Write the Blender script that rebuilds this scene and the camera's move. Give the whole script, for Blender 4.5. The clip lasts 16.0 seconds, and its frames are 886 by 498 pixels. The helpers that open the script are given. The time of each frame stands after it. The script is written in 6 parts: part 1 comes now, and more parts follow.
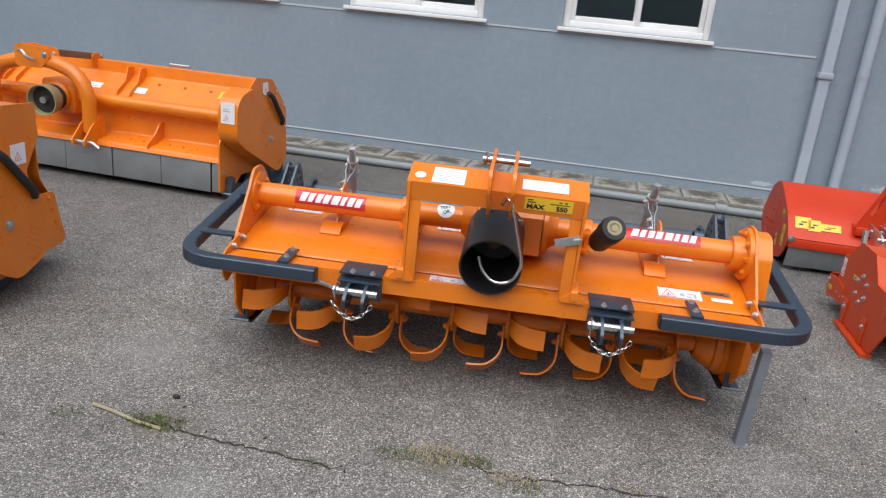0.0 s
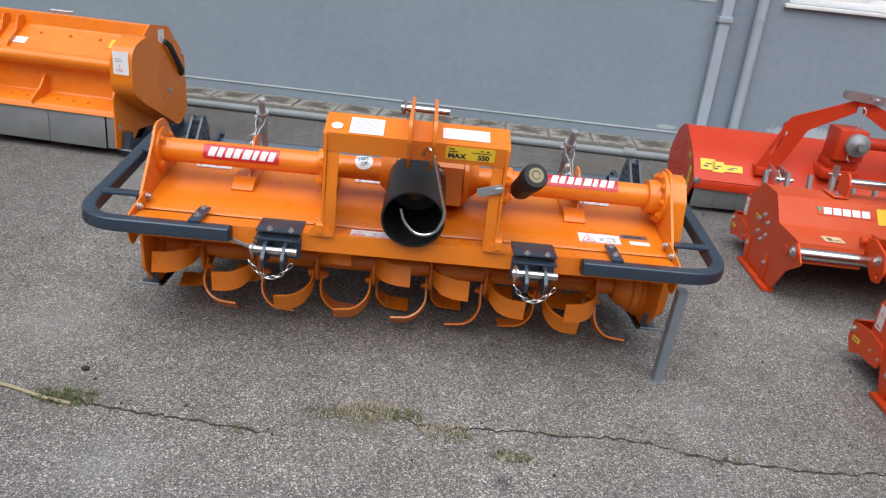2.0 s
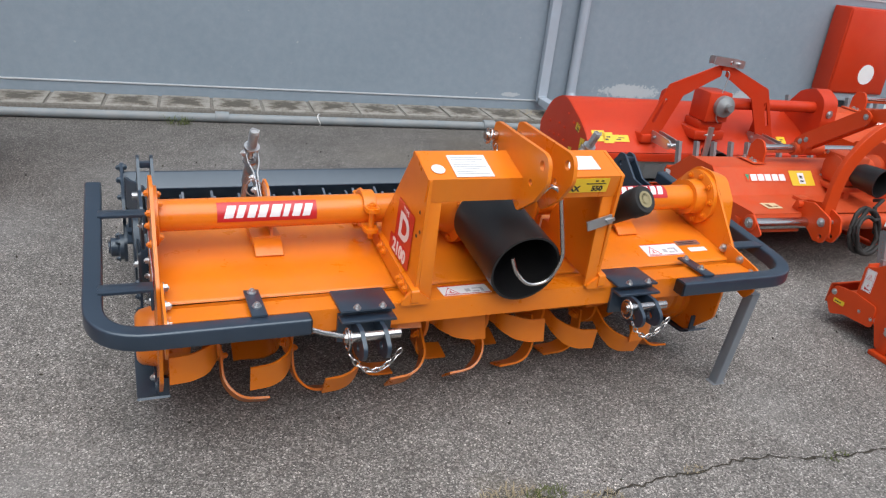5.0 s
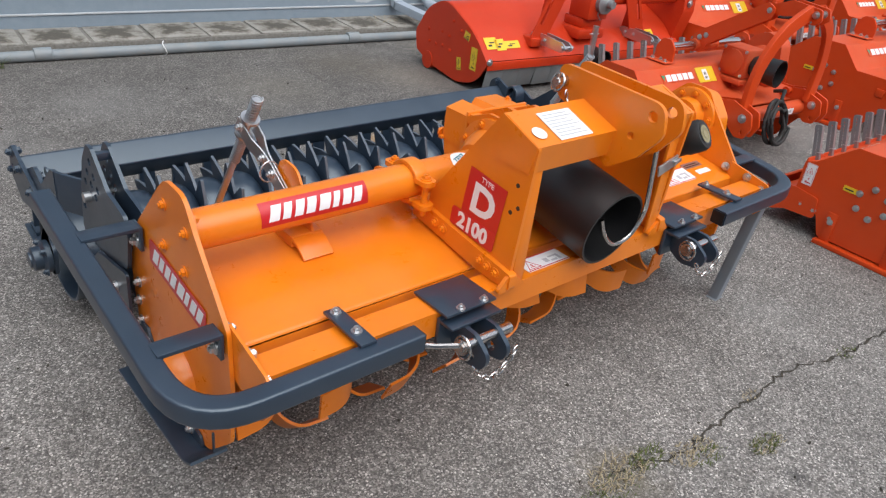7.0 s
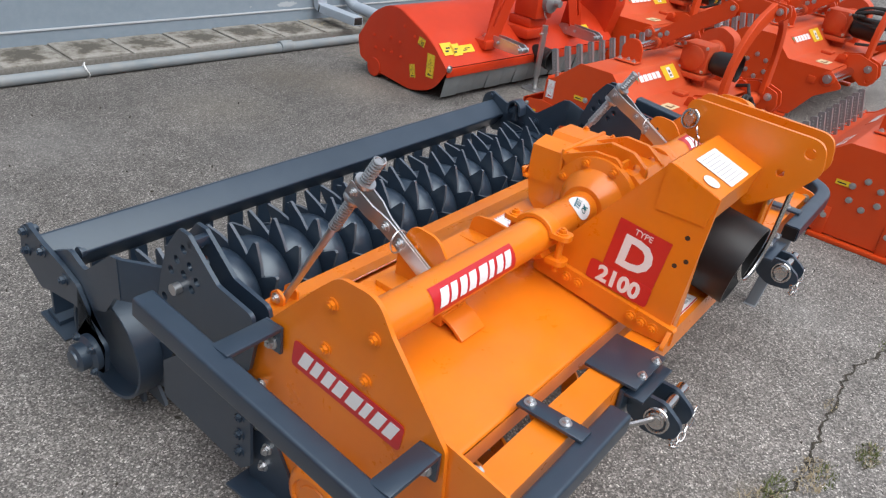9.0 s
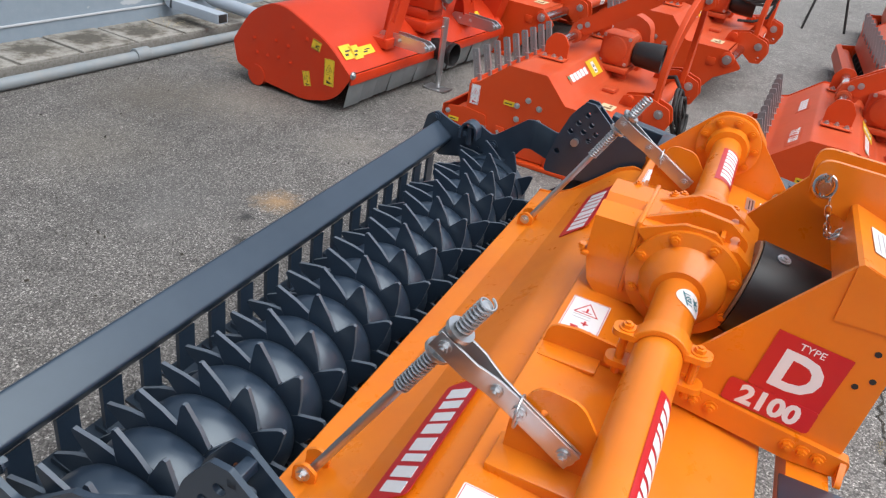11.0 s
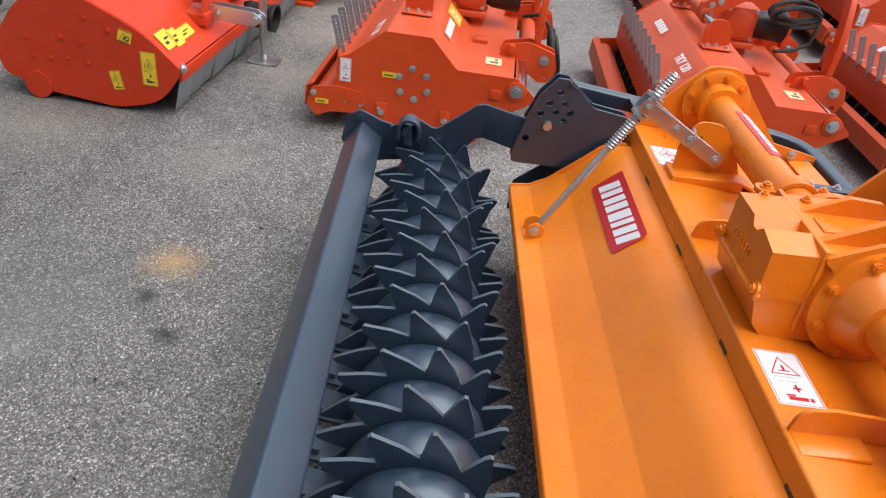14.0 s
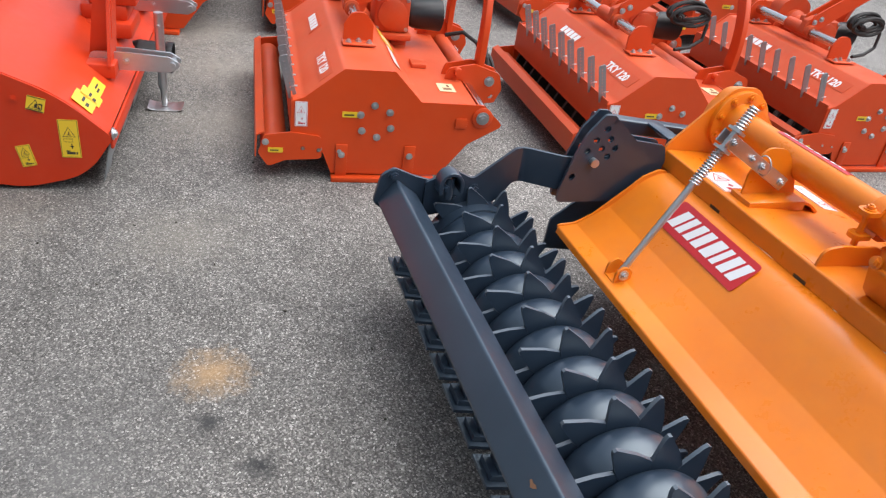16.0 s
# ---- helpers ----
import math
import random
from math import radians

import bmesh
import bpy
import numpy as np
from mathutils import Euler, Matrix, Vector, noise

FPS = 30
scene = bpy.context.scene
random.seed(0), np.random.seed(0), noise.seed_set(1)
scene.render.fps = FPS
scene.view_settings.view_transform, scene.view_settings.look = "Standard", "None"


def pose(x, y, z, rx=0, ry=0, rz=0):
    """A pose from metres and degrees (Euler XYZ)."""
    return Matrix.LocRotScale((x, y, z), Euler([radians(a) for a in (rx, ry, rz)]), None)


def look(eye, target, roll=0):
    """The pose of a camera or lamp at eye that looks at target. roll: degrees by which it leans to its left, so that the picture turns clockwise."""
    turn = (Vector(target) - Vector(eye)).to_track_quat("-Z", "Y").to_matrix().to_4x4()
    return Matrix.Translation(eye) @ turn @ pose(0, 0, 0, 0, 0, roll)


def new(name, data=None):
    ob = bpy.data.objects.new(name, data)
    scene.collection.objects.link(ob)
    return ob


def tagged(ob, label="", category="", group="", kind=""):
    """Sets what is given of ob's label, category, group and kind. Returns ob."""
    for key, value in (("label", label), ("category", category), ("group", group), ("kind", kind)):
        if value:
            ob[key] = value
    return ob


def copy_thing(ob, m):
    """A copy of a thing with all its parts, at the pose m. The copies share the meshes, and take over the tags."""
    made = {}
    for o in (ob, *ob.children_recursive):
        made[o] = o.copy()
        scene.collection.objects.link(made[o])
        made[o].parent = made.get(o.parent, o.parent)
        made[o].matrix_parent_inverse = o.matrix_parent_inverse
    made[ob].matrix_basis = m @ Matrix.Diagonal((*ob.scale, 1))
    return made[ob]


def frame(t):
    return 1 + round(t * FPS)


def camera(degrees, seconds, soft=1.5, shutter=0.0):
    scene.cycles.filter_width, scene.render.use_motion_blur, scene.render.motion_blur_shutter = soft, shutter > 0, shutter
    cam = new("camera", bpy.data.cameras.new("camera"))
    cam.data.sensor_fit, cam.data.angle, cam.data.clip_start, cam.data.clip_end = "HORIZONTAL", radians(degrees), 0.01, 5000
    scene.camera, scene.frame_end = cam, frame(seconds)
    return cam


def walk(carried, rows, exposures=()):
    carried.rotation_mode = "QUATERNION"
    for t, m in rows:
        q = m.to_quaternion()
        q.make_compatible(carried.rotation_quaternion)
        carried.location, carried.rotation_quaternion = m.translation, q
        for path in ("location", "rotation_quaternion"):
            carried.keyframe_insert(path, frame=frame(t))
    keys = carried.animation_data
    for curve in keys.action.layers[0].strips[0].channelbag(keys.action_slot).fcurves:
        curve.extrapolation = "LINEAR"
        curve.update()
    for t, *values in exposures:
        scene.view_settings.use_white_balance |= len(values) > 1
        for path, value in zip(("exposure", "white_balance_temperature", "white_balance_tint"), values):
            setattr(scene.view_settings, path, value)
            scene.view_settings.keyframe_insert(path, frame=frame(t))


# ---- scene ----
cam = camera(61.7, 16.0, soft=1.25)
METRES, EYE, TILT, LEAN, TURN = 5.736, 1.536, 0.9, -0.68, 6.9
ROWS = [
    (0.0, 0.0, 0.0, 0.0, 1.6, -19.79, -4.45),
    (0.5, 0.0014, 0.0009, -0.0018, -1.78, -21.42, -4.79),
    (1.0, 0.0013, 0.0027, -0.0016, -4.03, -22.75, -4.81),
    (1.5, -0.002, 0.0054, -0.0013, -4.63, -22.82, -4.79),
    (2.0, -0.0066, 0.0099, -0.0024, -5.57, -23.1, -4.98),
    (2.5, -0.0213, 0.0314, -0.0052, -6.25, -24.35, -5.25),
    (3.0, -0.0396, 0.0629, -0.0021, -9.62, -24.7, -2.55),
    (3.5, -0.0659, 0.0847, -0.002, -10.71, -25.53, -3.36),
    (4.0, -0.107, 0.1073, 0.0001, -16.63, -25.46, -3.9),
    (6.5, -0.2476, 0.2511, -0.0062, -41.18, -27.35, -7.32),
    (7.0, -0.2548, 0.2909, -0.0071, -45.68, -30.52, -6.47),
    (7.5, -0.2735, 0.3221, -0.0067, -47.17, -30.96, -6.8),
    (8.0, -0.2947, 0.3557, -0.0026, -51.78, -30.65, -6.41),
    (8.5, -0.2977, 0.3811, -0.0049, -54.39, -30.3, -6.57),
    (11.0, -0.2397, 0.535, -0.0137, -70.72, -30.84, -8.1),
    (11.5, -0.2182, 0.5606, -0.0129, -73.39, -30.63, -7.75),
    (12.0, -0.2103, 0.59, -0.0175, -77.62, -31.07, -7.72),
    (12.5, -0.2104, 0.6201, -0.0157, -86.32, -30.76, -8.43),
    (13.0, -0.2013, 0.639, -0.0205, -88.21, -32.45, -9.09),
    (13.5, -0.1773, 0.6606, -0.0223, -92.71, -32.69, -8.61),
    (14.0, -0.1593, 0.6816, -0.0237, -93.9, -33.56, -7.32),
    (14.5, -0.1453, 0.7146, -0.0239, -95.45, -33.65, -7.81),
    (15.0, -0.1317, 0.7507, -0.0227, -98.99, -33.38, -8.5),
    (15.5, -0.1103, 0.7828, -0.0265, -103.88, -32.96, -8.24),
    (16.0, -0.086, 0.8142, -0.0249, -112.23, -31.97, -8.42),
]
walk(cam, [(t, pose(0, 0, EYE, TILT, LEAN, TURN) @ pose(METRES * x, METRES * y, METRES * z, 90 + pitch, roll, yaw)) for t, x, y, z, yaw, pitch, roll in ROWS],
     [(0.0, 0.70), (4.0, 0.72), (8.5, 0.82), (11.0, 0.97), (13.5, 1.10), (15.0, 1.15), (16.0, 1.29)])

# ---- light: bright overcast sky, soft sun ----
world = bpy.data.worlds.new("overcast_sky")
scene.world = world
world.use_nodes = True
wn = world.node_tree.nodes
wl = world.node_tree.links
sky = wn.new("ShaderNodeTexSky")
sky.sky_type = "NISHITA"
sky.sun_disc = False
sky.sun_elevation, sky.sun_rotation = radians(61), radians(191)
grey = wn.new("ShaderNodeHueSaturation")
grey.inputs["Saturation"].default_value = 0.42
wl.new(sky.outputs[0], grey.inputs["Color"])
wl.new(grey.outputs[0], wn["Background"].inputs["Color"])
wn["Background"].inputs["Strength"].default_value = 0.112
sun = new("sun", bpy.data.lights.new("sun", "SUN"))
sun.data.energy, sun.data.angle, sun.data.color = 1.95, radians(75), (0.985, 0.995, 1.0)
sun.matrix_world = look((0, 0, 10), (1.1, 5.4, 0))


# ---- materials ----
def node_mat(name):
    m = bpy.data.materials.new(name)
    m.use_nodes = True
    return m, m.node_tree.nodes, m.node_tree.links, m.node_tree.nodes["Principled BSDF"]


def ramp(nodes, links, src, stops):
    r = nodes.new("ShaderNodeValToRGB")
    el = r.color_ramp.elements
    while len(el) < len(stops):
        el.new(0.5)
    for e, (p, c) in zip(el, stops):
        e.position, e.color = p, (*c, 1)
    links.new(src, r.inputs[0])
    return r.outputs[0]


def noise_tex(nodes, links, coord, scale, detail=4, rough=0.6):
    n = nodes.new("ShaderNodeTexNoise")
    n.inputs["Scale"].default_value = scale
    n.inputs["Detail"].default_value = detail
    n.inputs["Roughness"].default_value = rough
    links.new(coord, n.inputs["Vector"])
    return n.outputs["Fac"]


def mix_col(nodes, links, fac, a, b, blend="MIX"):
    m = nodes.new("ShaderNodeMix")
    m.data_type, m.blend_type = "RGBA", blend
    for sock, v in ((m.inputs[0], fac), (m.inputs[6], a), (m.inputs[7], b)):
        if isinstance(v, tuple):
            sock.default_value = (*v, 1)
        elif isinstance(v, (int, float)):
            sock.default_value = v
        else:
            links.new(v, sock)
    return m.outputs[2]


def bump(nodes, links, height, strength, dist, bsdf):
    b = nodes.new("ShaderNodeBump")
    b.inputs["Strength"].default_value = strength
    b.inputs["Distance"].default_value = dist
    links.new(height, b.inputs["Height"])
    links.new(b.outputs[0], bsdf.inputs["Normal"])
    return b


def paint(name, base, dark, dust=(0.35, 0.3, 0.24), dust_amount=0.12, rough=0.32, coat=0.3, metallic=0.0, peel=0.02):
    """Sprayed machine paint: slight colour drift, a film of dust, orange peel, uneven gloss."""
    m, n, l, b = node_mat(name)
    co = n.new("ShaderNodeTexCoord").outputs["Object"]
    big = noise_tex(n, l, co, 3.0, 5)
    fine = noise_tex(n, l, co, 60.0, 3)
    c = mix_col(n, l, ramp(n, l, big, [(0.35, (0, 0, 0)), (0.7, (1, 1, 1))]), base, dark)
    d = noise_tex(n, l, co, 9.0, 8, 0.7)
    geo = n.new("ShaderNodeNewGeometry")
    up = n.new("ShaderNodeSeparateXYZ")
    l.new(geo.outputs["Normal"], up.inputs[0])
    mul = n.new("ShaderNodeMath")
    mul.operation = "MULTIPLY"
    l.new(ramp(n, l, d, [(0.35, (0, 0, 0)), (0.75, (1, 1, 1))]), mul.inputs[0])
    mul.inputs[1].default_value = dust_amount
    c = mix_col(n, l, mul.outputs[0], c, dust)
    l.new(c, b.inputs["Base Color"])
    l.new(ramp(n, l, d, [(0.3, (rough,) * 3), (0.8, (rough + 0.14,) * 3)]), b.inputs["Roughness"])
    b.inputs["Coat Weight"].default_value = coat
    b.inputs["Coat Roughness"].default_value = 0.22
    b.inputs["Metallic"].default_value = metallic
    bump(n, l, fine, peel, 0.002, b)
    return m


ORANGE = paint("orange_paint", (0.80, 0.208, 0.005), (0.70, 0.160, 0.004), dust=(0.40, 0.24, 0.12), dust_amount=0.10, rough=0.25, coat=0.2)
RED = paint("red_paint", (0.55, 0.034, 0.005), (0.49, 0.028, 0.004), dust=(0.45, 0.22, 0.12), dust_amount=0.06, rough=0.38, coat=0.12)
VERMILION = paint("vermilion_paint", (0.63, 0.060, 0.007), (0.57, 0.051, 0.006), dust=(0.45, 0.22, 0.12), dust_amount=0.05, rough=0.38, coat=0.1)
DUSTY = paint("dusty_red_paint", (0.60, 0.068, 0.014), (0.53, 0.057, 0.011), dust=(0.48, 0.22, 0.12), dust_amount=0.22, rough=0.45, coat=0.05)
for red in (RED, VERMILION, DUSTY):
    red.node_tree.nodes["Principled BSDF"].inputs["Specular IOR Level"].default_value = 0.32
SLATE = paint("slate_grey_paint", (0.017, 0.029, 0.049), (0.012, 0.022, 0.038), dust=(0.09, 0.12, 0.16), dust_amount=0.09, rough=0.32, coat=0.36)
SLATE.node_tree.nodes["Principled BSDF"].inputs["Specular IOR Level"].default_value = 0.82
SLATE.node_tree.nodes["Principled BSDF"].inputs["Specular Tint"].default_value = (0.80, 0.93, 1.0, 1)
# paler slate for tooth rims: wear plus sky light put into the colour
WORN_SKYLIT = paint("worn_skylit_slate", (0.085, 0.108, 0.138), (0.055, 0.074, 0.098), dust=(0.20, 0.21, 0.22), dust_amount=0.35, rough=0.38, coat=0.1)
BLACK = paint("black_plastic", (0.011, 0.011, 0.012), (0.007, 0.007, 0.008), dust=(0.09, 0.08, 0.07), dust_amount=0.12, rough=0.38, coat=0.1)
RUBBER = paint("black_rubber", (0.013, 0.0125, 0.0125), (0.008, 0.008, 0.008), dust=(0.10, 0.085, 0.07), dust_amount=0.25, rough=0.6, coat=0.0)
ZINC = paint("galvanised_steel", (0.62, 0.63, 0.64), (0.45, 0.46, 0.47), dust_amount=0.1, rough=0.28, coat=0.0, metallic=0.9)
CHROME = paint("bright_steel", (0.72, 0.70, 0.68), (0.55, 0.52, 0.50), dust_amount=0.08, rough=0.16, coat=0.0, metallic=1.0)
FLAP = paint("grey_steel_flap", (0.30, 0.325, 0.335), (0.21, 0.23, 0.24), dust_amount=0.25, rough=0.45, coat=0.0, metallic=0.5)
PIPE = paint("grey_pvc_pipe", (0.215, 0.245, 0.262), (0.165, 0.195, 0.21), dust_amount=0.35, rough=0.45, coat=0.0)
STRIP = paint("pale_sealant", (0.52, 0.55, 0.57), (0.42, 0.45, 0.48), dust_amount=0.25, rough=0.6, coat=0.0)
DOWNPIPE = paint("painted_downpipe", (0.35, 0.405, 0.465), (0.31, 0.36, 0.42), dust_amount=0.15, rough=0.5, coat=0.0)
LEG = paint("grey_leg_paint", (0.19, 0.215, 0.245), (0.15, 0.175, 0.20), dust_amount=0.15, rough=0.4, coat=0.1)
RUST = paint("rusted_steel", (0.24, 0.11, 0.05), (0.14, 0.06, 0.03), dust_amount=0.2, rough=0.7, coat=0.0)
WHITE_PAINT = paint("white_aluminium", (0.80, 0.80, 0.79), (0.74, 0.74, 0.73), dust_amount=0.12, rough=0.4, coat=0.0)
STICK_WHITE = paint("white_sticker", (0.80, 0.80, 0.80), (0.75, 0.75, 0.76), dust_amount=0.05, rough=0.35)
STICK_RED = paint("red_sticker", (0.55, 0.012, 0.018), (0.50, 0.010, 0.015), dust_amount=0.03, rough=0.3)
STICK_YELLOW = paint("yellow_sticker", (0.80, 0.53, 0.02), (0.76, 0.48, 0.02), dust_amount=0.05, rough=0.35)
STICK_CREAM = paint("faded_sticker", (0.72, 0.58, 0.34), (0.66, 0.50, 0.28), dust_amount=0.1, rough=0.45)
TAB = paint("perforated_steel_tab", (0.34, 0.34, 0.35), (0.24, 0.24, 0.25), dust_amount=0.12, rough=0.38, coat=0.0, metallic=0.6)
STICK_GREEN = paint("green_print", (0.02, 0.25, 0.12), (0.02, 0.2, 0.1), dust_amount=0.03)
STICK_BLUE = paint("teal_print", (0.02, 0.22, 0.28), (0.02, 0.2, 0.25), dust_amount=0.03)
# print black; also the painted dark of pipe mouths and board slots
INK = paint("black_print_and_dark", (0.018, 0.018, 0.018), (0.014, 0.014, 0.014), dust_amount=0.03, rough=0.4)
GREY_INK = paint("grey_print", (0.45, 0.45, 0.47), (0.40, 0.40, 0.42), dust_amount=0.03, rough=0.4)
BRASS = paint("tan_cap", (0.30, 0.25, 0.12), (0.24, 0.20, 0.09), dust_amount=0.2, rough=0.5)


# stains and dirt; the last four patches only correct light level in the colour
STAINS_AND_TONE = [((0.605, 4.605), 0.12, (0.44, 0.26, 0.11), 0.62), ((0.41, 4.615), 0.052, (0.025, 0.025, 0.026), 0.95), ((0.247, 4.50), 0.050, (0.025, 0.025, 0.026), 0.95),
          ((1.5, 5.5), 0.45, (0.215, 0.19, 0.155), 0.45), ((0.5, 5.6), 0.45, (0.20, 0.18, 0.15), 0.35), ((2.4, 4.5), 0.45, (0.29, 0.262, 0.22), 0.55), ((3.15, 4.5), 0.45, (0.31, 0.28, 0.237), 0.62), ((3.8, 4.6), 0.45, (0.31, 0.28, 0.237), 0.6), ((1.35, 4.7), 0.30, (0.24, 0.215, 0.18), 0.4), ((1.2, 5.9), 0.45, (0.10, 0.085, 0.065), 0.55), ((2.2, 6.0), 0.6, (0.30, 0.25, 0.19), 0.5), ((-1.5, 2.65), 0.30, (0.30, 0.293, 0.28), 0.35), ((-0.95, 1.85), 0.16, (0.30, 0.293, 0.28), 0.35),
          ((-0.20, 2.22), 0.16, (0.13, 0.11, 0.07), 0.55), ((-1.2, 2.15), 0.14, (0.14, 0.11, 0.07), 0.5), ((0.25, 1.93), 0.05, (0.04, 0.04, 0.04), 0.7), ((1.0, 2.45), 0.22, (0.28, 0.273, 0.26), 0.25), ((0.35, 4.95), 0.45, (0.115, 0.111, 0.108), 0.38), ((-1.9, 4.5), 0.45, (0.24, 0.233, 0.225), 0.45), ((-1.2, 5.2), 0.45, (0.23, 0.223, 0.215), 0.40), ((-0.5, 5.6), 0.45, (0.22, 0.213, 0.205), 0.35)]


def asphalt():
    m, n, l, b = node_mat("worn_asphalt")
    co = n.new("ShaderNodeTexCoord").outputs["Object"]
    # uneven cells: push the lookup about with fine noise
    nz = n.new("ShaderNodeTexNoise")
    nz.inputs["Scale"].default_value = 90
    l.new(co, nz.inputs["Vector"])
    mad = n.new("ShaderNodeVectorMath")
    mad.operation = "MULTIPLY_ADD"
    l.new(nz.outputs["Color"], mad.inputs[0])
    mad.inputs[1].default_value = (0.010, 0.010, 0.010)
    l.new(co, mad.inputs[2])

    def stones(scale, stops):
        v = n.new("ShaderNodeTexVoronoi")
        v.inputs["Scale"].default_value = scale
        l.new(mad.outputs[0], v.inputs["Vector"])
        sep = n.new("ShaderNodeSeparateColor")
        l.new(v.outputs["Color"], sep.inputs[0])
        return v, ramp(n, l, sep.outputs[0], stops)

    v, small = stones(210, [(0.0, (0.066, 0.064, 0.061)), (0.45, (0.126, 0.1225, 0.117)), (0.75, (0.184, 0.179, 0.170)), (0.93, (0.255, 0.247, 0.235)), (1.0, (0.40, 0.39, 0.37))])
    v2, large = stones(120, [(0.0, (0, 0, 0)), (0.86, (0, 0, 0)), (0.88, (0.25, 0.243, 0.23)), (1.0, (0.50, 0.488, 0.465))])
    pick = ramp(n, l, large, [(0.05, (0, 0, 0)), (0.2, (1, 1, 1))])
    core = ramp(n, l, v2.outputs["Distance"], [(0.30, (1, 1, 1)), (0.48, (0, 0, 0))])
    both = mix_col(n, l, 1.0, pick, core, "MULTIPLY")
    c = mix_col(n, l, both, small, large)
    gaps = ramp(n, l, v.outputs["Distance"], [(0.35, (1, 1, 1)), (0.8, (0.62, 0.61, 0.60))])
    c = mix_col(n, l, 1.0, c, gaps, "MULTIPLY")
    big = noise_tex(n, l, co, 0.7, 6, 0.6)
    c = mix_col(n, l, 1.0, c, ramp(n, l, big, [(0.3, (0.84, 0.83, 0.81)), (0.7, (1.20, 1.19, 1.17))]), "MULTIPLY")
    mid = noise_tex(n, l, co, 6.0, 7, 0.7)
    c = mix_col(n, l, 1.0, c, ramp(n, l, mid, [(0.3, (0.78, 0.775, 0.76)), (0.7, (1.17, 1.165, 1.15))]), "MULTIPLY")
    pits = noise_tex(n, l, co, 28.0, 5, 0.65)
    c = mix_col(n, l, ramp(n, l, pits, [(0.63, (0, 0, 0)), (0.72, (0.55, 0.55, 0.55))]), c, (0.055, 0.053, 0.05))
    # front of the yard lifted, rear lowered: light level put into the colour
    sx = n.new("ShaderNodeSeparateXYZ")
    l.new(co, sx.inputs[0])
    graded = n.new("ShaderNodeMath")
    graded.operation = "MULTIPLY_ADD"
    l.new(big, graded.inputs[0])
    graded.inputs[1].default_value = 2.5
    l.new(sx.outputs["Y"], graded.inputs[2])
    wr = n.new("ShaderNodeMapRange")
    l.new(graded.outputs[0], wr.inputs[0])
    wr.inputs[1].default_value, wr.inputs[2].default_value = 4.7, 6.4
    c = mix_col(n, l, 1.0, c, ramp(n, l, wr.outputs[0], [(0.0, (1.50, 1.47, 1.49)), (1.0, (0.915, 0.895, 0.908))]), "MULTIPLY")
    pale = noise_tex(n, l, co, 1.6, 3, 0.5)
    c = mix_col(n, l, ramp(n, l, pale, [(0.62, (0, 0, 0)), (0.74, (0.35, 0.35, 0.35))]), c, (0.23, 0.22, 0.205))
    rag = noise_tex(n, l, co, 22.0, 6, 0.75)
    for (x, y), r, col, amount in STAINS_AND_TONE:
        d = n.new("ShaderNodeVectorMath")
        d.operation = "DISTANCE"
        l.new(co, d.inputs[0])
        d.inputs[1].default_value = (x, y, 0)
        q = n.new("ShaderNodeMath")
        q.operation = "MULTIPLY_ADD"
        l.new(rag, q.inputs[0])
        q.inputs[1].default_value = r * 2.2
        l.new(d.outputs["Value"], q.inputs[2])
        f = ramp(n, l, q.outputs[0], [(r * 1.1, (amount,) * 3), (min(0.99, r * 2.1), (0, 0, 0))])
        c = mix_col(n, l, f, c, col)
    l.new(c, b.inputs["Base Color"])
    b.inputs["Roughness"].default_value = 0.85
    b.inputs["Specular IOR Level"].default_value = 0.3
    inv = n.new("ShaderNodeMath")
    inv.operation = "SUBTRACT"
    inv.inputs[0].default_value = 1.0
    l.new(v.outputs["Distance"], inv.inputs[1])
    bump(n, l, inv.outputs[0], 0.5, 0.003, b)
    return m


def plaster():
    m, n, l, b = node_mat("grey_blue_plaster")
    co = n.new("ShaderNodeTexCoord").outputs["Object"]
    big = noise_tex(n, l, co, 0.8, 6, 0.65)
    c = ramp(n, l, big, [(0.3, (0.189, 0.243, 0.285)), (0.7, (0.258, 0.313, 0.360))])
    fine = noise_tex(n, l, co, 14.0, 6, 0.7)
    c = mix_col(n, l, 0.5, c, ramp(n, l, fine, [(0.3, (0.198, 0.248, 0.291)), (0.7, (0.267, 0.315, 0.360))]))
    spots = noise_tex(n, l, co, 23.0, 2, 0.4)
    c = mix_col(n, l, ramp(n, l, spots, [(0.75, (0, 0, 0)), (0.78, (0.6, 0.6, 0.6))]), c, (0.42, 0.44, 0.46))
    for x, z, rx, rz in ((3.25, 0.28, 0.95, 0.19), (2.0, 0.20, 0.25, 0.06), (4.6, 0.28, 0.7, 0.16)):
        mp = n.new("ShaderNodeMapping")
        l.new(co, mp.inputs[0])
        mp.inputs["Location"].default_value = (-x / rx, 0, -z / rz)
        mp.inputs["Scale"].default_value = (1 / rx, 0, 1 / rz)
        ln = n.new("ShaderNodeVectorMath")
        ln.operation = "LENGTH"
        l.new(mp.outputs[0], ln.inputs[0])
        q = n.new("ShaderNodeMath")
        q.operation = "MULTIPLY_ADD"
        l.new(noise_tex(n, l, co, 17.0, 8, 0.72), q.inputs[0])
        q.inputs[1].default_value = 1.05
        l.new(ln.outputs["Value"], q.inputs[2])
        c = mix_col(n, l, ramp(n, l, q.outputs[0], [(0.0, (0.70, 0.70, 0.70)), (0.80, (0.6, 0.6, 0.6)), (0.90, (0, 0, 0))]), c, (0.55, 0.57, 0.58))
    l.new(c, b.inputs["Base Color"])
    b.inputs["Roughness"].default_value = 0.75
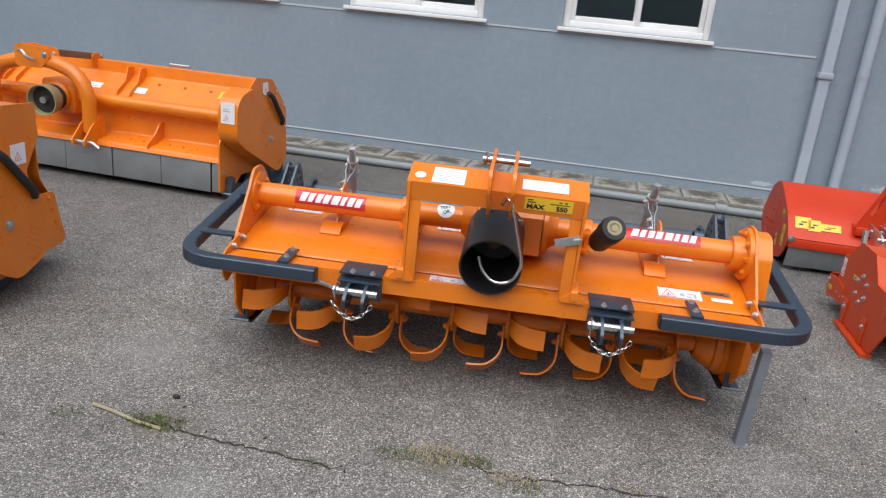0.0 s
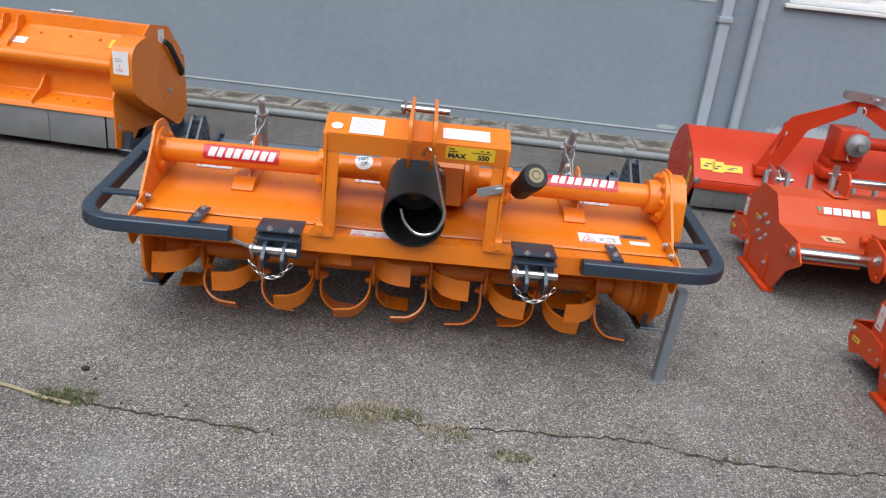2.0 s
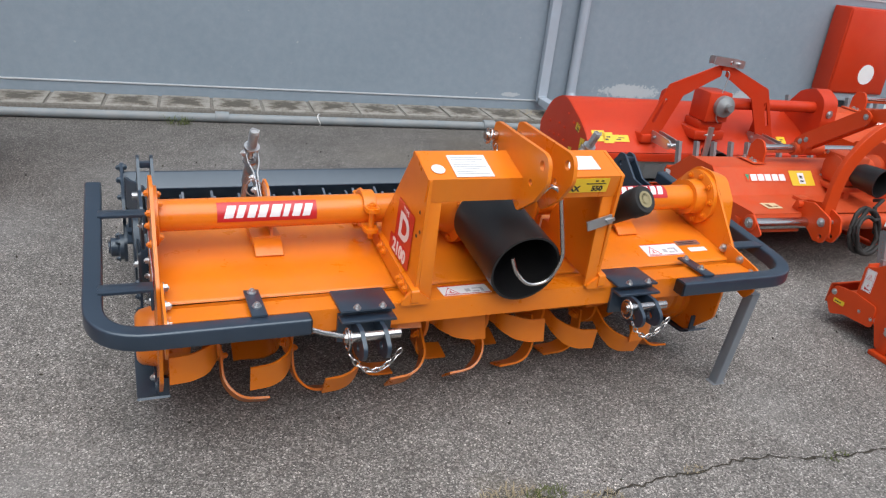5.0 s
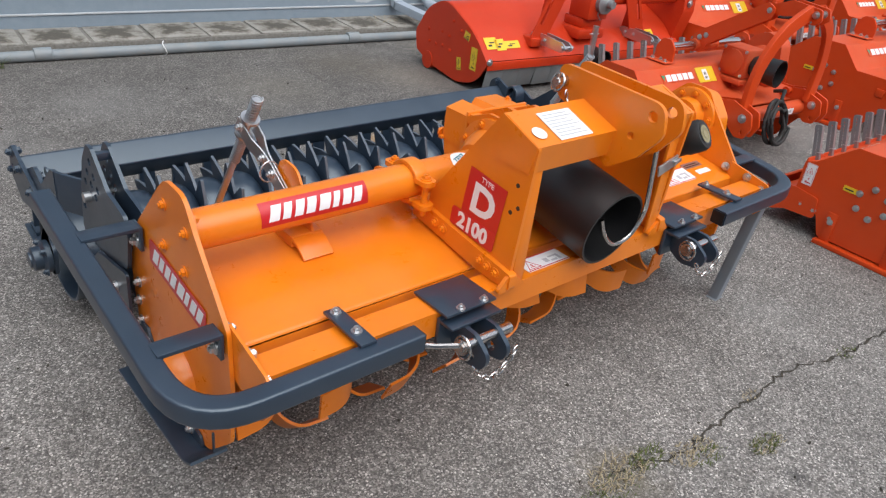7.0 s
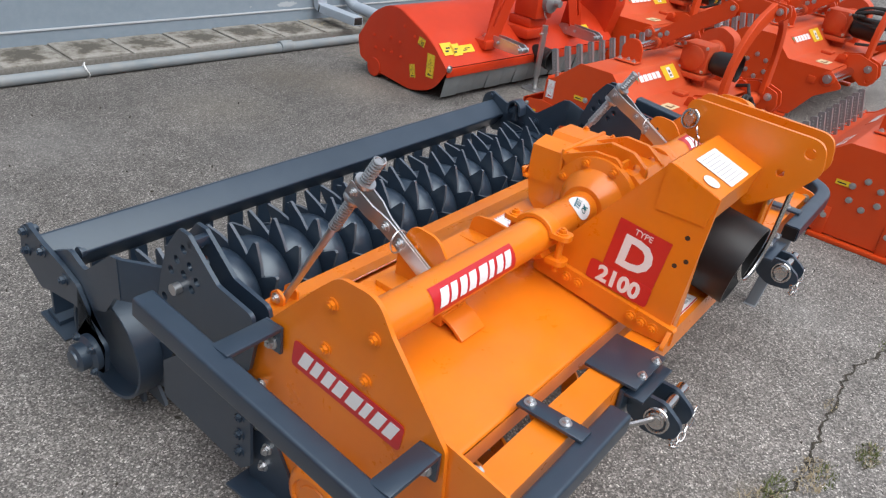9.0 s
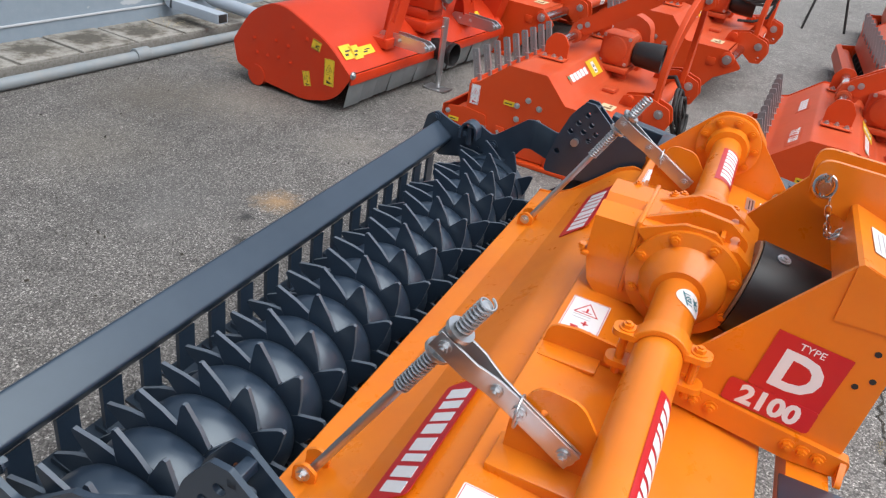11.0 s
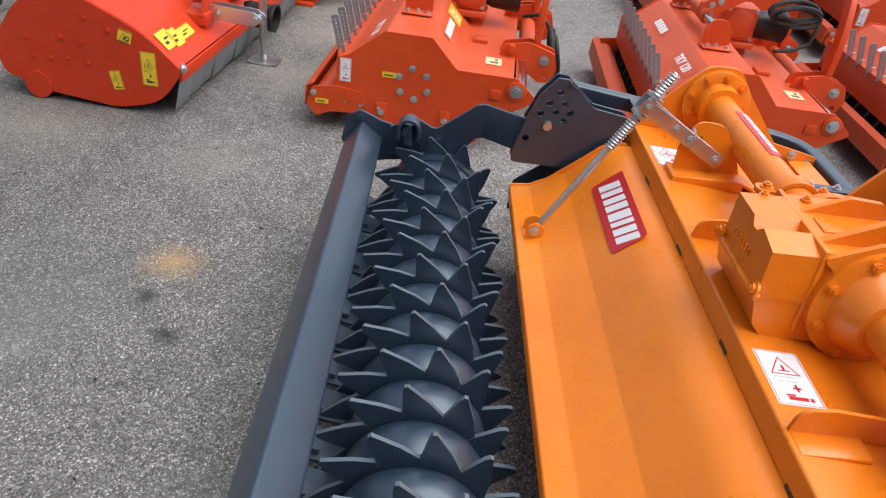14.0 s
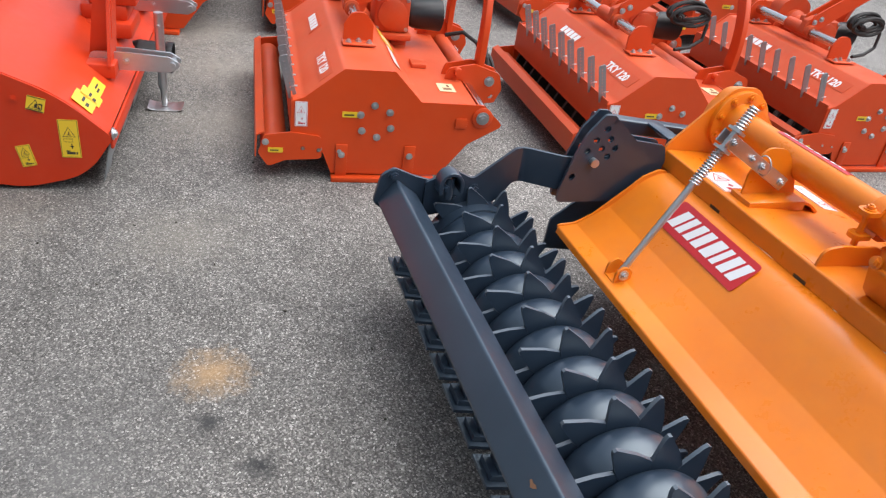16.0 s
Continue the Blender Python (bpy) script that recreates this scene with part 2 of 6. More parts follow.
    bump(n, l, noise_tex(n, l, co, 90.0, 4), 0.15, 0.003, b)
    return m


def slab_stone():
    """Old slabs: weathered pale rims, brown lichen and dirt towards the middle."""
    m, n, l, b = node_mat("weathered_slab")
    tc = n.new("ShaderNodeTexCoord")
    sp = n.new("ShaderNodeSeparateXYZ")
    l.new(tc.outputs["Generated"], sp.inputs[0])
    near = None
    for ax in ("X", "Y"):
        pp = n.new("ShaderNodeMath")
        pp.operation = "PINGPONG"
        pp.inputs[1].default_value = 0.5
        l.new(sp.outputs[ax], pp.inputs[0])
        if near is None:
            near = pp
        else:
            mn = n.new("ShaderNodeMath")
            mn.operation = "MINIMUM"
            l.new(near.outputs[0], mn.inputs[0])
            l.new(pp.outputs[0], mn.inputs[1])
            near = mn
    gm = n.new("ShaderNodeNewGeometry").outputs["Position"]
    rag = noise_tex(n, l, gm, 11.0, 7, 0.7)
    ad = n.new("ShaderNodeMath")
    ad.operation = "MULTIPLY_ADD"
    l.new(rag, ad.inputs[0])
    ad.inputs[1].default_value = 1.35
    l.new(near.outputs[0], ad.inputs[2])
    c = ramp(n, l, ad.outputs[0], [(0.66, (0.29, 0.275, 0.248)), (0.80, (0.225, 0.21, 0.184)), (0.92, (0.140, 0.124, 0.102)), (1.0, (0.085, 0.076, 0.062))])
    fine = noise_tex(n, l, gm, 70.0, 5, 0.8)
    c = mix_col(n, l, 1.0, c, ramp(n, l, fine, [(0.3, (0.78, 0.78, 0.77)), (0.7, (1.14, 1.14, 1.13))]), "MULTIPLY")
    l.new(c, b.inputs["Base Color"])
    b.inputs["Roughness"].default_value = 0.9
    bump(n, l, fine, 0.4, 0.005, b)
    return m


def glass_mat():
    m, n, l, b = node_mat("window_glass")
    b.inputs["Base Color"].default_value = (0.9, 0.95, 0.95, 1)
    b.inputs["Roughness"].default_value = 0.02
    b.inputs["Transmission Weight"].default_value = 1.0
    b.inputs["IOR"].default_value = 1.45
    return m


def earth(name, a, c2, rough=0.95):
    m, n, l, b = node_mat(name)
    co = n.new("ShaderNodeTexCoord").outputs["Object"]
    f = noise_tex(n, l, co, 45.0, 8, 0.75)
    l.new(ramp(n, l, f, [(0.3, a), (0.7, c2)]), b.inputs["Base Color"])
    b.inputs["Roughness"].default_value = rough
    bump(n, l, f, 0.6, 0.006, b)
    return m


SLABS = slab_stone()
MORTAR = earth("old_mortar", (0.24, 0.228, 0.205), (0.11, 0.10, 0.085))
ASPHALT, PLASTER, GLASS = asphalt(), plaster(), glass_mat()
SOIL = earth("dark_crack_soil", (0.02, 0.018, 0.014), (0.07, 0.06, 0.045))
STRAW = earth("dry_stalk", (0.28, 0.22, 0.13), (0.42, 0.36, 0.24))
GRASS = earth("grass_blades", (0.05, 0.08, 0.02), (0.14, 0.15, 0.05))
INTERIOR = earth("dim_interior", (0.30, 0.37, 0.39), (0.42, 0.48, 0.50))


# ---- mesh helpers ----
def part(name, bm, material, parent=None, label="", smooth=35):
    """Links a bmesh as one mesh object under a thing or part."""
    bmesh.ops.recalc_face_normals(bm, faces=bm.faces)
    me = bpy.data.meshes.new(name)
    bm.to_mesh(me)
    bm.free()
    for mt in material if isinstance(material, (list, tuple)) else (material,):
        me.materials.append(mt)
    me.polygons.foreach_set("use_smooth", [True] * len(me.polygons))
    me.set_sharp_from_angle(angle=radians(smooth))
    ob = new(name, me)
    ob.parent = parent
    if label:
        tagged(ob, label)
    return ob


def share(ob, parent=None, m=None):
    """Another object on the same mesh."""
    o = new(ob.name.split(".")[0], ob.data)
    o.parent = parent if parent else ob.parent
    if m is not None:
        o.matrix_basis = m
    return o


def empty(name, m, label, category, group="", kind=""):
    e = new(name)
    e.empty_display_size = 0.1
    e.matrix_world = m
    return tagged(e, label, category, group, kind)


def soften(bm, w, seg=2, angle=30, geom=None):
    edges = [e for e in (geom or bm.edges) if len(e.link_faces) == 2 and e.calc_face_angle(0) > radians(angle)]
    bmesh.ops.bevel(bm, geom=edges, offset=w, segments=seg, affect="EDGES", profile=0.5)


def box(bm, lo, hi, m=None):
    c = [(a + b) / 2 for a, b in zip(lo, hi)]
    s = [abs(b - a) for a, b in zip(lo, hi)]
    mt = Matrix.Translation(c) @ Matrix.Diagonal((*s, 1))
    bmesh.ops.create_cube(bm, size=1, matrix=(m @ mt) if m else mt)
    return bm


def boxes(*pairs, w=0.0, m=None):
    bm = bmesh.new()
    for lo, hi in pairs:
        box(bm, lo, hi, m)
    if w:
        soften(bm, w)
    return bm


def rod(bm, a, b, r, seg=20, r2=None):
    a, b = Vector(a), Vector(b)
    d = b - a
    m = Matrix.Translation((a + b) / 2) @ d.to_track_quat("Z", "Y").to_matrix().to_4x4()
    bmesh.ops.create_cone(bm, cap_ends=True, segments=seg, radius1=r, radius2=r if r2 is None else r2, depth=d.length, matrix=m)
    return bm


def rods(*specs, seg=20, w=0.0):
    bm = bmesh.new()
    for s in specs:
        rod(bm, s[0], s[1], s[2], seg, s[3] if len(s) > 3 else None)
    if w:
        soften(bm, w, 1)
    return bm


def rounded(pts, radii, n=6):
    """A closed outline with its corners rounded; radii: one number or one for each corner."""
    out = []
    k = len(pts)
    for i, p in enumerate(pts):
        r = radii if isinstance(radii, (int, float)) else radii[i]
        p, a, b = Vector(p), Vector(pts[i - 1]), Vector(pts[(i + 1) % k])
        if r <= 0:
            out.append(p)
            continue
        u, v = (a - p).normalized(), (b - p).normalized()
        ang = u.angle(v)
        t = min(r / max(math.tan(ang / 2), 1e-4), (a - p).length * 0.49, (b - p).length * 0.49)
        p0, p1 = p + u * t, p + v * t
        for j in range(n + 1):
            s = j / n
            q = p0 * (1 - s) ** 2 + p * 2 * s * (1 - s) + p1 * s * s
            out.append(q)
    return out


def slab(bm, pts, lo, hi, axis="x"):
    """A plate: the outline in the two other axes, from lo to hi along axis."""
    def at(p, h):
        return {"x": (h, p[0], p[1]), "y": (p[0], h, p[1]), "z": (p[0], p[1], h)}[axis]
    a = [bm.verts.new(at(p, lo)) for p in pts]
    b = [bm.verts.new(at(p, hi)) for p in pts]
    bm.faces.new(a)
    bm.faces.new(b[::-1])
    for i in range(len(pts)):
        j = (i + 1) % len(pts)
        bm.faces.new((a[i], b[i], b[j], a[j]))
    return bm


def plate(pts, lo, hi, axis="x", w=0.0015):
    bm = slab(bmesh.new(), pts, lo, hi, axis)
    if w:
        soften(bm, w, 1, 60)
    return bm


def holed(pts, holes, lo, hi, axis="x", n=12):
    """A plate with holes cut through it: (a, b, radius) or a list of four or more points."""
    def at(p, h):
        return {"x": (h, p[0], p[1]), "y": (p[0], h, p[1]), "z": (p[0], p[1], h)}[axis]
    bm = bmesh.new()
    loops = [[tuple(p)[:2] for p in pts]] + [hl for hl in holes if len(hl) > 3] + [[(a + r * math.cos(2 * math.pi * i / n), b + r * math.sin(2 * math.pi * i / n)) for i in range(n)] for a, b, r in [hl for hl in holes if len(hl) == 3]]
    tops = []
    for h in (lo, hi):
        rings, edges = [], []
        for lp in loops:
            v = [bm.verts.new(at(p, h)) for p in lp]
            edges += [bm.edges.new((v[i], v[(i + 1) % len(v)])) for i in range(len(v))]
            rings.append(v)
        bmesh.ops.triangle_fill(bm, edges=edges, use_beauty=True, use_dissolve=False)
        tops.append(rings)
    for a, b in zip(*tops):
        for i in range(len(a)):
            j = (i + 1) % len(a)
            bm.faces.new((a[i], b[i], b[j], a[j]))
    return bm


def section(w, h, r, n=4):
    return rounded([(-w / 2, -h / 2), (w / 2, -h / 2), (w / 2, h / 2), (-w / 2, h / 2)], r, n)


def ring_section(r, n=12):
    return [(r * math.cos(2 * math.pi * i / n), r * math.sin(2 * math.pi * i / n)) for i in range(n)]


def sweep(bm, path, sec, up=(0, 0, 1), closed=False):
    """A section (sideways, upwards) drawn along a path."""
    P = [Vector(p) for p in path]
    k = len(P)
    rings = []
    up = Vector(up)
    for i, p in enumerate(P):
        if closed:
            d = P[(i + 1) % k] - P[i - 1]
        else:
            d = P[min(i + 1, k - 1)] - P[max(i - 1, 0)]
        d.normalize()
        s = d.cross(up)
        if s.length < 1e-4:
            s = d.cross(Vector((1, 0, 0.01)))
        s.normalize()
        u = s.cross(d)
        rings.append([bm.verts.new(p + s * a + u * b) for a, b in sec])
    n = len(sec)
    for i in range(k if closed else k - 1):
        a, b = rings[i], rings[(i + 1) % k]
        for j in range(n):
            bm.faces.new((a[j], a[(j + 1) % n], b[(j + 1) % n], b[j]))
    if not closed:
        bm.faces.new(rings[0])
        bm.faces.new(rings[-1][::-1])
    return bm


def bent(pts, radii, n=6):
    """An open polyline in space with rounded corners."""
    out = [Vector(pts[0])]
    for i in range(1, len(pts) - 1):
        r = radii if isinstance(radii, (int, float)) else radii[i - 1]
        p, a, b = Vector(pts[i]), Vector(pts[i - 1]), Vector(pts[i + 1])
        u, v = (a - p).normalized(), (b - p).normalized()
        t = min(r, (a - p).length * 0.49, (b - p).length * 0.49)
        for j in range(n + 1):
            s = j / n
            out.append((p + u * t) * (1 - s) ** 2 + p * 2 * s * (1 - s) + (p + v * t) * s * s)
    out.append(Vector(pts[-1]))
    return out


def lathe(bm, prof, origin, axis, seg=28):
    """Turns (distance along axis, radius) rows about an axis from origin."""
    o, d = Vector(origin), Vector(axis).normalized()
    q = d.to_track_quat("Z", "Y")
    rings = []
    for h, r in prof:
        rings.append([bm.verts.new(o + d * h + q @ Vector((r * math.cos(2 * math.pi * i / seg), r * math.sin(2 * math.pi * i / seg), 0))) for i in range(seg)])
    for a, b in zip(rings, rings[1:]):
        for i in range(seg):
            bm.faces.new((a[i], a[(i + 1) % seg], b[(i + 1) % seg], b[i]))
    bm.faces.new(rings[0])
    bm.faces.new(rings[-1][::-1])
    return bm


def bolt_bm(r=0.011, h=0.011):
    """A hexagon head on a washer, standing on z = 0."""
    bm = bmesh.new()
    rod(bm, (0, 0, -0.002), (0, 0, 0.003), r * 1.45, 14)
    rod(bm, (0, 0, 0.003), (0, 0, h), r, 6)
    rod(bm, (0, 0, h), (0, 0, h + 0.004), r * 0.5, 8)
    return bm


BOLTS = {}


def bolt(parent, p, axis, mat, r=0.011, h=0.011, name="bolt"):
    key = (mat.name, r, h)
    m = Matrix.Translation(p) @ Vector(axis).to_track_quat("Z", "Y").to_matrix().to_4x4()
    if key in BOLTS:
        o = new(name, BOLTS[key])
    else:
        o = part(name, bolt_bm(r, h), mat)
        BOLTS[key] = o.data
    o.parent = parent
    o.matrix_basis = m
    return o


def frame_of(o, ux, uy):
    """A matrix whose x and y run along ux and uy, z out of the sheet."""
    x = Vector(ux).normalized()
    z = x.cross(Vector(uy)).normalized()
    y = z.cross(x)
    m = Matrix((x, y, z)).transposed().to_4x4()
    m.translation = Vector(o)
    return m


def sheet(w, h, r, t=0.0012):
    return plate(rounded([(0, 0), (w, 0), (w, h), (0, h)], r, 4), 0.0, t, "z", 0)


def sticker(parent, o, ux, uy, w, h, mat, name="sticker", r=0.004, label=""):
    """A thin sheet with its lower left corner at o."""
    s = part(name, sheet(w, h, r), mat, parent, label)
    s.matrix_basis = frame_of(o, ux, uy) @ Matrix.Translation((0, 0, 0.0006))
    return s


def bars(parent, rows, mat, name="print", z=0.0014):
    """Plain printed bars (x, y, w, h) on a sheet, each a part of its own."""
    for x, y, w, h in rows:
        bm = bmesh.new()
        box(bm, (x, y, z), (x + w, y + h, z + 0.0006))
        part(name, bm, mat, parent)


def lettering(parent, text, size, x, y, mat, z=0.0013, align="LEFT", rot=0, name="lettering", stretch=1.0, bold=0.0):
    cu = bpy.data.curves.new("lettering", "FONT")
    cu.body, cu.size, cu.align_x, cu.extrude, cu.offset, cu.resolution_u = text, size, align, 0.0004, bold, 3
    tmp = bpy.data.objects.new("lettering", cu)
    scene.collection.objects.link(tmp)
    me = bpy.data.meshes.new_from_object(tmp.evaluated_get(bpy.context.evaluated_depsgraph_get()))
    bpy.data.objects.remove(tmp)
    me.materials.clear()
    me.materials.append(mat)
    o = new(name, me)
    o.parent = parent
    o.matrix_basis = pose(x, y, z, 0, 0, rot) @ Matrix.Diagonal((stretch, 1, 1, 1))
    return o


def triangle_sign(parent, x, y, s, mat=None):
    """A warning triangle outline with a mark in it."""
    bm = bmesh.new()
    a = [Vector((x, y)), Vector((x + s, y)), Vector((x + s / 2, y + s * 0.87))]
    c = (a[0] + a[1] + a[2]) / 3
    for i in range(3):
        p, q = a[i], a[(i + 1) % 3]
        pi, qi = c + (p - c) * 0.86, c + (q - c) * 0.86
        slab(bm, [p, q, qi, pi], 0.0013, 0.0019, "z")
    box(bm, (c.x - s * 0.20, c.y - s * 0.13, 0.0013), (c.x + s * 0.20, c.y - s * 0.09, 0.0019), None)
    box(bm, (c.x - s * 0.03, c.y - s * 0.12, 0.0013), (c.x + s * 0.05, c.y + s * 0.16, 0.0019), None)
    return part("print", bm, mat or INK, parent)

# ---- yard ----
def ground():
    bm = bmesh.new()
    bmesh.ops.create_grid(bm, x_segments=60, y_segments=60, size=60)
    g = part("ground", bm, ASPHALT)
    return tagged(g, "worn grey asphalt yard with exposed pale aggregate", "ground", kind="structure")


ground()
WALL = pose(0, 6.98, 0, 0, 0, -4.0)
WINDOWS = [(-3.95, 1.28), (-1.94, 1.28), (0.06, 1.26), (2.81, 1.26)]
SILL, HEAD = 1.37, 2.57
DOOR = (6.45, 9.6, 0.16, 2.9)


def wall():
    holes = [(a, a + w, SILL, HEAD) for a, w in WINDOWS] + [DOOR]
    xs = sorted({-14.0, 16.0, *[h[0] for h in holes], *[h[1] for h in holes]})
    bm = bmesh.new()
    for a, b in zip(xs, xs[1:]):
        hit = [h for h in holes if h[0] <= a + 1e-6 and h[1] >= b - 1e-6]
        if hit:
            box(bm, (a, 0, 0), (b, 0.28, hit[0][2]))
            box(bm, (a, 0, hit[0][3]), (b, 0.28, 6.0))
        else:
            box(bm, (a, 0, 0), (b, 0.28, 6.0))
    bmesh.ops.remove_doubles(bm, verts=bm.verts, dist=1e-4)
    w = part("wall_north", bm, PLASTER)
    w.matrix_world = WALL
    tagged(w, "grey-blue painted plaster wall of a building", "wall", kind="structure")
    bm = bmesh.new()
    box(bm, (-14, 3.0, 0), (16, 3.1, 6))
    box(bm, (-14, 0.28, 0), (-13.9, 3.0, 6))
    box(bm, (15.9, 0.28, 0), (16, 3.0, 6))
    box(bm, (-14, 0.28, 0.0), (16, 3.0, 0.12))
    r = part("wall_inner", bm, INTERIOR)
    r.matrix_world = WALL
    tagged(r, "dim interior walls behind the windows", "wall", kind="structure")
    bm = boxes(((-14, 0, 6.0), (16, 3.1, 6.2)))
    r = part("ceiling", bm, INTERIOR)
    r.matrix_world = WALL
    tagged(r, "flat ceiling and roof slab of the building", "ceiling", kind="structure")
    # plaster line at sill height and the paler base coat line
    bm = boxes(((-14, -0.006, 1.315), (2.2, -0.0005, 1.33)), ((4.1, -0.006, 1.315), (6.2, -0.0005, 1.33)))
    b = part("baseboard", boxes(((-14, -0.008, 0.150), (6.2, -0.0005, 0.163)), w=0.002), STRIP)
    b.matrix_world = WALL
    tagged(b, "thin pale strip along the foot of the wall", "baseboard", kind="structure")
    t = part("trim", bm, STRIP)
    t.matrix_world = WALL
    tagged(t, "thin plaster ledge along the wall", "trim", kind="structure")


wall()


def window(i, a, w):
    e = empty("window_%d" % i, WALL @ Matrix.Translation((a + w / 2, 0.0, SILL)), "white aluminium sliding window with two dark panes", "window", kind="structure")
    h = HEAD - SILL
    f = 0.055
    part("window_frame", boxes(((-w / 2, 0.02, 0), (-w / 2 + f, 0.12, h)), ((w / 2 - f, 0.02, 0), (w / 2, 0.12, h)), ((-w / 2 + f, 0.02, 0), (w / 2 - f, 0.12, f)), ((-w / 2 + f, 0.02, h - f), (w / 2 - f, 0.12, h)), w=0.004), WHITE_PAINT, e)
    part("window_sill", boxes(((-w / 2 - 0.04, -0.045, -0.035), (w / 2 + 0.04, 0.02, -0.003)), w=0.004), WHITE_PAINT, e)
    for s, d in ((-1, 0.03), (1, 0.065)):
        x0, x1 = (-w / 2 + f, 0.03) if s < 0 else (-0.03, w / 2 - f)
        k = 0.045
        part("sash", boxes(((x0, d, f), (x0 + k, d + 0.03, h - f)), ((x1 - k, d, f), (x1, d + 0.03, h - f)), ((x0 + k, d, f), (x1 - k, d + 0.03, f + k)), ((x0 + k, d, h - f - k), (x1 - k, d + 0.03, h - f)), w=0.003), WHITE_PAINT, e)
        p = part("pane", boxes(((x0 + k, d + 0.012, f + k), (x1 - k, d + 0.018, h - f - k))), GLASS, e)
        p.visible_shadow = False


for i, (a, w) in enumerate(WINDOWS):
    window(i + 1, a, w)


def shopfront():
    a, b, z0, z1 = DOOR
    e = empty("door_1", WALL @ Matrix.Translation((a, 0, z0)), "white aluminium glazed shop door", "door", kind="structure")
    L, H = b - a, z1 - z0
    bm = bmesh.new()
    for x in (0, 1.02, 1.30, L - 0.07):
        box(bm, (x, 0.03, 0), (x + 0.07, 0.13, H))
    box(bm, (0.07, 0.03, 0), (L - 0.07, 0.13, 0.16))
    box(bm, (0.07, 0.03, H - 0.08), (L - 0.07, 0.13, H))
    part("door_frame", bm, WHITE_PAINT, e)
    for x0, x1 in ((0.07, 1.02), (1.09, 1.30), (1.37, L - 0.07)):
        p = part("pane", boxes(((x0, 0.07, 0.16), (x1, 0.078, H - 0.08))), GLASS, e)
        p.visible_shadow = False


shopfront()


def apron():
    """The low concrete strip along the wall, slab by slab, and its kerb face."""
    k = empty("pavement", WALL @ pose(0, -0.2, 0), "low stained concrete apron of slabs along the wall", "kerb", kind="structure")
    part("bed", boxes(((-14, -0.20, 0.0), (6.4, 0.198, 0.064)), w=0.004), MORTAR, k)
    rnd = random.Random(4)
    x = -6.02
    while x < 5.9:
        L = 0.386
        bm = boxes(((0.008, -0.196 + rnd.uniform(-0.006, 0.006), 0.060), (L - 0.014, 0.180, 0.076 + rnd.uniform(-0.004, 0.004))), w=0.007)
        o = part("slab", bm, SLABS, k)
        o.location.x = x
        x += L


apron()


def pipe_run():
    p = empty("drain_pipe", WALL @ pose(0, -0.520, 0), "grey plastic pipe lying along the kerb on the asphalt", "pipe", kind="structure")
    part("pipe", rods(((-12, 0, 0.034), (2.45, 0, 0.034), 0.033), seg=24), PIPE, p)
    for x in (-6.2, -2.75, -0.55, 1.62):
        part("coupling", rods(((x - 0.05, 0, 0.042), (x + 0.05, 0, 0.042), 0.041), seg=24, w=0.002), PIPE, p)
    bm = bmesh.new()
    sweep(bm, [(0.18 + 0.012 * math.sin(a * 2), 0.046 * math.cos(a), 0.042 + 0.044 * math.sin(a)) for a in [i * math.pi / 12 for i in range(24)]], ring_section(0.004, 6), up=(1, 0, 0), closed=True)
    part("wire_tie", bm, WHITE_PAINT, p, "white plastic tie")


pipe_run()


def downpipes():
    d = empty("downpipe", WALL @ pose(2.29, 0, 0), "square painted downpipe with a bent foot", "downpipe", kind="structure")
    bm = sweep(bmesh.new(), bent([(0, -0.055, 5.8), (0, -0.055, 0.175), (0.0, -0.53, 0.168)], 0.05), section(0.09, 0.065, 0.006), up=(0, 1, 0.02))
    part("pipe", bm, DOWNPIPE, d)
    for z in (1.16, 3.2):
        part("collar", boxes(((-0.058, -0.103, z), (0.058, -0.002, z + 0.05)), w=0.004), DOWNPIPE, d)
    # black plate paints the shaded mouth of the capped pipe
    part("dark_end", boxes(((-0.038, -0.5325, 0.142), (0.038, -0.5295, 0.195)), w=0.002), INK, d)
    r = empty("downpipe", WALL @ pose(2.58, 0, 0), "round painted downpipe with an elbow at its foot", "downpipe", kind="structure")
    part("pipe", sweep(bmesh.new(), bent([(0, -0.06, 5.8), (0, -0.06, 0.23), (0.0, -0.14, 0.180), (-0.02, -0.60, 0.174)], 0.09), ring_section(0.045, 18), up=(0, 1, 0.02)), DOWNPIPE, r)
    # black disc for the round pipe's mouth, its shade painted on
    part("dark_end", lathe(bmesh.new(), [(0, 0.040), (0.003, 0.040)], (-0.02, -0.6, 0.174), (-0.04, -1, -0.01), 18), INK, r)
    for z in (1.2, 3.1):
        part("clip", rods(((0, -0.06, z), (0, -0.06, z + 0.03), 0.05), seg=18), DOWNPIPE, r)


downpipes()


def fire_cabinet():
    c = empty("fire_cabinet", WALL @ pose(5.36, -0.02, 0), "red metal fire hose cabinet on a grey stand", "cabinet")
    part("body", boxes(((0, -0.22, 0.42), (0.72, 0.0, 1.25)), w=0.008), RED, c)
    part("door", boxes(((0.015, -0.232, 0.435), (0.705, -0.222, 1.235)), w=0.004), RED, c)
    part("disc", lathe(bmesh.new(), [(0, 0.10), (0.002, 0.10)], (0.42, -0.2325, 0.62), (0, -1, 0), 32), WHITE_PAINT, c, "round white sign")
    part("stand", boxes(((0.0, -0.2, 0.34), (0.72, -0.02, 0.42)), ((0.02, -0.2, 0.13), (0.07, -0.04, 0.34)), ((0.65, -0.2, 0.13), (0.70, -0.04, 0.34)), ((0.45, -0.2, 0.13), (0.50, -0.04, 0.34)), w=0.004), DOWNPIPE, c)


fire_cabinet()


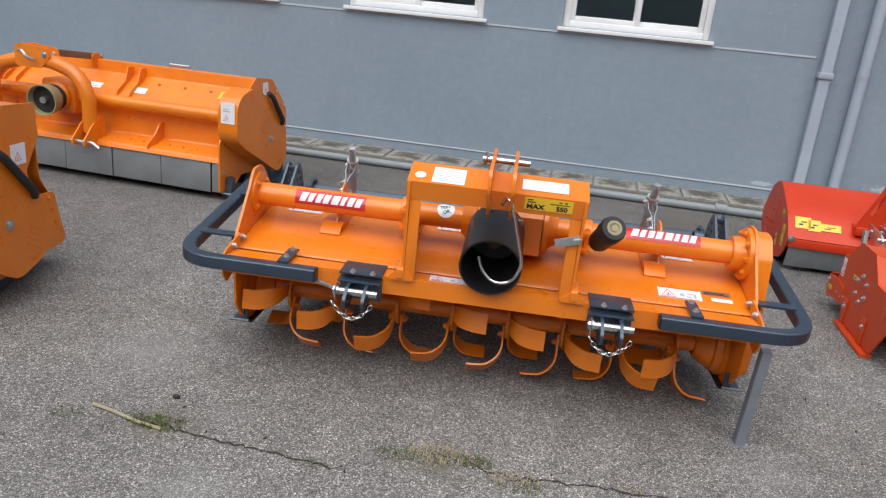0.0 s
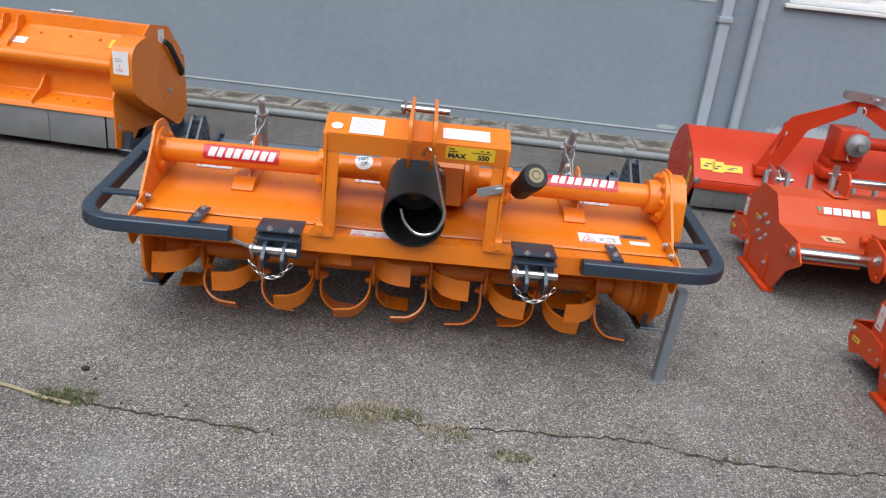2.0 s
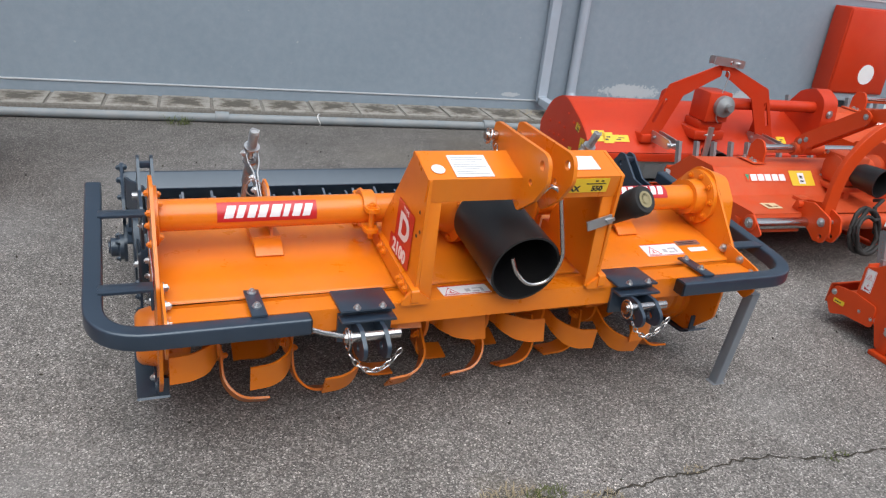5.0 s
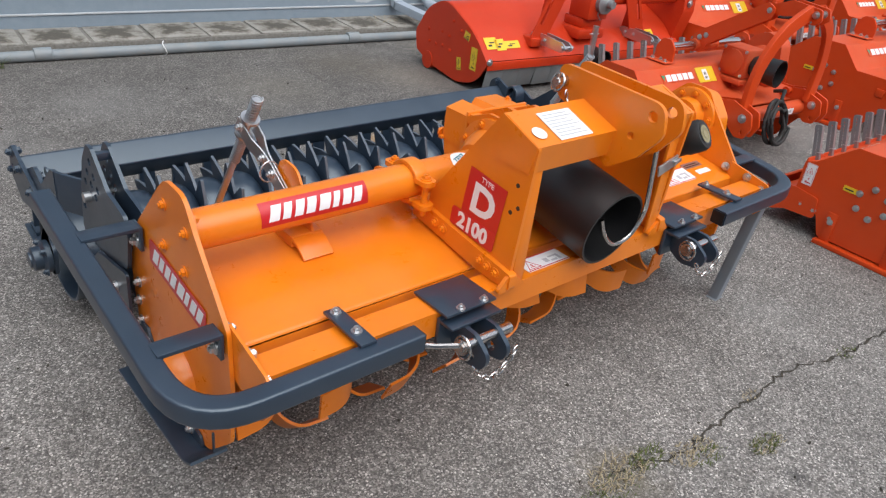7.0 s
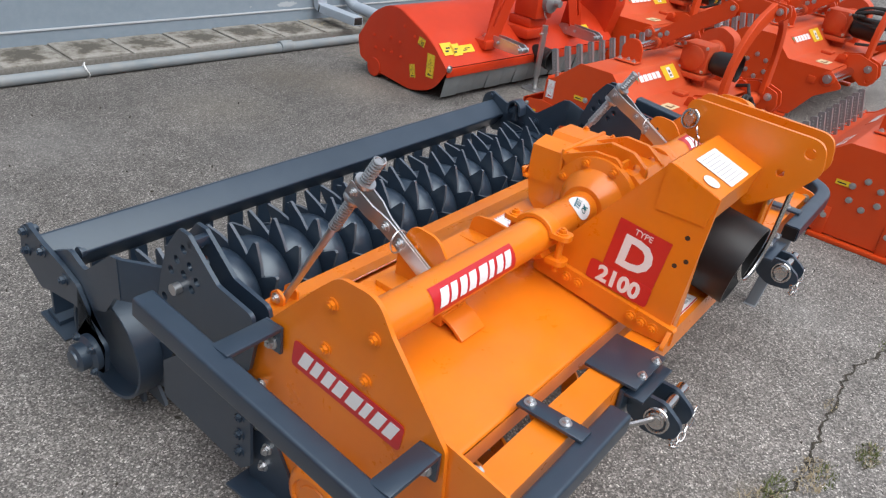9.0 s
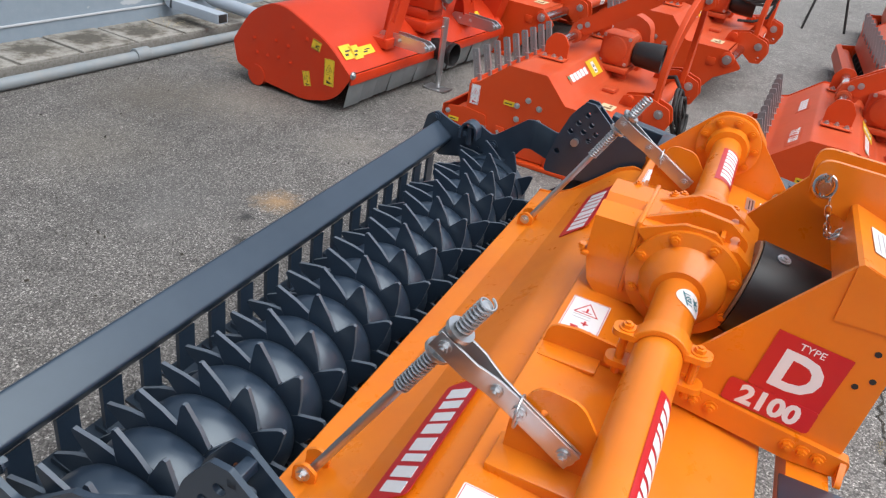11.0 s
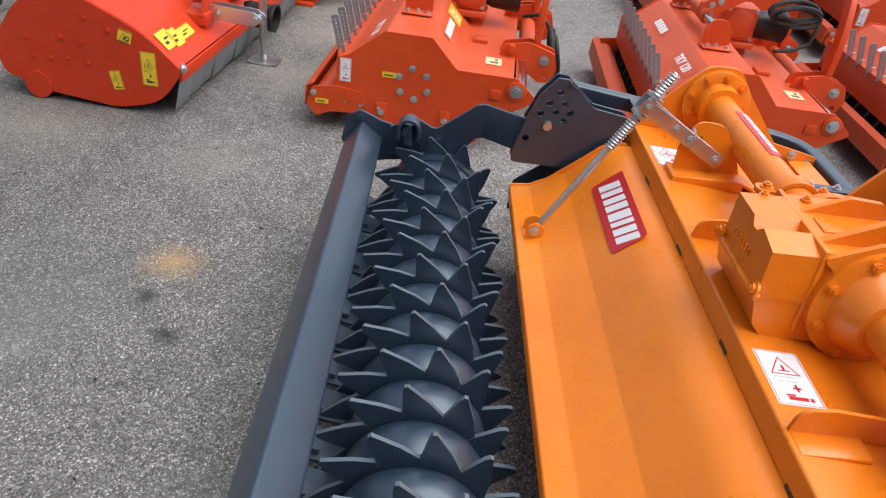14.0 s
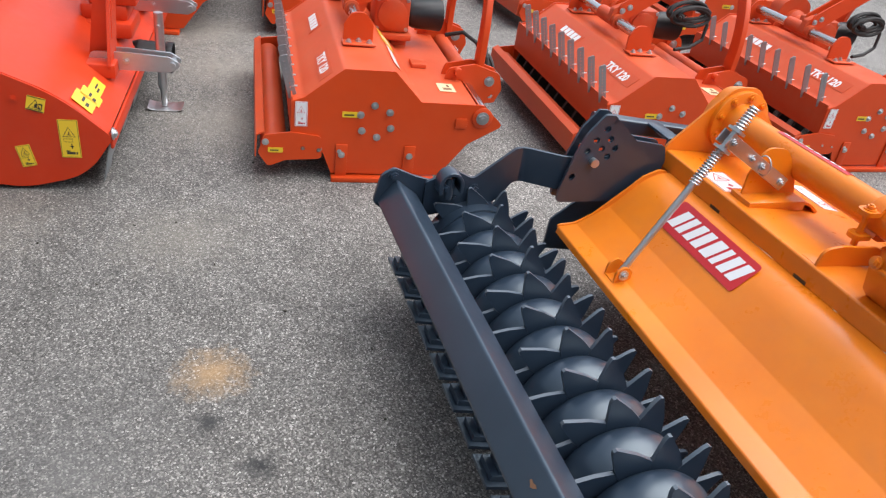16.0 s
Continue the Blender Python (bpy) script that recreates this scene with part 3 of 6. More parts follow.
# ---- brand marks: four plain white blocks ----
def glyph(i, w, h):
    """Two slanted white bars, as boxes in a w by h cell."""
    a = (0.44, 0.38, 0.50, 0.40)[i]
    return [((0, 0), (w * a, h)), ((w * (a + 0.13), 0), (w * 0.92, h))]


def brand_sheet(parent, o, ux, uy, w, h):
    s = sticker(parent, o, ux, uy, w, h, STICK_RED, "brand_sticker", 0.012, "red sticker with a plain white mark")
    cw, ch = w * 0.205, h * 0.62
    for i in range(4):
        x0, y0 = w * 0.06 + i * w * 0.225, h * 0.2
        for (ax, ay), (bx, by) in glyph(i, cw, ch):
            sh = 0.34
            bm = bmesh.new()
            slab(bm, [(x0 + ax + ay * sh, y0 + ay), (x0 + bx + ay * sh, y0 + ay), (x0 + bx + by * sh, y0 + by), (x0 + ax + by * sh, y0 + by)], 0.0013, 0.0019 + 0.00005 * i, "z")
            part("mark", bm, STICK_WHITE, s)
    return s


def brand_tube(parent, u0, u1, v, z, r, a0, a1):
    """The same sticker wrapped on a tube along x; angles from the front (-y) upwards."""
    def at(x, a, rr):
        return (x, v - rr * math.cos(a), z + rr * math.sin(a))
    bm = bmesh.new()
    n = 10
    rows = [[bm.verts.new(at(x, radians(a0 + (a1 - a0) * j / n), r + 0.0016)) for x in (u0, u1)] for j in range(n + 1)]
    for p, q in zip(rows, rows[1:]):
        bm.faces.new((p[0], p[1], q[1], q[0]))
    s = part("brand_sticker", bm, STICK_RED, parent, "red sticker with a plain white mark")
    w, h = u1 - u0, 1.0
    cw, ch = w * 0.205, 0.60
    for i in range(4):
        x0, y0 = w * 0.06 + i * w * 0.225, 0.2
        for (ax, ay), (bx, by) in glyph(i, cw, ch):
            k = 4
            sh = 0.02
            bm = bmesh.new()
            rows = []
            for j in range(k + 1):
                f = ay + (by - ay) * j / k
                ang = radians(a0 + (a1 - a0) * (y0 + f))
                rows.append([bm.verts.new(at(u0 + x0 + xx + f * sh, ang, r + 0.0026)) for xx in (ax, bx)])
            for p, q in zip(rows, rows[1:]):
                bm.faces.new((p[0], p[1], q[1], q[0]))
            part("mark", bm, STICK_WHITE, s)


def warning(parent, o, ux, uy, w, h, mat=None):
    """A pictogram sticker: triangle, boxes and a strip."""
    s = sticker(parent, o, ux, uy, w, h, mat or STICK_WHITE, "warning_sticker", 0.003)
    ink = STICK_RED if mat is None else INK
    if w >= h:
        triangle_sign(s, h * 0.12, h * 0.12, h * 0.8, ink)
        bars(s, [(w * 0.50, h * 0.25, w * 0.10, h * 0.3), (w * 0.64, h * 0.2, w * 0.14, h * 0.12), (w * 0.66, h * 0.5, w * 0.22, h * 0.1), (w * 0.82, h * 0.2, w * 0.06, h * 0.4)], GREY_INK if mat is None else INK)
        bars(s, [(0.002, 0.001, w - 0.004, 0.003), (0.002, h - 0.004, w - 0.004, 0.003)], ink, z=0.00145)
    else:
        triangle_sign(s, w * 0.16, h * 0.55, w * 0.66, ink)
        edge = 0.0016
        for x0, y0, x1, y1, col in ((0.003, 0.003, w - 0.003, h - 0.003, ink), (w * 0.20, h * 0.42, w * 0.65, h * 0.50, GREY_INK if mat is None else INK)):
            part("print", sweep(bmesh.new(), [(x0, y0, 0.0016), (x1, y0, 0.0016), (x1, y1, 0.0016), (x0, y1, 0.0016)], section(edge, 0.0006, 0.0001, 1), up=(0, 0, 1), closed=True), col, s)
        bars(s, [(w * 0.55, h * 0.24, w * 0.05, h * 0.13), (w * 0.48, h * 0.29, w * 0.19, h * 0.025), (w * 0.28, h * 0.09, w * 0.42, h * 0.06), (w * 0.74, h * 0.09, w * 0.08, h * 0.06), (w * 0.26, h * 0.16, w * 0.20, h * 0.03)], ink)
    return s


# ---- the rotary tiller ----
CX, CY = -0.142, 3.0
TUBE_V, TUBE_Z, TUBE_R = -0.082, 0.678, 0.047
ROT_V, ROT_Z = -0.056, 0.266
HALF = 1.012
tiller = empty("rotary_tiller", pose(CX, CY, 0, 0, 0.35, 1.5), "orange rotary tiller with slate-grey packer roller and guards", "tiller")


def side_plate(s):
    """The arched end plate with its lower drive case; s: -1 or 1."""
    u = s * HALF
    pts = [(-0.33, 0.40), (-0.32, 0.560), (-0.175, 0.73), (-0.135, 0.792), (-0.040, 0.792), (0.005, 0.750), (0.15, 0.60), (0.22, 0.46), (0.20, 0.28), (0.10, 0.14), (-0.20, 0.14), (-0.32, 0.26)]
    out = rounded(pts, [0.02, 0.03, 0.05, 0.06, 0.06, 0.05, 0.06, 0.06, 0.08, 0.08, 0.08, 0.05])
    p = part("side_plate", plate(out, u - s * 0.010, u), ORANGE, tiller)
    ext = rounded([(-0.472, 0.450), (-0.474, 0.535), (-0.30, 0.572), (-0.30, 0.450), (-0.440, 0.410)], [0.03, 0.035, 0.005, 0.005, 0.02])
    part("front_cheek", plate(ext, u - s * 0.018, u - s * 0.011), ORANGE, p)
    # tube flange and bolts inside
    R = 0.105 if s > 0 else 0.088
    prof = [(0.010, R), (0.026, R), (0.028, R - 0.004), (0.029, 0.070), (0.075, 0.066)] if s > 0 else [(0.010, R), (0.020, R), (0.022, R - 0.004), (0.0225, 0.052)]
    part("flange", lathe(bmesh.new(), prof, (u, TUBE_V, TUBE_Z), (-s, 0, 0), 36), ORANGE, p)
    for k in range(9 if s > 0 else 4):
        a = 2 * math.pi * k / (9 if s > 0 else 4) + (0.3 if s > 0 else 0.72)
        bolt(p, (u - s * (0.028 if s > 0 else 0.021), TUBE_V + (R - 0.018) * math.cos(a), TUBE_Z + (R - 0.018) * math.sin(a)), (-s, 0, 0), ORANGE, 0.010, 0.010)
    for v, z in ((-0.029, 0.728), (-0.137, 0.707), (-0.016, 0.620), (-0.123, 0.605)):
        bolt(p, (u, v, z), (s, 0, 0), ORANGE, 0.010, 0.010)
    # rotor hub bulge outside
    bm = lathe(bmesh.new(), [(-0.002, 0.096), (0.010, 0.094), (0.040, 0.086), (0.050, 0.078), (0.056, 0.068), (0.056, 0.061), (0.050, 0.058), (0.050, 0.045), (0.053, 0.043)], (u, ROT_V, ROT_Z), (s, 0, 0), 36)
    part("hub_cover", bm, ORANGE, p)
    # short skid below the plate
    bm = sweep(bmesh.new(), bent([(u + s * 0.016, -0.238, 0.160), (u + s * 0.016, -0.195, 0.132), (u + s * 0.016, 0.222, 0.124)], 0.03), section(0.092, 0.008, 0.002))
    sk = part("skid", bm, SLATE, tiller)
    part("web", plate(rounded([(0.205, 0.128), (0.195, 0.300), (0.125, 0.305), (0.06, 0.205), (-0.17, 0.165), (-0.185, 0.132)], 0.012), u + s * 0.001, u + s * 0.008), SLATE, sk)
    part("front_web", boxes(((min(u - s * 0.028, u + s * 0.004), -0.238, 0.163), (max(u - s * 0.028, u + s * 0.004), -0.229, 0.225)), w=0.002), SLATE, sk)
    for v, z in ((0.17, 0.42), (0.18, 0.36), (0.175, 0.30), (0.15, 0.24)):
        bolt(p, (u, v, z), (s, 0, 0), ZINC, 0.010, 0.012)
    part("bearing_housing", lathe(bmesh.new(), [(0.011, 0.128), (0.030, 0.128), (0.034, 0.118), (0.060, 0.112), (0.066, 0.100), (0.100, 0.088), (0.130, 0.062)] if s > 0 else [(0.011, 0.125), (0.03, 0.125), (0.032, 0.10), (0.075, 0.092), (0.10, 0.07)], (u, ROT_V, ROT_Z), (-s, 0, 0), 36), ORANGE, p)
    for k in range(8):
        a = 2 * math.pi * k / 8
        bolt(p, (u - s * 0.03, ROT_V + 0.112 * math.cos(a), ROT_Z + 0.112 * math.sin(a)), (-s, 0, 0), ORANGE, 0.009, 0.010)
    for v, z in ((0.140, 0.255), (0.153, 0.195), (-0.12, 0.155)):
        bolt(sk, (u + s * 0.008, v, z), (s, 0, 0), ZINC, 0.010, 0.010)
    return p


side_plate(-1)
side_plate(1)
# gear case behind the right plate
part("gear_case", plate(rounded([(-0.20, 0.70), (-0.14, 0.775), (-0.05, 0.775), (0.0, 0.71), (0.06, 0.40), (0.03, 0.2), (-0.22, 0.2), (-0.25, 0.40)], 0.06), HALF + 0.001, HALF + 0.055, w=0.012), ORANGE, tiller)

part("cross_tube", rods(((-HALF + 0.02, TUBE_V, TUBE_Z), (-0.09, TUBE_V, TUBE_Z), TUBE_R), ((0.18, TUBE_V, TUBE_Z), (HALF - 0.02, TUBE_V, TUBE_Z), TUBE_R), seg=40), ORANGE, tiller)
fb_bm = slab(bmesh.new(), [(-0.442, 0.452), (-0.442, 0.522), (-0.366, 0.522), (-0.366, 0.452)], -HALF + 0.020, HALF - 0.020)
soften(fb_bm, 0.014, 3, 40)
part("front_beam", fb_bm, ORANGE, tiller)
# deck over the rotor, with a turned-down front lip
deck = sweep(bmesh.new(), bent([(0, -0.318, 0.462), (0, -0.316, 0.513), (0, -0.19, 0.539), (0, 0.03, 0.571), (0, 0.150, 0.578), (0, 0.154, 0.526)], [0.008, 0.05, 0.05, 0.005], 4), [(-HALF + 0.012, -0.003), (HALF - 0.012, -0.003), (HALF - 0.012, 0.003), (-HALF + 0.012, 0.003)], up=(0, 0.3, 1))
part("deck", deck, ORANGE, tiller, smooth=20)
# hinged rear board
board_path = bent([(0, 0.157, 0.522), (0, 0.195, 0.520), (0, 0.242, 0.500), (0, 0.345, 0.405), (0, 0.450, 0.346), (0, 0.512, 0.338), (0, 0.516, 0.320)], [0.03, 0.03, 0.004, 0.004, 0.004], 4)
BW = 0.946
part("rear_board", sweep(bmesh.new(), board_path, [(-BW, -0.003), (BW, -0.003), (BW, 0.003), (-BW, 0.003)], up=(0, 0.3, 1)), ORANGE, tiller, smooth=8)
for s in (-1, 1):
    part("board_side", plate(rounded([(0.16, 0.530), (0.20, 0.534), (0.25, 0.512), (0.30, 0.466), (0.40, 0.380), (0.455, 0.352), (0.518, 0.346), (0.508, 0.322), (0.38, 0.345), (0.20, 0.46)], 0.02), s * BW, s * (BW + 0.008)), ORANGE, tiller)
# slots laid on as black plates, their shade put into the colour
for u in (-0.78, -0.41, -0.04, 0.33, 0.70):
    part("dark_slot", boxes(((u - 0.022, 0.1562, 0.515), (u + 0.022, 0.1585, 0.534))), INK, tiller)
# rotor with L-shaped blades
rotor = empty("rotor", pose(0, ROT_V, ROT_Z), "", "")
rotor.parent = tiller
part("shaft", rods(((-HALF + 0.03, 0, 0), (HALF - 0.03, 0, 0), 0.045), seg=24), ORANGE, rotor)


def blade_mesh(s):
    path = bent([(0, 0, 0.055), (0, 0, 0.172), (s * 0.050, 0, 0.230), (s * 0.140, 0.0, 0.236)], [0.060, 0.055], 8)
    bm = bmesh.new()
    rows = []
    k = len(path)
    for i, p in enumerate(path):
        f = i / (k - 1)
        hw = 0.026 + 0.015 * min(1, f * 1.6)
        d = (path[min(i + 1, k - 1)] - path[max(i - 1, 0)]).normalized()
        nrm = d.cross(Vector((0, 1, 0)))
        lag = -0.03 * f
        rows.append([bm.verts.new(p + Vector((0, y + lag, 0)) + nrm * t) for y, t in ((-hw, -0.004), (hw, -0.004), (hw, 0.004), (-hw, 0.004))])
    for a, b in zip(rows, rows[1:]):
        for j in range(4):
            bm.faces.new((a[j], a[(j + 1) % 4], b[(j + 1) % 4], b[j]))
    bm.faces.new(rows[0])
    bm.faces.new(rows[-1][::-1])
    return bm


blades = {}
# place along the shaft and lead of the left-hand blades
FLANGES = ((-0.834, -11), (-0.605, 4), (-0.367, 26), (-0.132, 41), (0.103, 50), (0.335, 66), (0.568, 84), (0.800, 4))
for i, (u, lead) in enumerate(FLANGES):
    part("flange", lathe(bmesh.new(), [(-0.006, 0.10), (0.006, 0.10)], (u, 0, 0), (1, 0, 0), 24), ORANGE, rotor)
    for k in range(6):
        s = -1 if k % 2 == 0 else 1
        ang = 90 + lead + 60 * k
        m = pose(u + 0.012 * s, 0, 0, ang, 0, 0)
        if s in blades:
            o = share(blades[s], rotor, m)
        else:
            o = blades[s] = part("blade", blade_mesh(s), ORANGE, rotor)
            o.matrix_basis = m
        a = radians(ang)
        for rr, off in ((0.085, 0.0), (0.085, 0.24)):
            bolt(rotor, (u + 0.018 * s, -math.sin(a + off) * rr, math.cos(a + off) * rr), (s, 0, 0), ORANGE, 0.010, 0.014)

# headstock: two side plates, legs and the cross head
HU = 0.314
for s in (-1, 1):
    u = s * HU
    prof = rounded([(-0.445, 0.527), (-0.468, 0.905), (-0.345, 0.951), (-0.122, 0.655), (-0.118, 0.590), (-0.40, 0.527)], [0.01, 0.012, 0.02, 0.02, 0.01, 0.01])
    part("head_plate", plate(prof, u - 0.005, u + 0.005), ORANGE, tiller)
    part("leg", boxes(((min(u - s * 0.046, u - s * 0.006), -0.450, 0.525), (max(u - s * 0.046, u - s * 0.006), -0.440, 0.838)), w=0.002), ORANGE, tiller)
    # foot brace along the machine, bolted to the tube clamp
    fb = part("foot_brace", plate(rounded([(-0.465, 0.525), (-0.465, 0.568), (-0.14, 0.612), (-0.075, 0.612), (-0.075, 0.566), (-0.15, 0.556), (-0.36, 0.525)], 0.01), u - s * 0.005 + s * 0.001, u + s * 0.02), ORANGE, tiller)
    part("foot", plate(rounded([(-0.060, 0.520), (s * 0.012, 0.572), (0.060, 0.520)], 0.012), -0.460, -0.449, "y"), ORANGE, tiller).location.x = u
    for v, z in ((-0.413, 0.551), (-0.383, 0.555), (-0.355, 0.559), (-0.205, 0.579), (-0.171, 0.583)):
        bolt(fb, (u + s * 0.02, v, z), (s, 0, 0), ORANGE, 0.010, 0.010)
    rb = part("rear_brace", plate(rounded([(-0.05, 0.57), (-0.05, 0.622), (0.08, 0.634), (0.138, 0.628), (0.146, 0.576)], [0, 0.02, 0.03, 0.045, 0.004]), u - 0.004, u + 0.004), ORANGE, tiller)
    part("brace_foot", boxes(((min(u, u + s * 0.055), 0.02, 0.574), (max(u, u + s * 0.055), 0.142, 0.582)), w=0.002), ORANGE, rb)
    # tube clamp with ears
    cu = s * 0.365
    arc = [(cu, TUBE_V - 0.054 * math.cos(a), TUBE_Z + 0.054 * math.sin(a)) for a in [radians(20 + 140 * k / 12) for k in range(13)]]
    cl = part("tube_clamp", sweep(bmesh.new(), arc, section(0.013, 0.042, 0.003), up=(1, 0, 0)), ORANGE, tiller)
    for z in (TUBE_Z + 0.016, TUBE_Z - 0.052):
        for d in (-1, 1):
            part("clamp_ear", slab(bmesh.new(), rounded([(cu - 0.022, TUBE_V + d * 0.046), (cu + 0.022, TUBE_V + d * 0.046), (cu + 0.022, TUBE_V + d * 0.094), (cu - 0.022, TUBE_V + d * 0.094)], [0, 0, 0.021, 0.021]), z, z + 0.013, "z"), ORANGE, cl)
    low = [(cu, TUBE_V - 0.054 * math.cos(a), TUBE_Z - 0.054 * math.sin(a)) for a in [radians(50 + 80 * k / 8) for k in range(9)]]
    part("lower_strap", sweep(bmesh.new(), low, section(0.013, 0.042, 0.003), up=(1, 0, 0)), ORANGE, cl)
    for d in (-0.068, 0.068):
        bolt(cl, (cu, TUBE_V + d, TUBE_Z + 0.029), (0, 0, 1), ORANGE, 0.011, 0.011)
        part("stud", rods(((cu, TUBE_V + d, TUBE_Z - 0.075), (cu, TUBE_V + d, TUBE_Z + 0.02), 0.009), seg=10), ORANGE, cl)
head_bm = slab(bmesh.new(), [(-0.452, 0.835), (-0.466, 0.905), (-0.345, 0.949), (-0.337, 0.944), (-0.337, 0.835)], -0.322, 0.322)
soften(head_bm, 0.007, 2, 20)
part("cross_head", head_bm, ORANGE, tiller)
for u in (-0.026, 0.054):
    prof = rounded([(-0.585, 1.005), (-0.595, 0.93), (-0.54, 0.86), (-0.455, 0.80), (-0.33, 0.91), (-0.255, 0.93), (-0.25, 1.02)], [0.045, 0.04, 0.03, 0.02, 0.03, 0.03, 0.03])
    part("lug_plate", holed(prof, [(-0.556, 0.970, 0.014), (-0.508, 0.906, 0.010)], u - 0.006, u + 0.006, n=16), ORANGE, tiller)
pin = part("top_link_pin", rods(((-0.072, -0.275, 0.975), (0.105, -0.275, 0.975), 0.0125), ((-0.045, -0.275, 0.975), (-0.034, -0.275, 0.975), 0.016), seg=20), CHROME, tiller)
part("pin_ring", sweep(bmesh.new(), [(-0.060 + 0.006 * math.sin(a), -0.275 + 0.020 * math.cos(a), 0.975 + 0.022 * math.sin(a)) for a in [i * math.pi / 10 for i in range(20)]], ring_section(0.003, 6), up=(1, 0, 0), closed=True), CHROME, pin)

part("lynch_pin", rods(((-0.060, -0.275, 0.952), (-0.060, -0.275, 1.0), 0.006), seg=10), CHROME, pin)
hang = None
hpts = [(-0.040, -0.292 - 0.05 * t, 0.955 - 0.085 * math.sin(math.pi * t * 0.8)) for t in [k / 9 for k in range(10)]]
for k in range(9):
    a, b = Vector(hpts[k]), Vector(hpts[k + 1])
    m = Matrix.Translation((a + b) / 2) @ (b - a).to_track_quat("X", "Z").to_matrix().to_4x4() @ pose(0, 0, 0, 90 * (k % 2), 0, 0)
    if hang is None:
        hang = part("chain_link", sweep(bmesh.new(), [(0.011 * math.cos(t) * 1.15, 0.0055 * math.sin(t), 0) for t in [q * math.pi / 6 for q in range(12)]], ring_section(0.0019, 5), closed=True), CHROME, pin)
        hang.matrix_basis = m
    else:
        share(hang, pin, m)
s = part("round_sticker", lathe(bmesh.new(), [(0, 0.020), (0.0012, 0.020)], (-0.280, -0.427, 0.9215), (0, -0.342, 0.94), 24), STICK_WHITE, tiller)
for s in (-1, 1):
    for v, z in ((-0.425, 0.795), (-0.415, 0.72), (-0.437, 0.74)):
        part("plug_hole", lathe(bmesh.new(), [(0, 0.006), (0.001, 0.006)], (s * (HU + 0.005), v, z), (s, 0, 0), 10), INK, tiller)

# gearbox
gb_bm = bmesh.new()
slab(gb_bm, [(-0.21, 0.60), (-0.21, 0.75), (-0.17, 0.780), (0.046, 0.780), (0.050, 0.672), (0.143, 0.672), (0.126, 0.602), (0.10, 0.575), (-0.15, 0.575)], -0.05, 0.185)
soften(gb_bm, 0.008, 2, 20)
gb = part("gearbox", gb_bm, ORANGE, tiller)
cap_bm = bmesh.new()
slab(cap_bm, [(0.166, 0.668), (0.160, 0.785), (0.066, 0.785), (0.052, 0.766), (0.034, 0.768), (0.012, 0.785), (-0.052, 0.770), (-0.054, 0.668)], 0.045, 0.143, "y")
soften(cap_bm, 0.006, 2, 20)
rear = part("rear_cover", cap_bm, ORANGE, gb)
part("cover_rim", boxes(((-0.064, 0.136, 0.666), (0.176, 0.154, 0.678)), w=0.004), ORANGE, rear)
for x in (-0.052, 0.166):
    bolt(rear, (x, 0.150, 0.686), (0, 1, 0.3), ORANGE, 0.011, 0.010)
rnd = random.Random(31)
for k in range(7):
    part("cast_mark", boxes(((0.112 - 0.014 * k, 0.142, 0.712 - 0.006 * rnd.random()), (0.121 - 0.014 * k, 0.1465, 0.726 + 0.004 * rnd.random())), w=0.0015), ORANGE, rear)
part("ear", holed(rounded([(0.05, 0.770), (-0.05, 0.812), (-0.115, 0.812), (-0.135, 0.795), (-0.135, 0.73), (0.0, 0.73)], [0.01, 0.015, 0.015, 0.01, 0, 0]), [(-0.085, 0.790, 0.009)], -0.060, -0.048), ORANGE, gb)
part("ear", holed(rounded([(0.06, 0.772), (-0.07, 0.832), (-0.140, 0.825), (-0.186, 0.790), (-0.190, 0.72), (-0.190, 0.62), (0.0, 0.70)], [0.01, 0.015, 0.015, 0.02, 0.02, 0, 0]), [(-0.158, 0.788, 0.011)], -0.012, 0.004), ORANGE, gb)
part("ear", holed(rounded([(0.05, 0.770), (-0.06, 0.820), (-0.13, 0.815), (-0.186, 0.775), (-0.186, 0.70), (0.0, 0.70)], [0.01, 0.015, 0.015, 0.02, 0, 0]), [(-0.150, 0.780, 0.010)], 0.110, 0.124), ORANGE, gb)
part("ear_web", boxes(((-0.05, -0.135, 0.73), (-0.01, -0.125, 0.805)), w=0.002), ORANGE, gb)
part("seam", boxes(((-0.056, 0.038, 0.60), (0.196, 0.050, 0.786)), w=0.004), ORANGE, gb)
part("data_pad", boxes(((0.03, -0.03, 0.779), (0.085, 0.015, 0.783)), w=0.001), ORANGE, gb)
for u, v, z in ((0.190, 0.08, 0.62), (0.190, -0.05, 0.62)):
    bolt(gb, (u - 0.005, v, z), (1, 0, 0), ORANGE, 0.010, 0.010)
part("side_flange", lathe(bmesh.new(), [(0, 0.125), (0.022, 0.125), (0.03, 0.095), (0.055, 0.085), (0.085, 0.06)], (-0.05, TUBE_V, TUBE_Z), (-1, 0, 0), 40), ORANGE, gb)
part("side_flange", lathe(bmesh.new(), [(0, 0.105), (0.02, 0.105), (0.03, 0.08), (0.06, 0.06)], (0.19, TUBE_V, TUBE_Z), (1, 0, 0), 40), ORANGE, gb)
for k in range(8):
    a = 2 * math.pi * (k + 0.5) / 8
    bolt(gb, (-0.072, TUBE_V + 0.108 * math.cos(a), TUBE_Z + 0.108 * math.sin(a)), (-1, 0, 0), ORANGE, 0.011, 0.012)
for u, v in ((0.16, 0.09), (0.16, 0.0), (0.16, -0.13)):
    bolt(gb, (u, v, 0.783), (0, 0, 1), ORANGE, 0.008, 0.008)

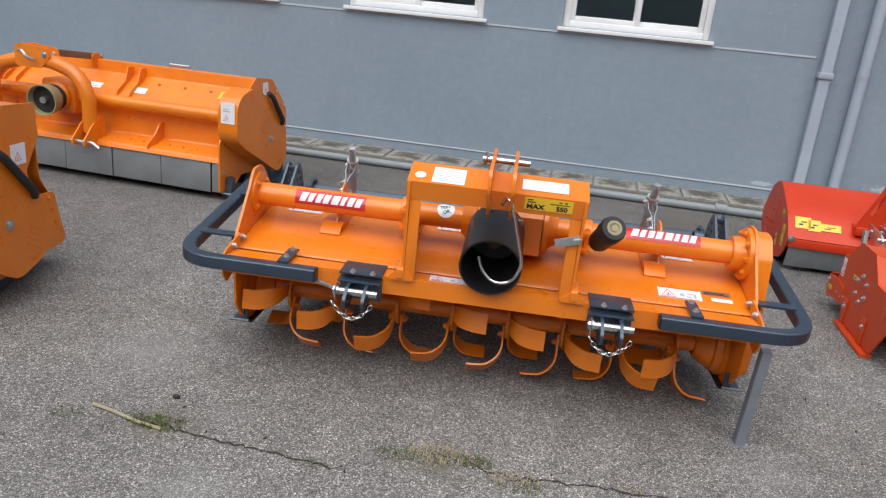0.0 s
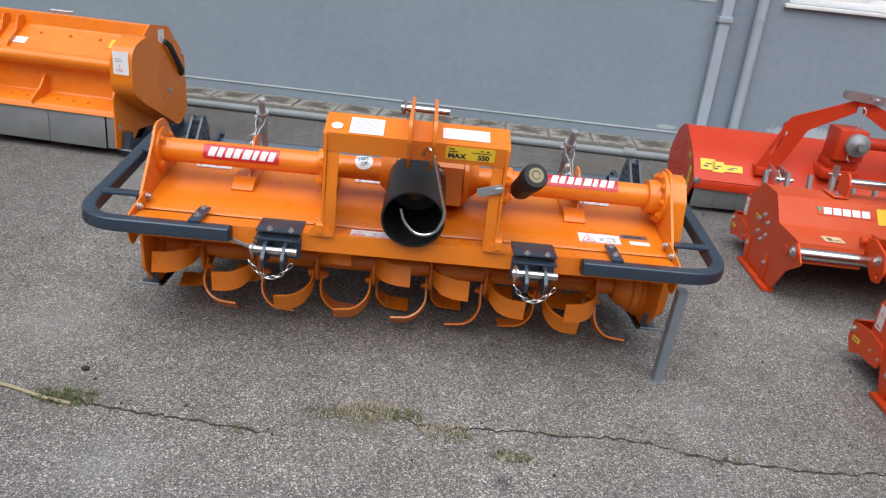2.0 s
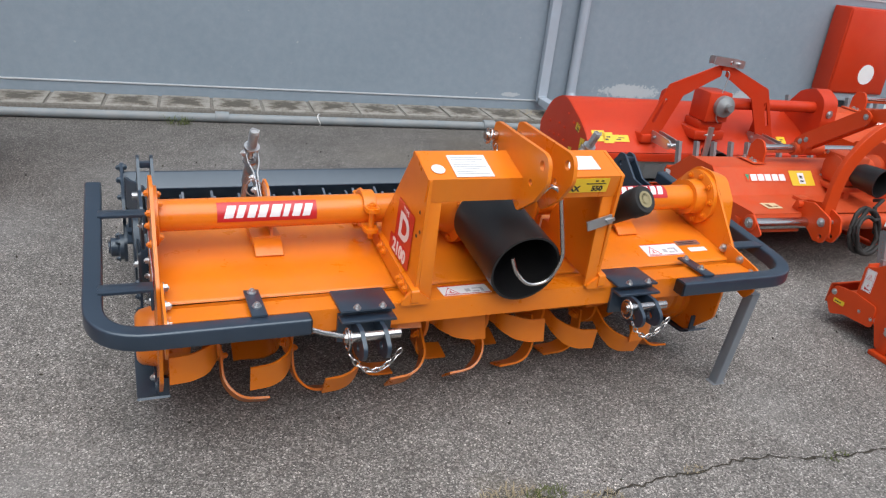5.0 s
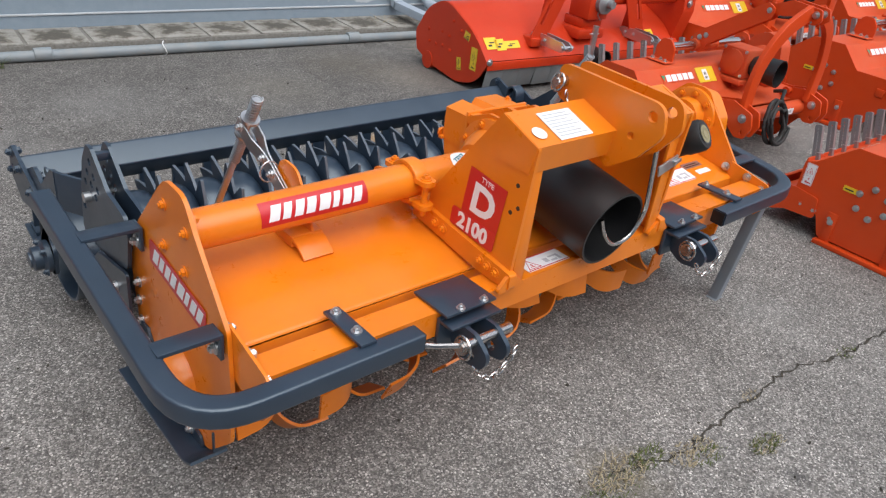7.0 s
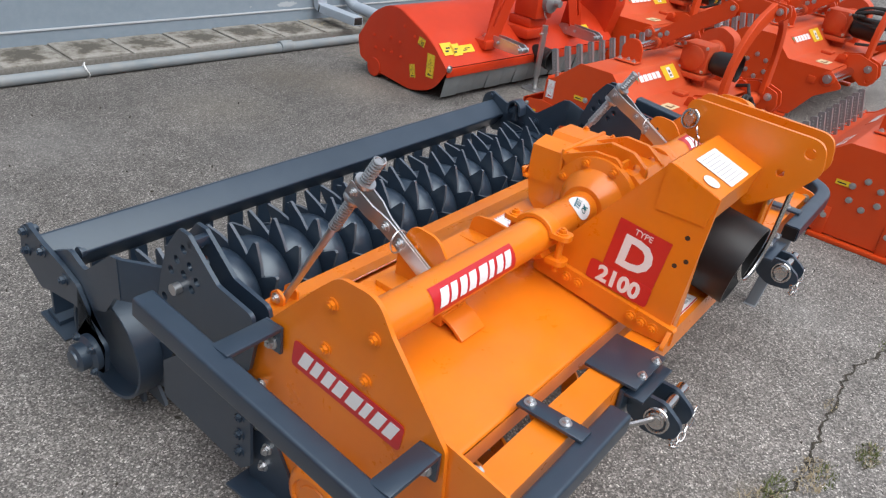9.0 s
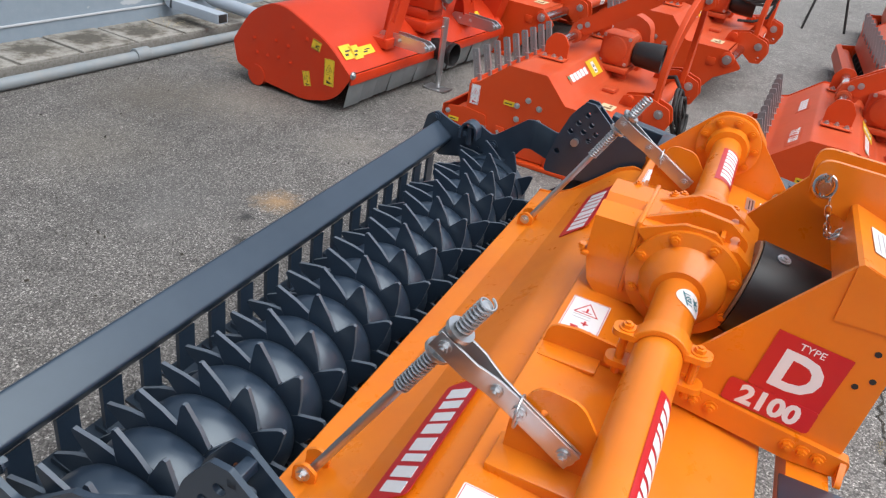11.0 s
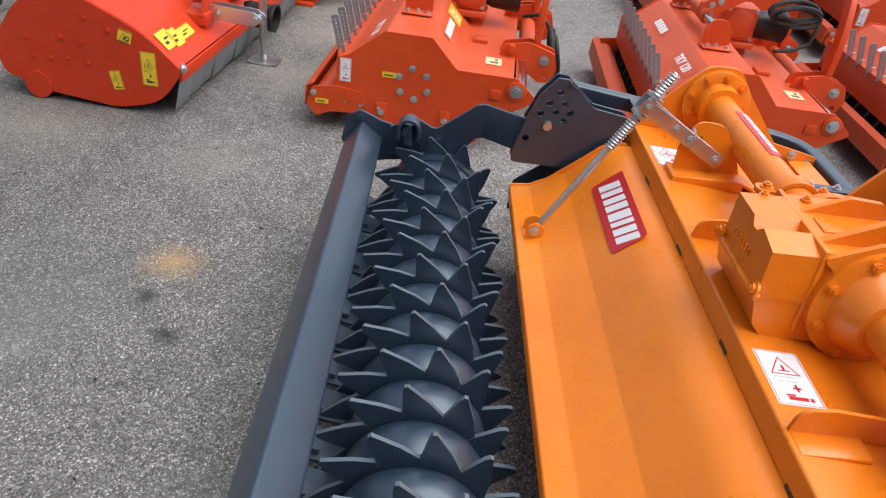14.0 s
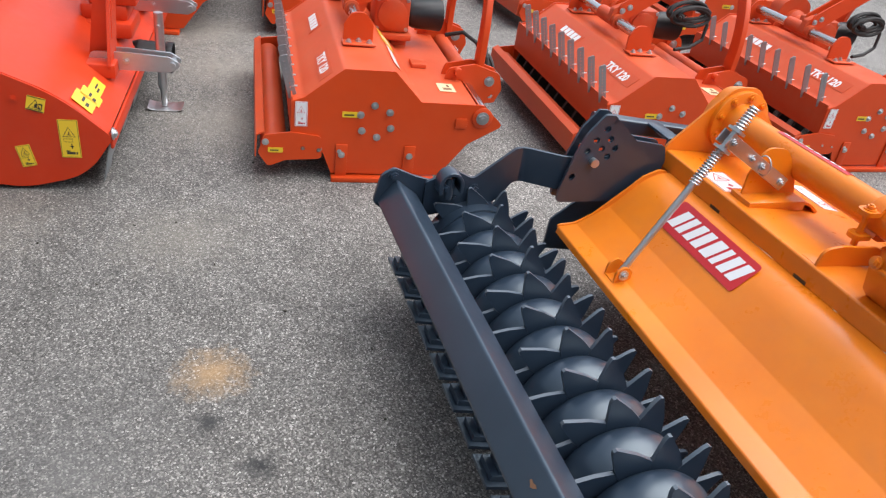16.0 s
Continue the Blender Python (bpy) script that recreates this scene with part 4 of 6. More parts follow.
# drive shaft shield
SH0, SH1, SHR = Vector((0.01, -0.20, 0.682)), Vector((0.008, -0.500, 0.630)), 0.111
dirn = (SH1 - SH0).normalized()
L = (SH1 - SH0).length
shield = part("drive_shield", lathe(bmesh.new(), [(0.0, SHR), (L, SHR + 0.002), (L, SHR - 0.005), (0.04, SHR - 0.006), (0.03, 0.06)], SH0, dirn, 48), BLACK, tiller, "black plastic drive shaft shield")
part("back_disc", holed(ring_section(SHR - 0.004, 32), [(0.075 * math.cos(a), 0.075 * math.sin(a), 0.007) for a in [k * math.pi / 4 for k in range(8)]], -0.004, 0.002, "z"), RUST, shield, "rusty steel back disc").matrix_basis = Matrix.Translation(SH0 - dirn * 0.004) @ dirn.to_track_quat("Z", "Y").to_matrix().to_4x4()
sq = Vector((0, dirn.z, -dirn.y))
for a in (0.25, -0.9):
    q = (sq * math.cos(a) + Vector((1, 0, 0)) * -math.sin(a)).normalized()
    bolt(shield, SH0 + dirn * 0.045 + q * (SHR + 0.001), q, ZINC, 0.010, 0.007)
part("stub_shaft", rods((SH0 + dirn * 0.02, SH0 + dirn * 0.12, 0.02), (SH0 + dirn * 0.02, SH0 + dirn * 0.05, 0.05), seg=18), RUST, shield)
hook = bent([(0.022, -0.49, 0.865), (0.034, -0.515, 0.90), (0.057, -0.535, 0.885), (0.122, -0.515, 0.66), (0.087, -0.505, 0.585), (0.022, -0.50, 0.575), (-0.023, -0.495, 0.62), (-0.038, -0.49, 0.665)], [0.02, 0.02, 0.06, 0.05, 0.05, 0.03], 6)
part("wire_hook", sweep(bmesh.new(), hook, ring_section(0.0065, 10), up=(0.1, 1, 0.1)), CHROME, tiller, "bent bright steel wire hook")

# guard tubes
for s in (-1, 1):
    path = bent([(s * 0.635, -0.484, 0.508), (s * 1.168, -0.484, 0.508), (s * 1.168, 0.345, 0.612)], 0.14, 8)
    g = part("guard_tube", sweep(bmesh.new(), path, section(0.05, 0.05, 0.009)), SLATE, tiller)
    part("end_cap", boxes(((s * 0.633 - 0.003, -0.505, 0.487), (s * 0.633 + 0.003, -0.463, 0.529))), BLACK, g)
    st = part("strap", boxes(((s * 0.765 - 0.021, -0.475, 0.5335), (s * 0.765 + 0.021, -0.325, 0.5415)), w=0.002), SLATE, g)
    for v in (-0.427, -0.345):
        bolt(st, (s * 0.765, v, 0.5415), (0, 0, 1), ZINC, 0.009, 0.010)
    for v, z in ((-0.292, 0.545), (0.122, 0.597)):
        a = part("arm", boxes(((min(s * 1.024, s * 1.155), v - 0.025, z + 0.005), (max(s * 1.024, s * 1.155), v + 0.025, z + 0.015)), ((min(s * 1.017, s * 1.026), v - 0.025, z - 0.05), (max(s * 1.017, s * 1.026), v + 0.025, z + 0.015)), w=0.002), SLATE, g)
        bolt(a, (s * 1.026, v, z - 0.03), (s, 0, 0), ZINC, 0.011, 0.012)
    for v, z in ((-0.286, 0.546), (-0.377, 0.538), (-0.438, 0.512)):
        bolt(tiller, (s * (HALF - 0.019), v, z), (-s, 0, 0), ZINC, 0.011, 0.012)

# lower link brackets
for s, u in ((-1, -0.466), (1, 0.462)):
    br = part("link_bracket", boxes(((u - 0.080, -0.456, 0.42), (u + 0.080, -0.444, 0.510)), ((u - 0.080, -0.478, 0.5235), (u + 0.080, -0.352, 0.5315)), ((u - 0.080, -0.500, 0.500), (u + 0.080, -0.456, 0.508)), w=0.002), SLATE, tiller)
    for d in (-0.034, 0.034):
        pr = rounded([(-0.457, 0.500), (-0.457, 0.435), (-0.505, 0.408), (-0.572, 0.417), (-0.588, 0.462), (-0.535, 0.500)], [0.005, 0.03, 0.045, 0.045, 0.045, 0.03])
        part("cheek", holed(pr, [(-0.530, 0.440, 0.013)], u + d - 0.006, u + d + 0.006), SLATE, br)
    pn = part("link_pin", rods(((u - 0.085, -0.535, 0.480), (u + 0.078, -0.535, 0.480), 0.0135), ((u - 0.082, -0.535, 0.480), (u - 0.064, -0.535, 0.480), 0.020), seg=18), CHROME, br)
    part("pin_ring", sweep(bmesh.new(), [(u - 0.073, -0.535 + 0.026 * math.cos(a), 0.476 + 0.03 * math.sin(a)) for a in [i * math.pi / 10 for i in range(20)]], ring_section(0.0035, 6), up=(1, 0, 0), closed=True), CHROME, pn)
    for dx in (-0.03, 0.045):
        bolt(br, (u + dx, -0.468, 0.5315), (0, 0, 1), ZINC, 0.008, 0.009)
        bolt(br, (u + dx, -0.470, 0.500), (0, 0, -1), ZINC, 0.008, 0.010)
    # chain
    ch = None
    nl = 11
    pts = [(u - 0.08 + 0.15 * i / (nl - 1), -0.578, 0.455 - 0.062 * (1 - (2 * i / (nl - 1) - 1) ** 2)) for i in range(nl)]
    for i in range(nl - 1):
        a, b = Vector(pts[i]), Vector(pts[i + 1])
        m = Matrix.Translation((a + b) / 2) @ (b - a).to_track_quat("X", "Z").to_matrix().to_4x4() @ pose(0, 0, 0, 90 * (i % 2), 0, 0)
        if ch is None:
            ch = part("chain_link", sweep(bmesh.new(), [(0.0135 * math.cos(t), 0.0068 * math.sin(t), 0) for t in [k * math.pi / 6 for k in range(12)]], ring_section(0.0022, 6), closed=True), CHROME, br)
            ch.matrix_basis = m
        else:
            share(ch, br, m)
part("bent_rod", sweep(bmesh.new(), [(-0.640, -0.484, 0.492), (-0.60, -0.505, 0.486), (-0.545, -0.530, 0.482)], ring_section(0.007, 8)), CHROME, tiller)

# adjusting rods with springs
for u in (-0.677, 0.658):
    foot, top = Vector((u - 0.015, 0.465, 0.352)), Vector((u + 0.003, 0.180, 0.855))
    d = (top - foot).normalized()
    rd = part("spring_rod", rods((foot, top, 0.010), seg=14), ZINC, tiller)
    for h0, h1 in ((0.33, 0.455), (0.505, 0.585)):
        n = 150
        q = d.to_track_quat("Z", "Y")
        turns = 14 if h0 < 0.4 else 9
        path = [foot + d * (h0 + (h1 - h0) * i / n) + q @ Vector((0.0135 * math.cos(2 * math.pi * turns * i / n), 0.0135 * math.sin(2 * math.pi * turns * i / n), 0)) for i in range(n + 1)]
        part("spring", sweep(bmesh.new(), path, ring_section(0.0025, 6), up=d), ZINC, rd)
    eye = foot + d * 0.478
    piv = Vector((u, 0.006, 0.637))
    for dx in (-1, 1):
        w = (piv - eye).normalized()
        Lk = (piv - eye).length
        path = [eye + w * (Lk * f) + Vector((dx * x, 0, 0)) for f, x in ((-0.08, 0.019), (0.0, 0.019), (0.22, 0.018), (0.30, 0.012), (0.40, 0.006), (0.55, 0.004), (1.0, 0.004), (1.07, 0.004))]
        nn = w.cross(Vector((1, 0, 0))).normalized()
        lp = part("link_plate", sweep(bmesh.new(), path, section(0.005, 0.040, 0.001), up=nn), ZINC, rd)
        for q in (path[1], path[6]):
            part("link_end", rods((q - Vector((0.0022, 0, 0)), q + Vector((0.0022, 0, 0)), 0.0205), seg=20), ZINC, lp)
    for f in (0.0, 0.42, 0.62, 1.0):
        p = eye.lerp(piv, f)
        bolt(rd, (p.x - (0.022 if f == 0 else 0.0085), p.y, p.z), (-1, 0, 0), ZINC, 0.009, 0.009)
    p = eye.lerp(piv, 0.62)
    part("clip_ring", sweep(bmesh.new(), [(p.x - 0.012 + 0.026 * math.cos(a), p.y, p.z + 0.028 * math.sin(a) + 0.008) for a in [k * math.pi / 9 for k in range(18)]], ring_section(0.0022, 6), up=(0, 1, 0), closed=True), ZINC, rd)
    part("washer", lathe(bmesh.new(), [(-0.004, 0.026), (0.004, 0.026)], eye + d * 0.030, d, 20), ZINC, rd)
    part("washer", lathe(bmesh.new(), [(-0.004, 0.026), (0.004, 0.026)], eye - d * 0.030, d, 20), ZINC, rd)
    bk = part("rod_bracket", holed(rounded([(-0.085, 0.578), (-0.055, 0.655), (0.0, 0.732), (0.075, 0.738), (0.108, 0.66), (0.11, 0.578)], [0, 0.06, 0.05, 0.04, 0.05, 0]), [(0.055, 0.690, 0.006)], u + 0.012, u + 0.019), ORANGE, tiller)
    part("bracket_base", boxes(((u - 0.045, -0.078, 0.562), (u + 0.045, 0.122, 0.594)), w=0.004), ORANGE, bk)
    part("bracket_tab", sweep(bmesh.new(), bent([(u, -0.062, 0.589), (u, -0.10, 0.580), (u, -0.135, 0.553)], 0.02, 4), section(0.086, 0.009, 0.002)), ORANGE, bk)
    rf = part("rod_foot", boxes(((u - 0.040, 0.438, 0.338), (u + 0.016, 0.492, 0.347)), w=0.002), ORANGE, tiller)
    for x in (u - 0.036, u + 0.012):
        part("cheek", plate(rounded([(0.440, 0.345), (0.436, 0.378), (0.462, 0.398), (0.488, 0.380), (0.490, 0.345)], [0, 0.015, 0.02, 0.015, 0]), x - 0.004, x + 0.004), ORANGE, rf)
        bolt(rf, (x + (0.004 if x > u else -0.004), 0.465, 0.370), (1 if x > u else -1, 0, 0), ZINC, 0.011, 0.010)

# support stand
st = part("stand_leg", sweep(bmesh.new(), [(1.040, -0.435, 0.43), (1.042, -0.386, 0.004)], section(0.042, 0.036, 0.004), up=(1, 0, 0)), LEG, tiller, "slate-grey steel support leg")
part("stand_foot", boxes(((1.012, -0.41, 0.0), (1.072, -0.362, 0.008)), w=0.002), LEG, st)

# drive hand grip on the deck: black shaft guard standing on a bracket
plug = part("plug", lathe(bmesh.new(), [(0, 0.030), (0.03, 0.040), (0.12, 0.043), (0.13, 0.047), (0.175, 0.048), (0.186, 0.043)], (0.388, -0.315, 0.715), (0.035, -0.155, 0.115), 28), RUBBER, tiller, "black rubber shaft cap")
pd = Vector((0.035, -0.155, 0.115)).normalized()
part("cap_mark", lathe(bmesh.new(), [(0, 0.031), (0.0015, 0.031)], Vector((0.388, -0.315, 0.715)) + pd * 0.1862, pd, 24), INK, plug)
part("cap_ring", lathe(bmesh.new(), [(0, 0.027), (0.0010, 0.027), (0.0010, 0.019), (0, 0.019)], Vector((0.388, -0.315, 0.715)) + pd * 0.1879, pd, 24), BRASS, plug)
part("cap_dot", lathe(bmesh.new(), [(0, 0.012), (0.0010, 0.012)], Vector((0.388, -0.315, 0.715)) + pd * 0.1879, pd, 16), BRASS, plug)
part("clip", boxes(((-0.045, -0.004, -0.016), (0.045, 0.003, 0.016)), ((0.02, -0.012, -0.006), (0.05, -0.004, 0.006)), w=0.002, m=pose(0.268, -0.460, 0.752, 0, -16, 0)), ZINC, tiller)


# stickers on the tiller
brand_tube(tiller, -0.83, -0.535, TUBE_V, TUBE_Z, TUBE_R, -12, 62)
TEST_U, TEST_A = -0.205, radians(52)


def wrap(x, y, lift):
    a = TEST_A + y / TUBE_R
    return (TEST_U + x, TUBE_V - (TUBE_R + lift) * math.cos(a), TUBE_Z + (TUBE_R + lift) * math.sin(a))


bm = bmesh.new()
mid = bm.verts.new(wrap(0, 0, 0.0015))
old = None
for r in (0.012, 0.024, 0.036):
    row = [bm.verts.new(wrap(r * math.cos(k * math.pi / 14), r * math.sin(k * math.pi / 14), 0.0015)) for k in range(28)]
    for k in range(28):
        q = (k + 1) % 28
        bm.faces.new((mid, row[k], row[q]) if old is None else (old[k], row[k], row[q], old[q]))
    old = row
s = part("test_sticker", bm, STICK_WHITE, tiller, "round white test sticker")
for word, y in (("TEST", 0.004), ("OK", -0.018)):
    o = lettering(s, word, 0.021, 0, 0, STICK_BLUE, align="CENTER", bold=0.0006)
    o.matrix_basis = Matrix()
    for vt in o.data.vertices:
        cx, cy = vt.co.x, vt.co.y + y
        vt.co = wrap(cx * 0.94 - cy * 0.34, cx * 0.34 + cy * 0.94, 0.0024)
brand_tube(tiller, 0.52, 0.812, TUBE_V, TUBE_Z, TUBE_R, 20, 100)


# ---- packer roller ----
ROLL_V, ROLL_Z = 0.755, 0.218
roller = empty("packer_roller", pose(0, ROLL_V, ROLL_Z), "", "")
roller.parent = tiller
tagged(roller, "slate-grey toothed packer roller")
part("drum", rods(((-1.00, 0, 0), (1.055, 0, 0), 0.118), seg=48), SLATE, roller)
NR, STEP, FIRST, TEETH = 18, 0.1193, -0.975, 11
ring = None
for i in range(NR):
    u = FIRST + i * STEP
    m = pose(u, 0, 0, (i % 2) * 180.0 / TEETH, 0, 0)
    if ring is None:
        bm = bmesh.new()
        st_ = 2 * math.pi / TEETH
        for k in range(TEETH):
            a0 = st_ * k + radians(62.5) % st_

            def pp(f, r):
                return (r * math.cos(a0 + st_ * f), r * math.sin(a0 + st_ * f))
            slab(bm, [pp(-0.10, 0.105), pp(-0.10, 0.150), pp(-0.02, 0.205), pp(0.02, 0.2155), pp(0.08, 0.217), pp(0.50, 0.176), pp(0.88, 0.150), pp(0.899, 0.105)], -0.005, 0.005)
        soften(bm, 0.0026, 2, 60)
        ring = part("tooth_ring", bm, SLATE, roller)
        # rim faces get the paler slate with the sky's light in it
        ring.data.materials.append(WORN_SKYLIT)
        for f in ring.data.polygons:
            if abs(f.normal.x) < 0.9:
                f.material_index = 1
        ring.matrix_basis = m
    else:
        share(ring, roller, m)
    if i < NR - 1:
        c = u + STEP / 2
        hw = STEP / 2 - 0.006
        if i == 0:
            belly = part("drum_band", lathe(bmesh.new(), [(-hw, 0.122), (-hw * 0.92, 0.134), (-hw * 0.90, 0.144), (-hw * 0.72, 0.147), (-hw * 0.68, 0.143), (-hw * 0.3, 0.149), (hw * 0.1, 0.151), (hw * 0.5, 0.147), (hw * 0.82, 0.138), (hw, 0.124)], (0, 0, 0), (1, 0, 0), 44), SLATE, roller)
            belly.matrix_basis = pose(c, 0, 0)
        else:
            share(belly, roller, pose(c, 0, 0))
# rear beam and scrapers
beam_bm = bmesh.new()
slab(beam_bm, rounded([(0.947, 0.391), (1.022, 0.449), (1.079, 0.374), (1.004, 0.316)], 0.010, 4), -1.078, 1.088)
beam = part("rear_beam", beam_bm, SLATE, tiller, "slate-grey folded steel beam with a little rust")
scr = None
for i in range(-1, NR - 1):
    u = FIRST + (i + 0.5) * STEP
    if scr is None:
        scr_bm = slab(bmesh.new(), [(1.036, 0.198), (1.037, 0.189), (0.912, 0.160), (0.908, 0.168)], -0.048, 0.048)
        slab(scr_bm, [(0.990, 0.328), (1.001, 0.320), (1.001, 0.191), (0.991, 0.189)], -0.028, 0.028)
        slab(scr_bm, [(1.022, 0.1955), (1.020, 0.210), (0.960, 0.196), (0.962, 0.182)], -0.033, 0.033)
        soften(scr_bm, 0.0015, 1, 40)
        scr = part("scraper", scr_bm, SLATE, beam)
        scr.location.x = u
    else:
        share(scr, beam, pose(u, 0, 0))
rm = part("rust_mark", plate([(0.0, 0.0), (0.018, -0.006), (0.035, 0.002), (0.055, -0.003), (0.060, 0.010), (0.042, 0.016), (0.030, 0.026), (0.012, 0.014)], 0.0, 0.0008, "z", 0), RUST, beam, "orange rust bloom")
rm.matrix_basis = frame_of((-0.085, 1.0463, 0.4185), (1, 0, 0), (0, 0.604, -0.797)) @ Matrix.Diagonal((0.42, 0.40, 1, 1))
bolt(beam, (-1.03, 0.966, 0.4055), (0, -0.612, 0.791), SLATE, 0.012, 0.010)
# roller end plates, arms and quadrant plates
for s in (-1, 1):
    u = 1.095 if s > 0 else -1.078
    pr = rounded([(1.07, 0.46), (1.03, 0.485), (0.96, 0.455), (0.87, 0.43), (0.80, 0.40), (0.76, 0.33), (0.83, 0.24), (0.80, 0.16), (0.71, 0.165), (0.69, 0.265), (0.82, 0.33), (0.93, 0.315), (1.00, 0.30), (1.09, 0.37)], [0.03, 0.02, 0.02, 0.02, 0.02, 0.03, 0.03, 0.03, 0.03, 0.03, 0.03, 0.03, 0.02, 0.02])
    ep = part("end_plate", plate(pr, u - 0.006, u + 0.006), SLATE, tiller)
    for v, z in ((1.045, 0.455), (1.05, 0.395), (0.96, 0.43), (0.86, 0.39)):
        bolt(ep, (u + s * 0.006, v, z), (s, 0, 0), SLATE, 0.012, 0.013)
    part("bearing", lathe(bmesh.new(), [(0, 0.052), (0.018, 0.052), (0.026, 0.038), (0.05, 0.038), (0.055, 0.026), (0.06, 0.024)], (u + s * 0.004, ROLL_V, ROLL_Z), (s, 0, 0), 28), SLATE, ep)
    for k in range(4):
        a = math.pi / 4 + k * math.pi / 2
        bolt(ep, (u + s * 0.024, ROLL_V + 0.05 * math.cos(a), ROLL_Z + 0.05 * math.sin(a)), (s, 0, 0), SLATE, 0.009, 0.010)
    # cranked arm from the end plate to the quadrant
    iu = s * 1.005
    wing = rounded([(0.93, 0.44), (0.84, 0.482), (0.775, 0.449), (0.70, 0.508), (0.645, 0.552), (0.615, 0.556), (0.615, 0.440), (0.64, 0.436), (0.69, 0.37), (0.78, 0.33), (0.93, 0.34)], [0.01, 0.03, 0.03, 0.05, 0.02, 0, 0, 0.02, 0.05, 0.05, 0.02])
    part("arm", plate(wing, u - s * 0.013 - 0.006, u - s * 0.013 + 0.006), SLATE, tiller)
    arm = bent([(u - s * 0.013, 0.625, 0.498), (u - s * 0.016, 0.610, 0.498), (iu + s * 0.006, 0.515, 0.500), (iu, 0.48, 0.500), (iu, 0.20, 0.500)], 0.012, 3)
    part("arm", sweep(bmesh.new(), arm, section(0.011, 0.116, 0.002)), SLATE, tiller)
    bolt(tiller, (u - s * 0.019, 0.767, 0.414), (-s, 0, 0), SLATE, 0.013, 0.012)
    for d in (-0.022, 0.022):
        q = rounded([(0.525, 0.412), (0.520, 0.47), (0.497, 0.56), (0.466, 0.645), (0.418, 0.706), (0.385, 0.704), (0.290, 0.622), (0.18, 0.604), (0.165, 0.55), (0.19, 0.45), (0.33, 0.410)], [0.015, 0.06, 0.08, 0.08, 0.01, 0.01, 0.02, 0.02, 0.03, 0.03, 0.03])
        holes = [(v, z, 0.011) for v, z in ((0.403, 0.661), (0.431, 0.624), (0.383, 0.627), (0.454, 0.587), (0.407, 0.596), (0.361, 0.597), (0.381, 0.569), (0.488, 0.501))]
        part("quadrant_plate", holed(q, holes, iu + d - 0.005, iu + d + 0.005), SLATE, tiller)
    part("quadrant_bar", boxes(((iu - 0.027, 0.372, 0.672), (iu + 0.027, 0.392, 0.694)), w=0.003, m=pose(0, 0, 0)), SLATE, tiller)
    part("lock_pin", rods(((iu - 0.045, 0.428, 0.553), (iu + 0.045, 0.428, 0.553), 0.014), seg=16), ZINC, tiller)
    part("side_shield", plate(rounded([(0.17, 0.45), (0.38, 0.41), (0.495, 0.315), (0.50, 0.205), (0.205, 0.165), (0.17, 0.20)], 0.012), s * 1.040 - 0.004, s * 1.040 + 0.004), SLATE, tiller)
    for v, z in ((0.205, 0.324), (0.207, 0.271), (0.209, 0.219), (0.255, 0.369)):
        bolt(tiller, (s * 1.044, v, z), (s, 0, 0), ZINC if z > 0.36 else SLATE, 0.011, 0.011)
    part("rim", lathe(bmesh.new(), [(-0.040, 0.118), (-0.040, 0.156), (0.034, 0.158), (0.036, 0.154), (0.034, 0.149), (-0.012, 0.144), (-0.016, 0.060)], (-1.015 if s < 0 else 1.05, 0, 0), (s, 0, 0), 40), SLATE, roller)
    if s > 0:
        xc = u - s * 0.045
        arch = [(xc, 0.895, 0.425)] + [(xc, 0.862 + 0.033 * math.cos(w), 0.455 + 0.036 * math.sin(w)) for w in [k * math.pi / 8 for k in range(9)]] + [(xc, 0.829, 0.430)]
        cc = part("clamp_saddle", sweep(bmesh.new(), arch, section(0.011, 0.056, 0.003), up=(1, 0, 0)), SLATE, ep)
        part("clamp_screw", rods(((xc, 0.862, 0.40), (xc, 0.862, 0.47), 0.014), seg=12), SLATE, cc)
    bolt(ep, (u - s * 0.05, 0.878, 0.44), (-s, 0, 0), SLATE, 0.012, 0.014)
    bolt(ep, (u - s * 0.007, 0.83, 0.385), (-s, 0, 0), SLATE, 0.012, 0.012)
    bolt(ep, (u - s * 0.007, 1.03, 0.462), (-s, 0, 0), SLATE, 0.013, 0.012)


# ---- stickers ----
s = sticker(tiller, (-HU - 0.006, -0.250, 0.655), (0, -1, -0.12), (0, -0.10, 1), 0.134, 0.130, STICK_RED, "type_sticker", 0.002, "red type plate sticker")
lettering(s, "TYPE", 0.021, 0.067, 0.108, STICK_WHITE, align="CENTER")
lettering(s, "D", 0.112, 0.067, 0.020, STICK_WHITE, align="CENTER", bold=0.004, stretch=1.05)
s = sticker(tiller, (-HU - 0.0072, -0.214, 0.603), (0, -1, -0.09), (0, -0.06, 1), 0.166, 0.054, STICK_RED, "number_sticker", 0.010, "red number sticker")
lettering(s, "2100", 0.058, 0.083, 0.008, STICK_WHITE, align="CENTER", bold=0.0025, stretch=0.98)
brand_sheet(tiller, (-HALF - 0.001, 0.076, 0.533), (0, -1, -0.13), (0, -0.13, 1), 0.298, 0.066)
brand_sheet(tiller, (0.757, 0.296, 0.4560), (-1, 0, 0), (0, -0.735, 0.678), 0.365, 0.104)
brand_sheet(tiller, (-0.425, 0.296, 0.4560), (-1, 0, 0), (0, -0.735, 0.678), 0.365, 0.104)
slope = (0, 0.940, 0.342)
s = sticker(tiller, (-0.236, -0.460, 0.9082), (1, 0, 0), slope, 0.117, 0.098, STICK_WHITE, "data_sticker", 0.002)
bars(s, [(0.008, 0.012 + 0.0105 * k, 0.098 - 0.012 * (k % 3), 0.0022) for k in range(8)], GREY_INK)
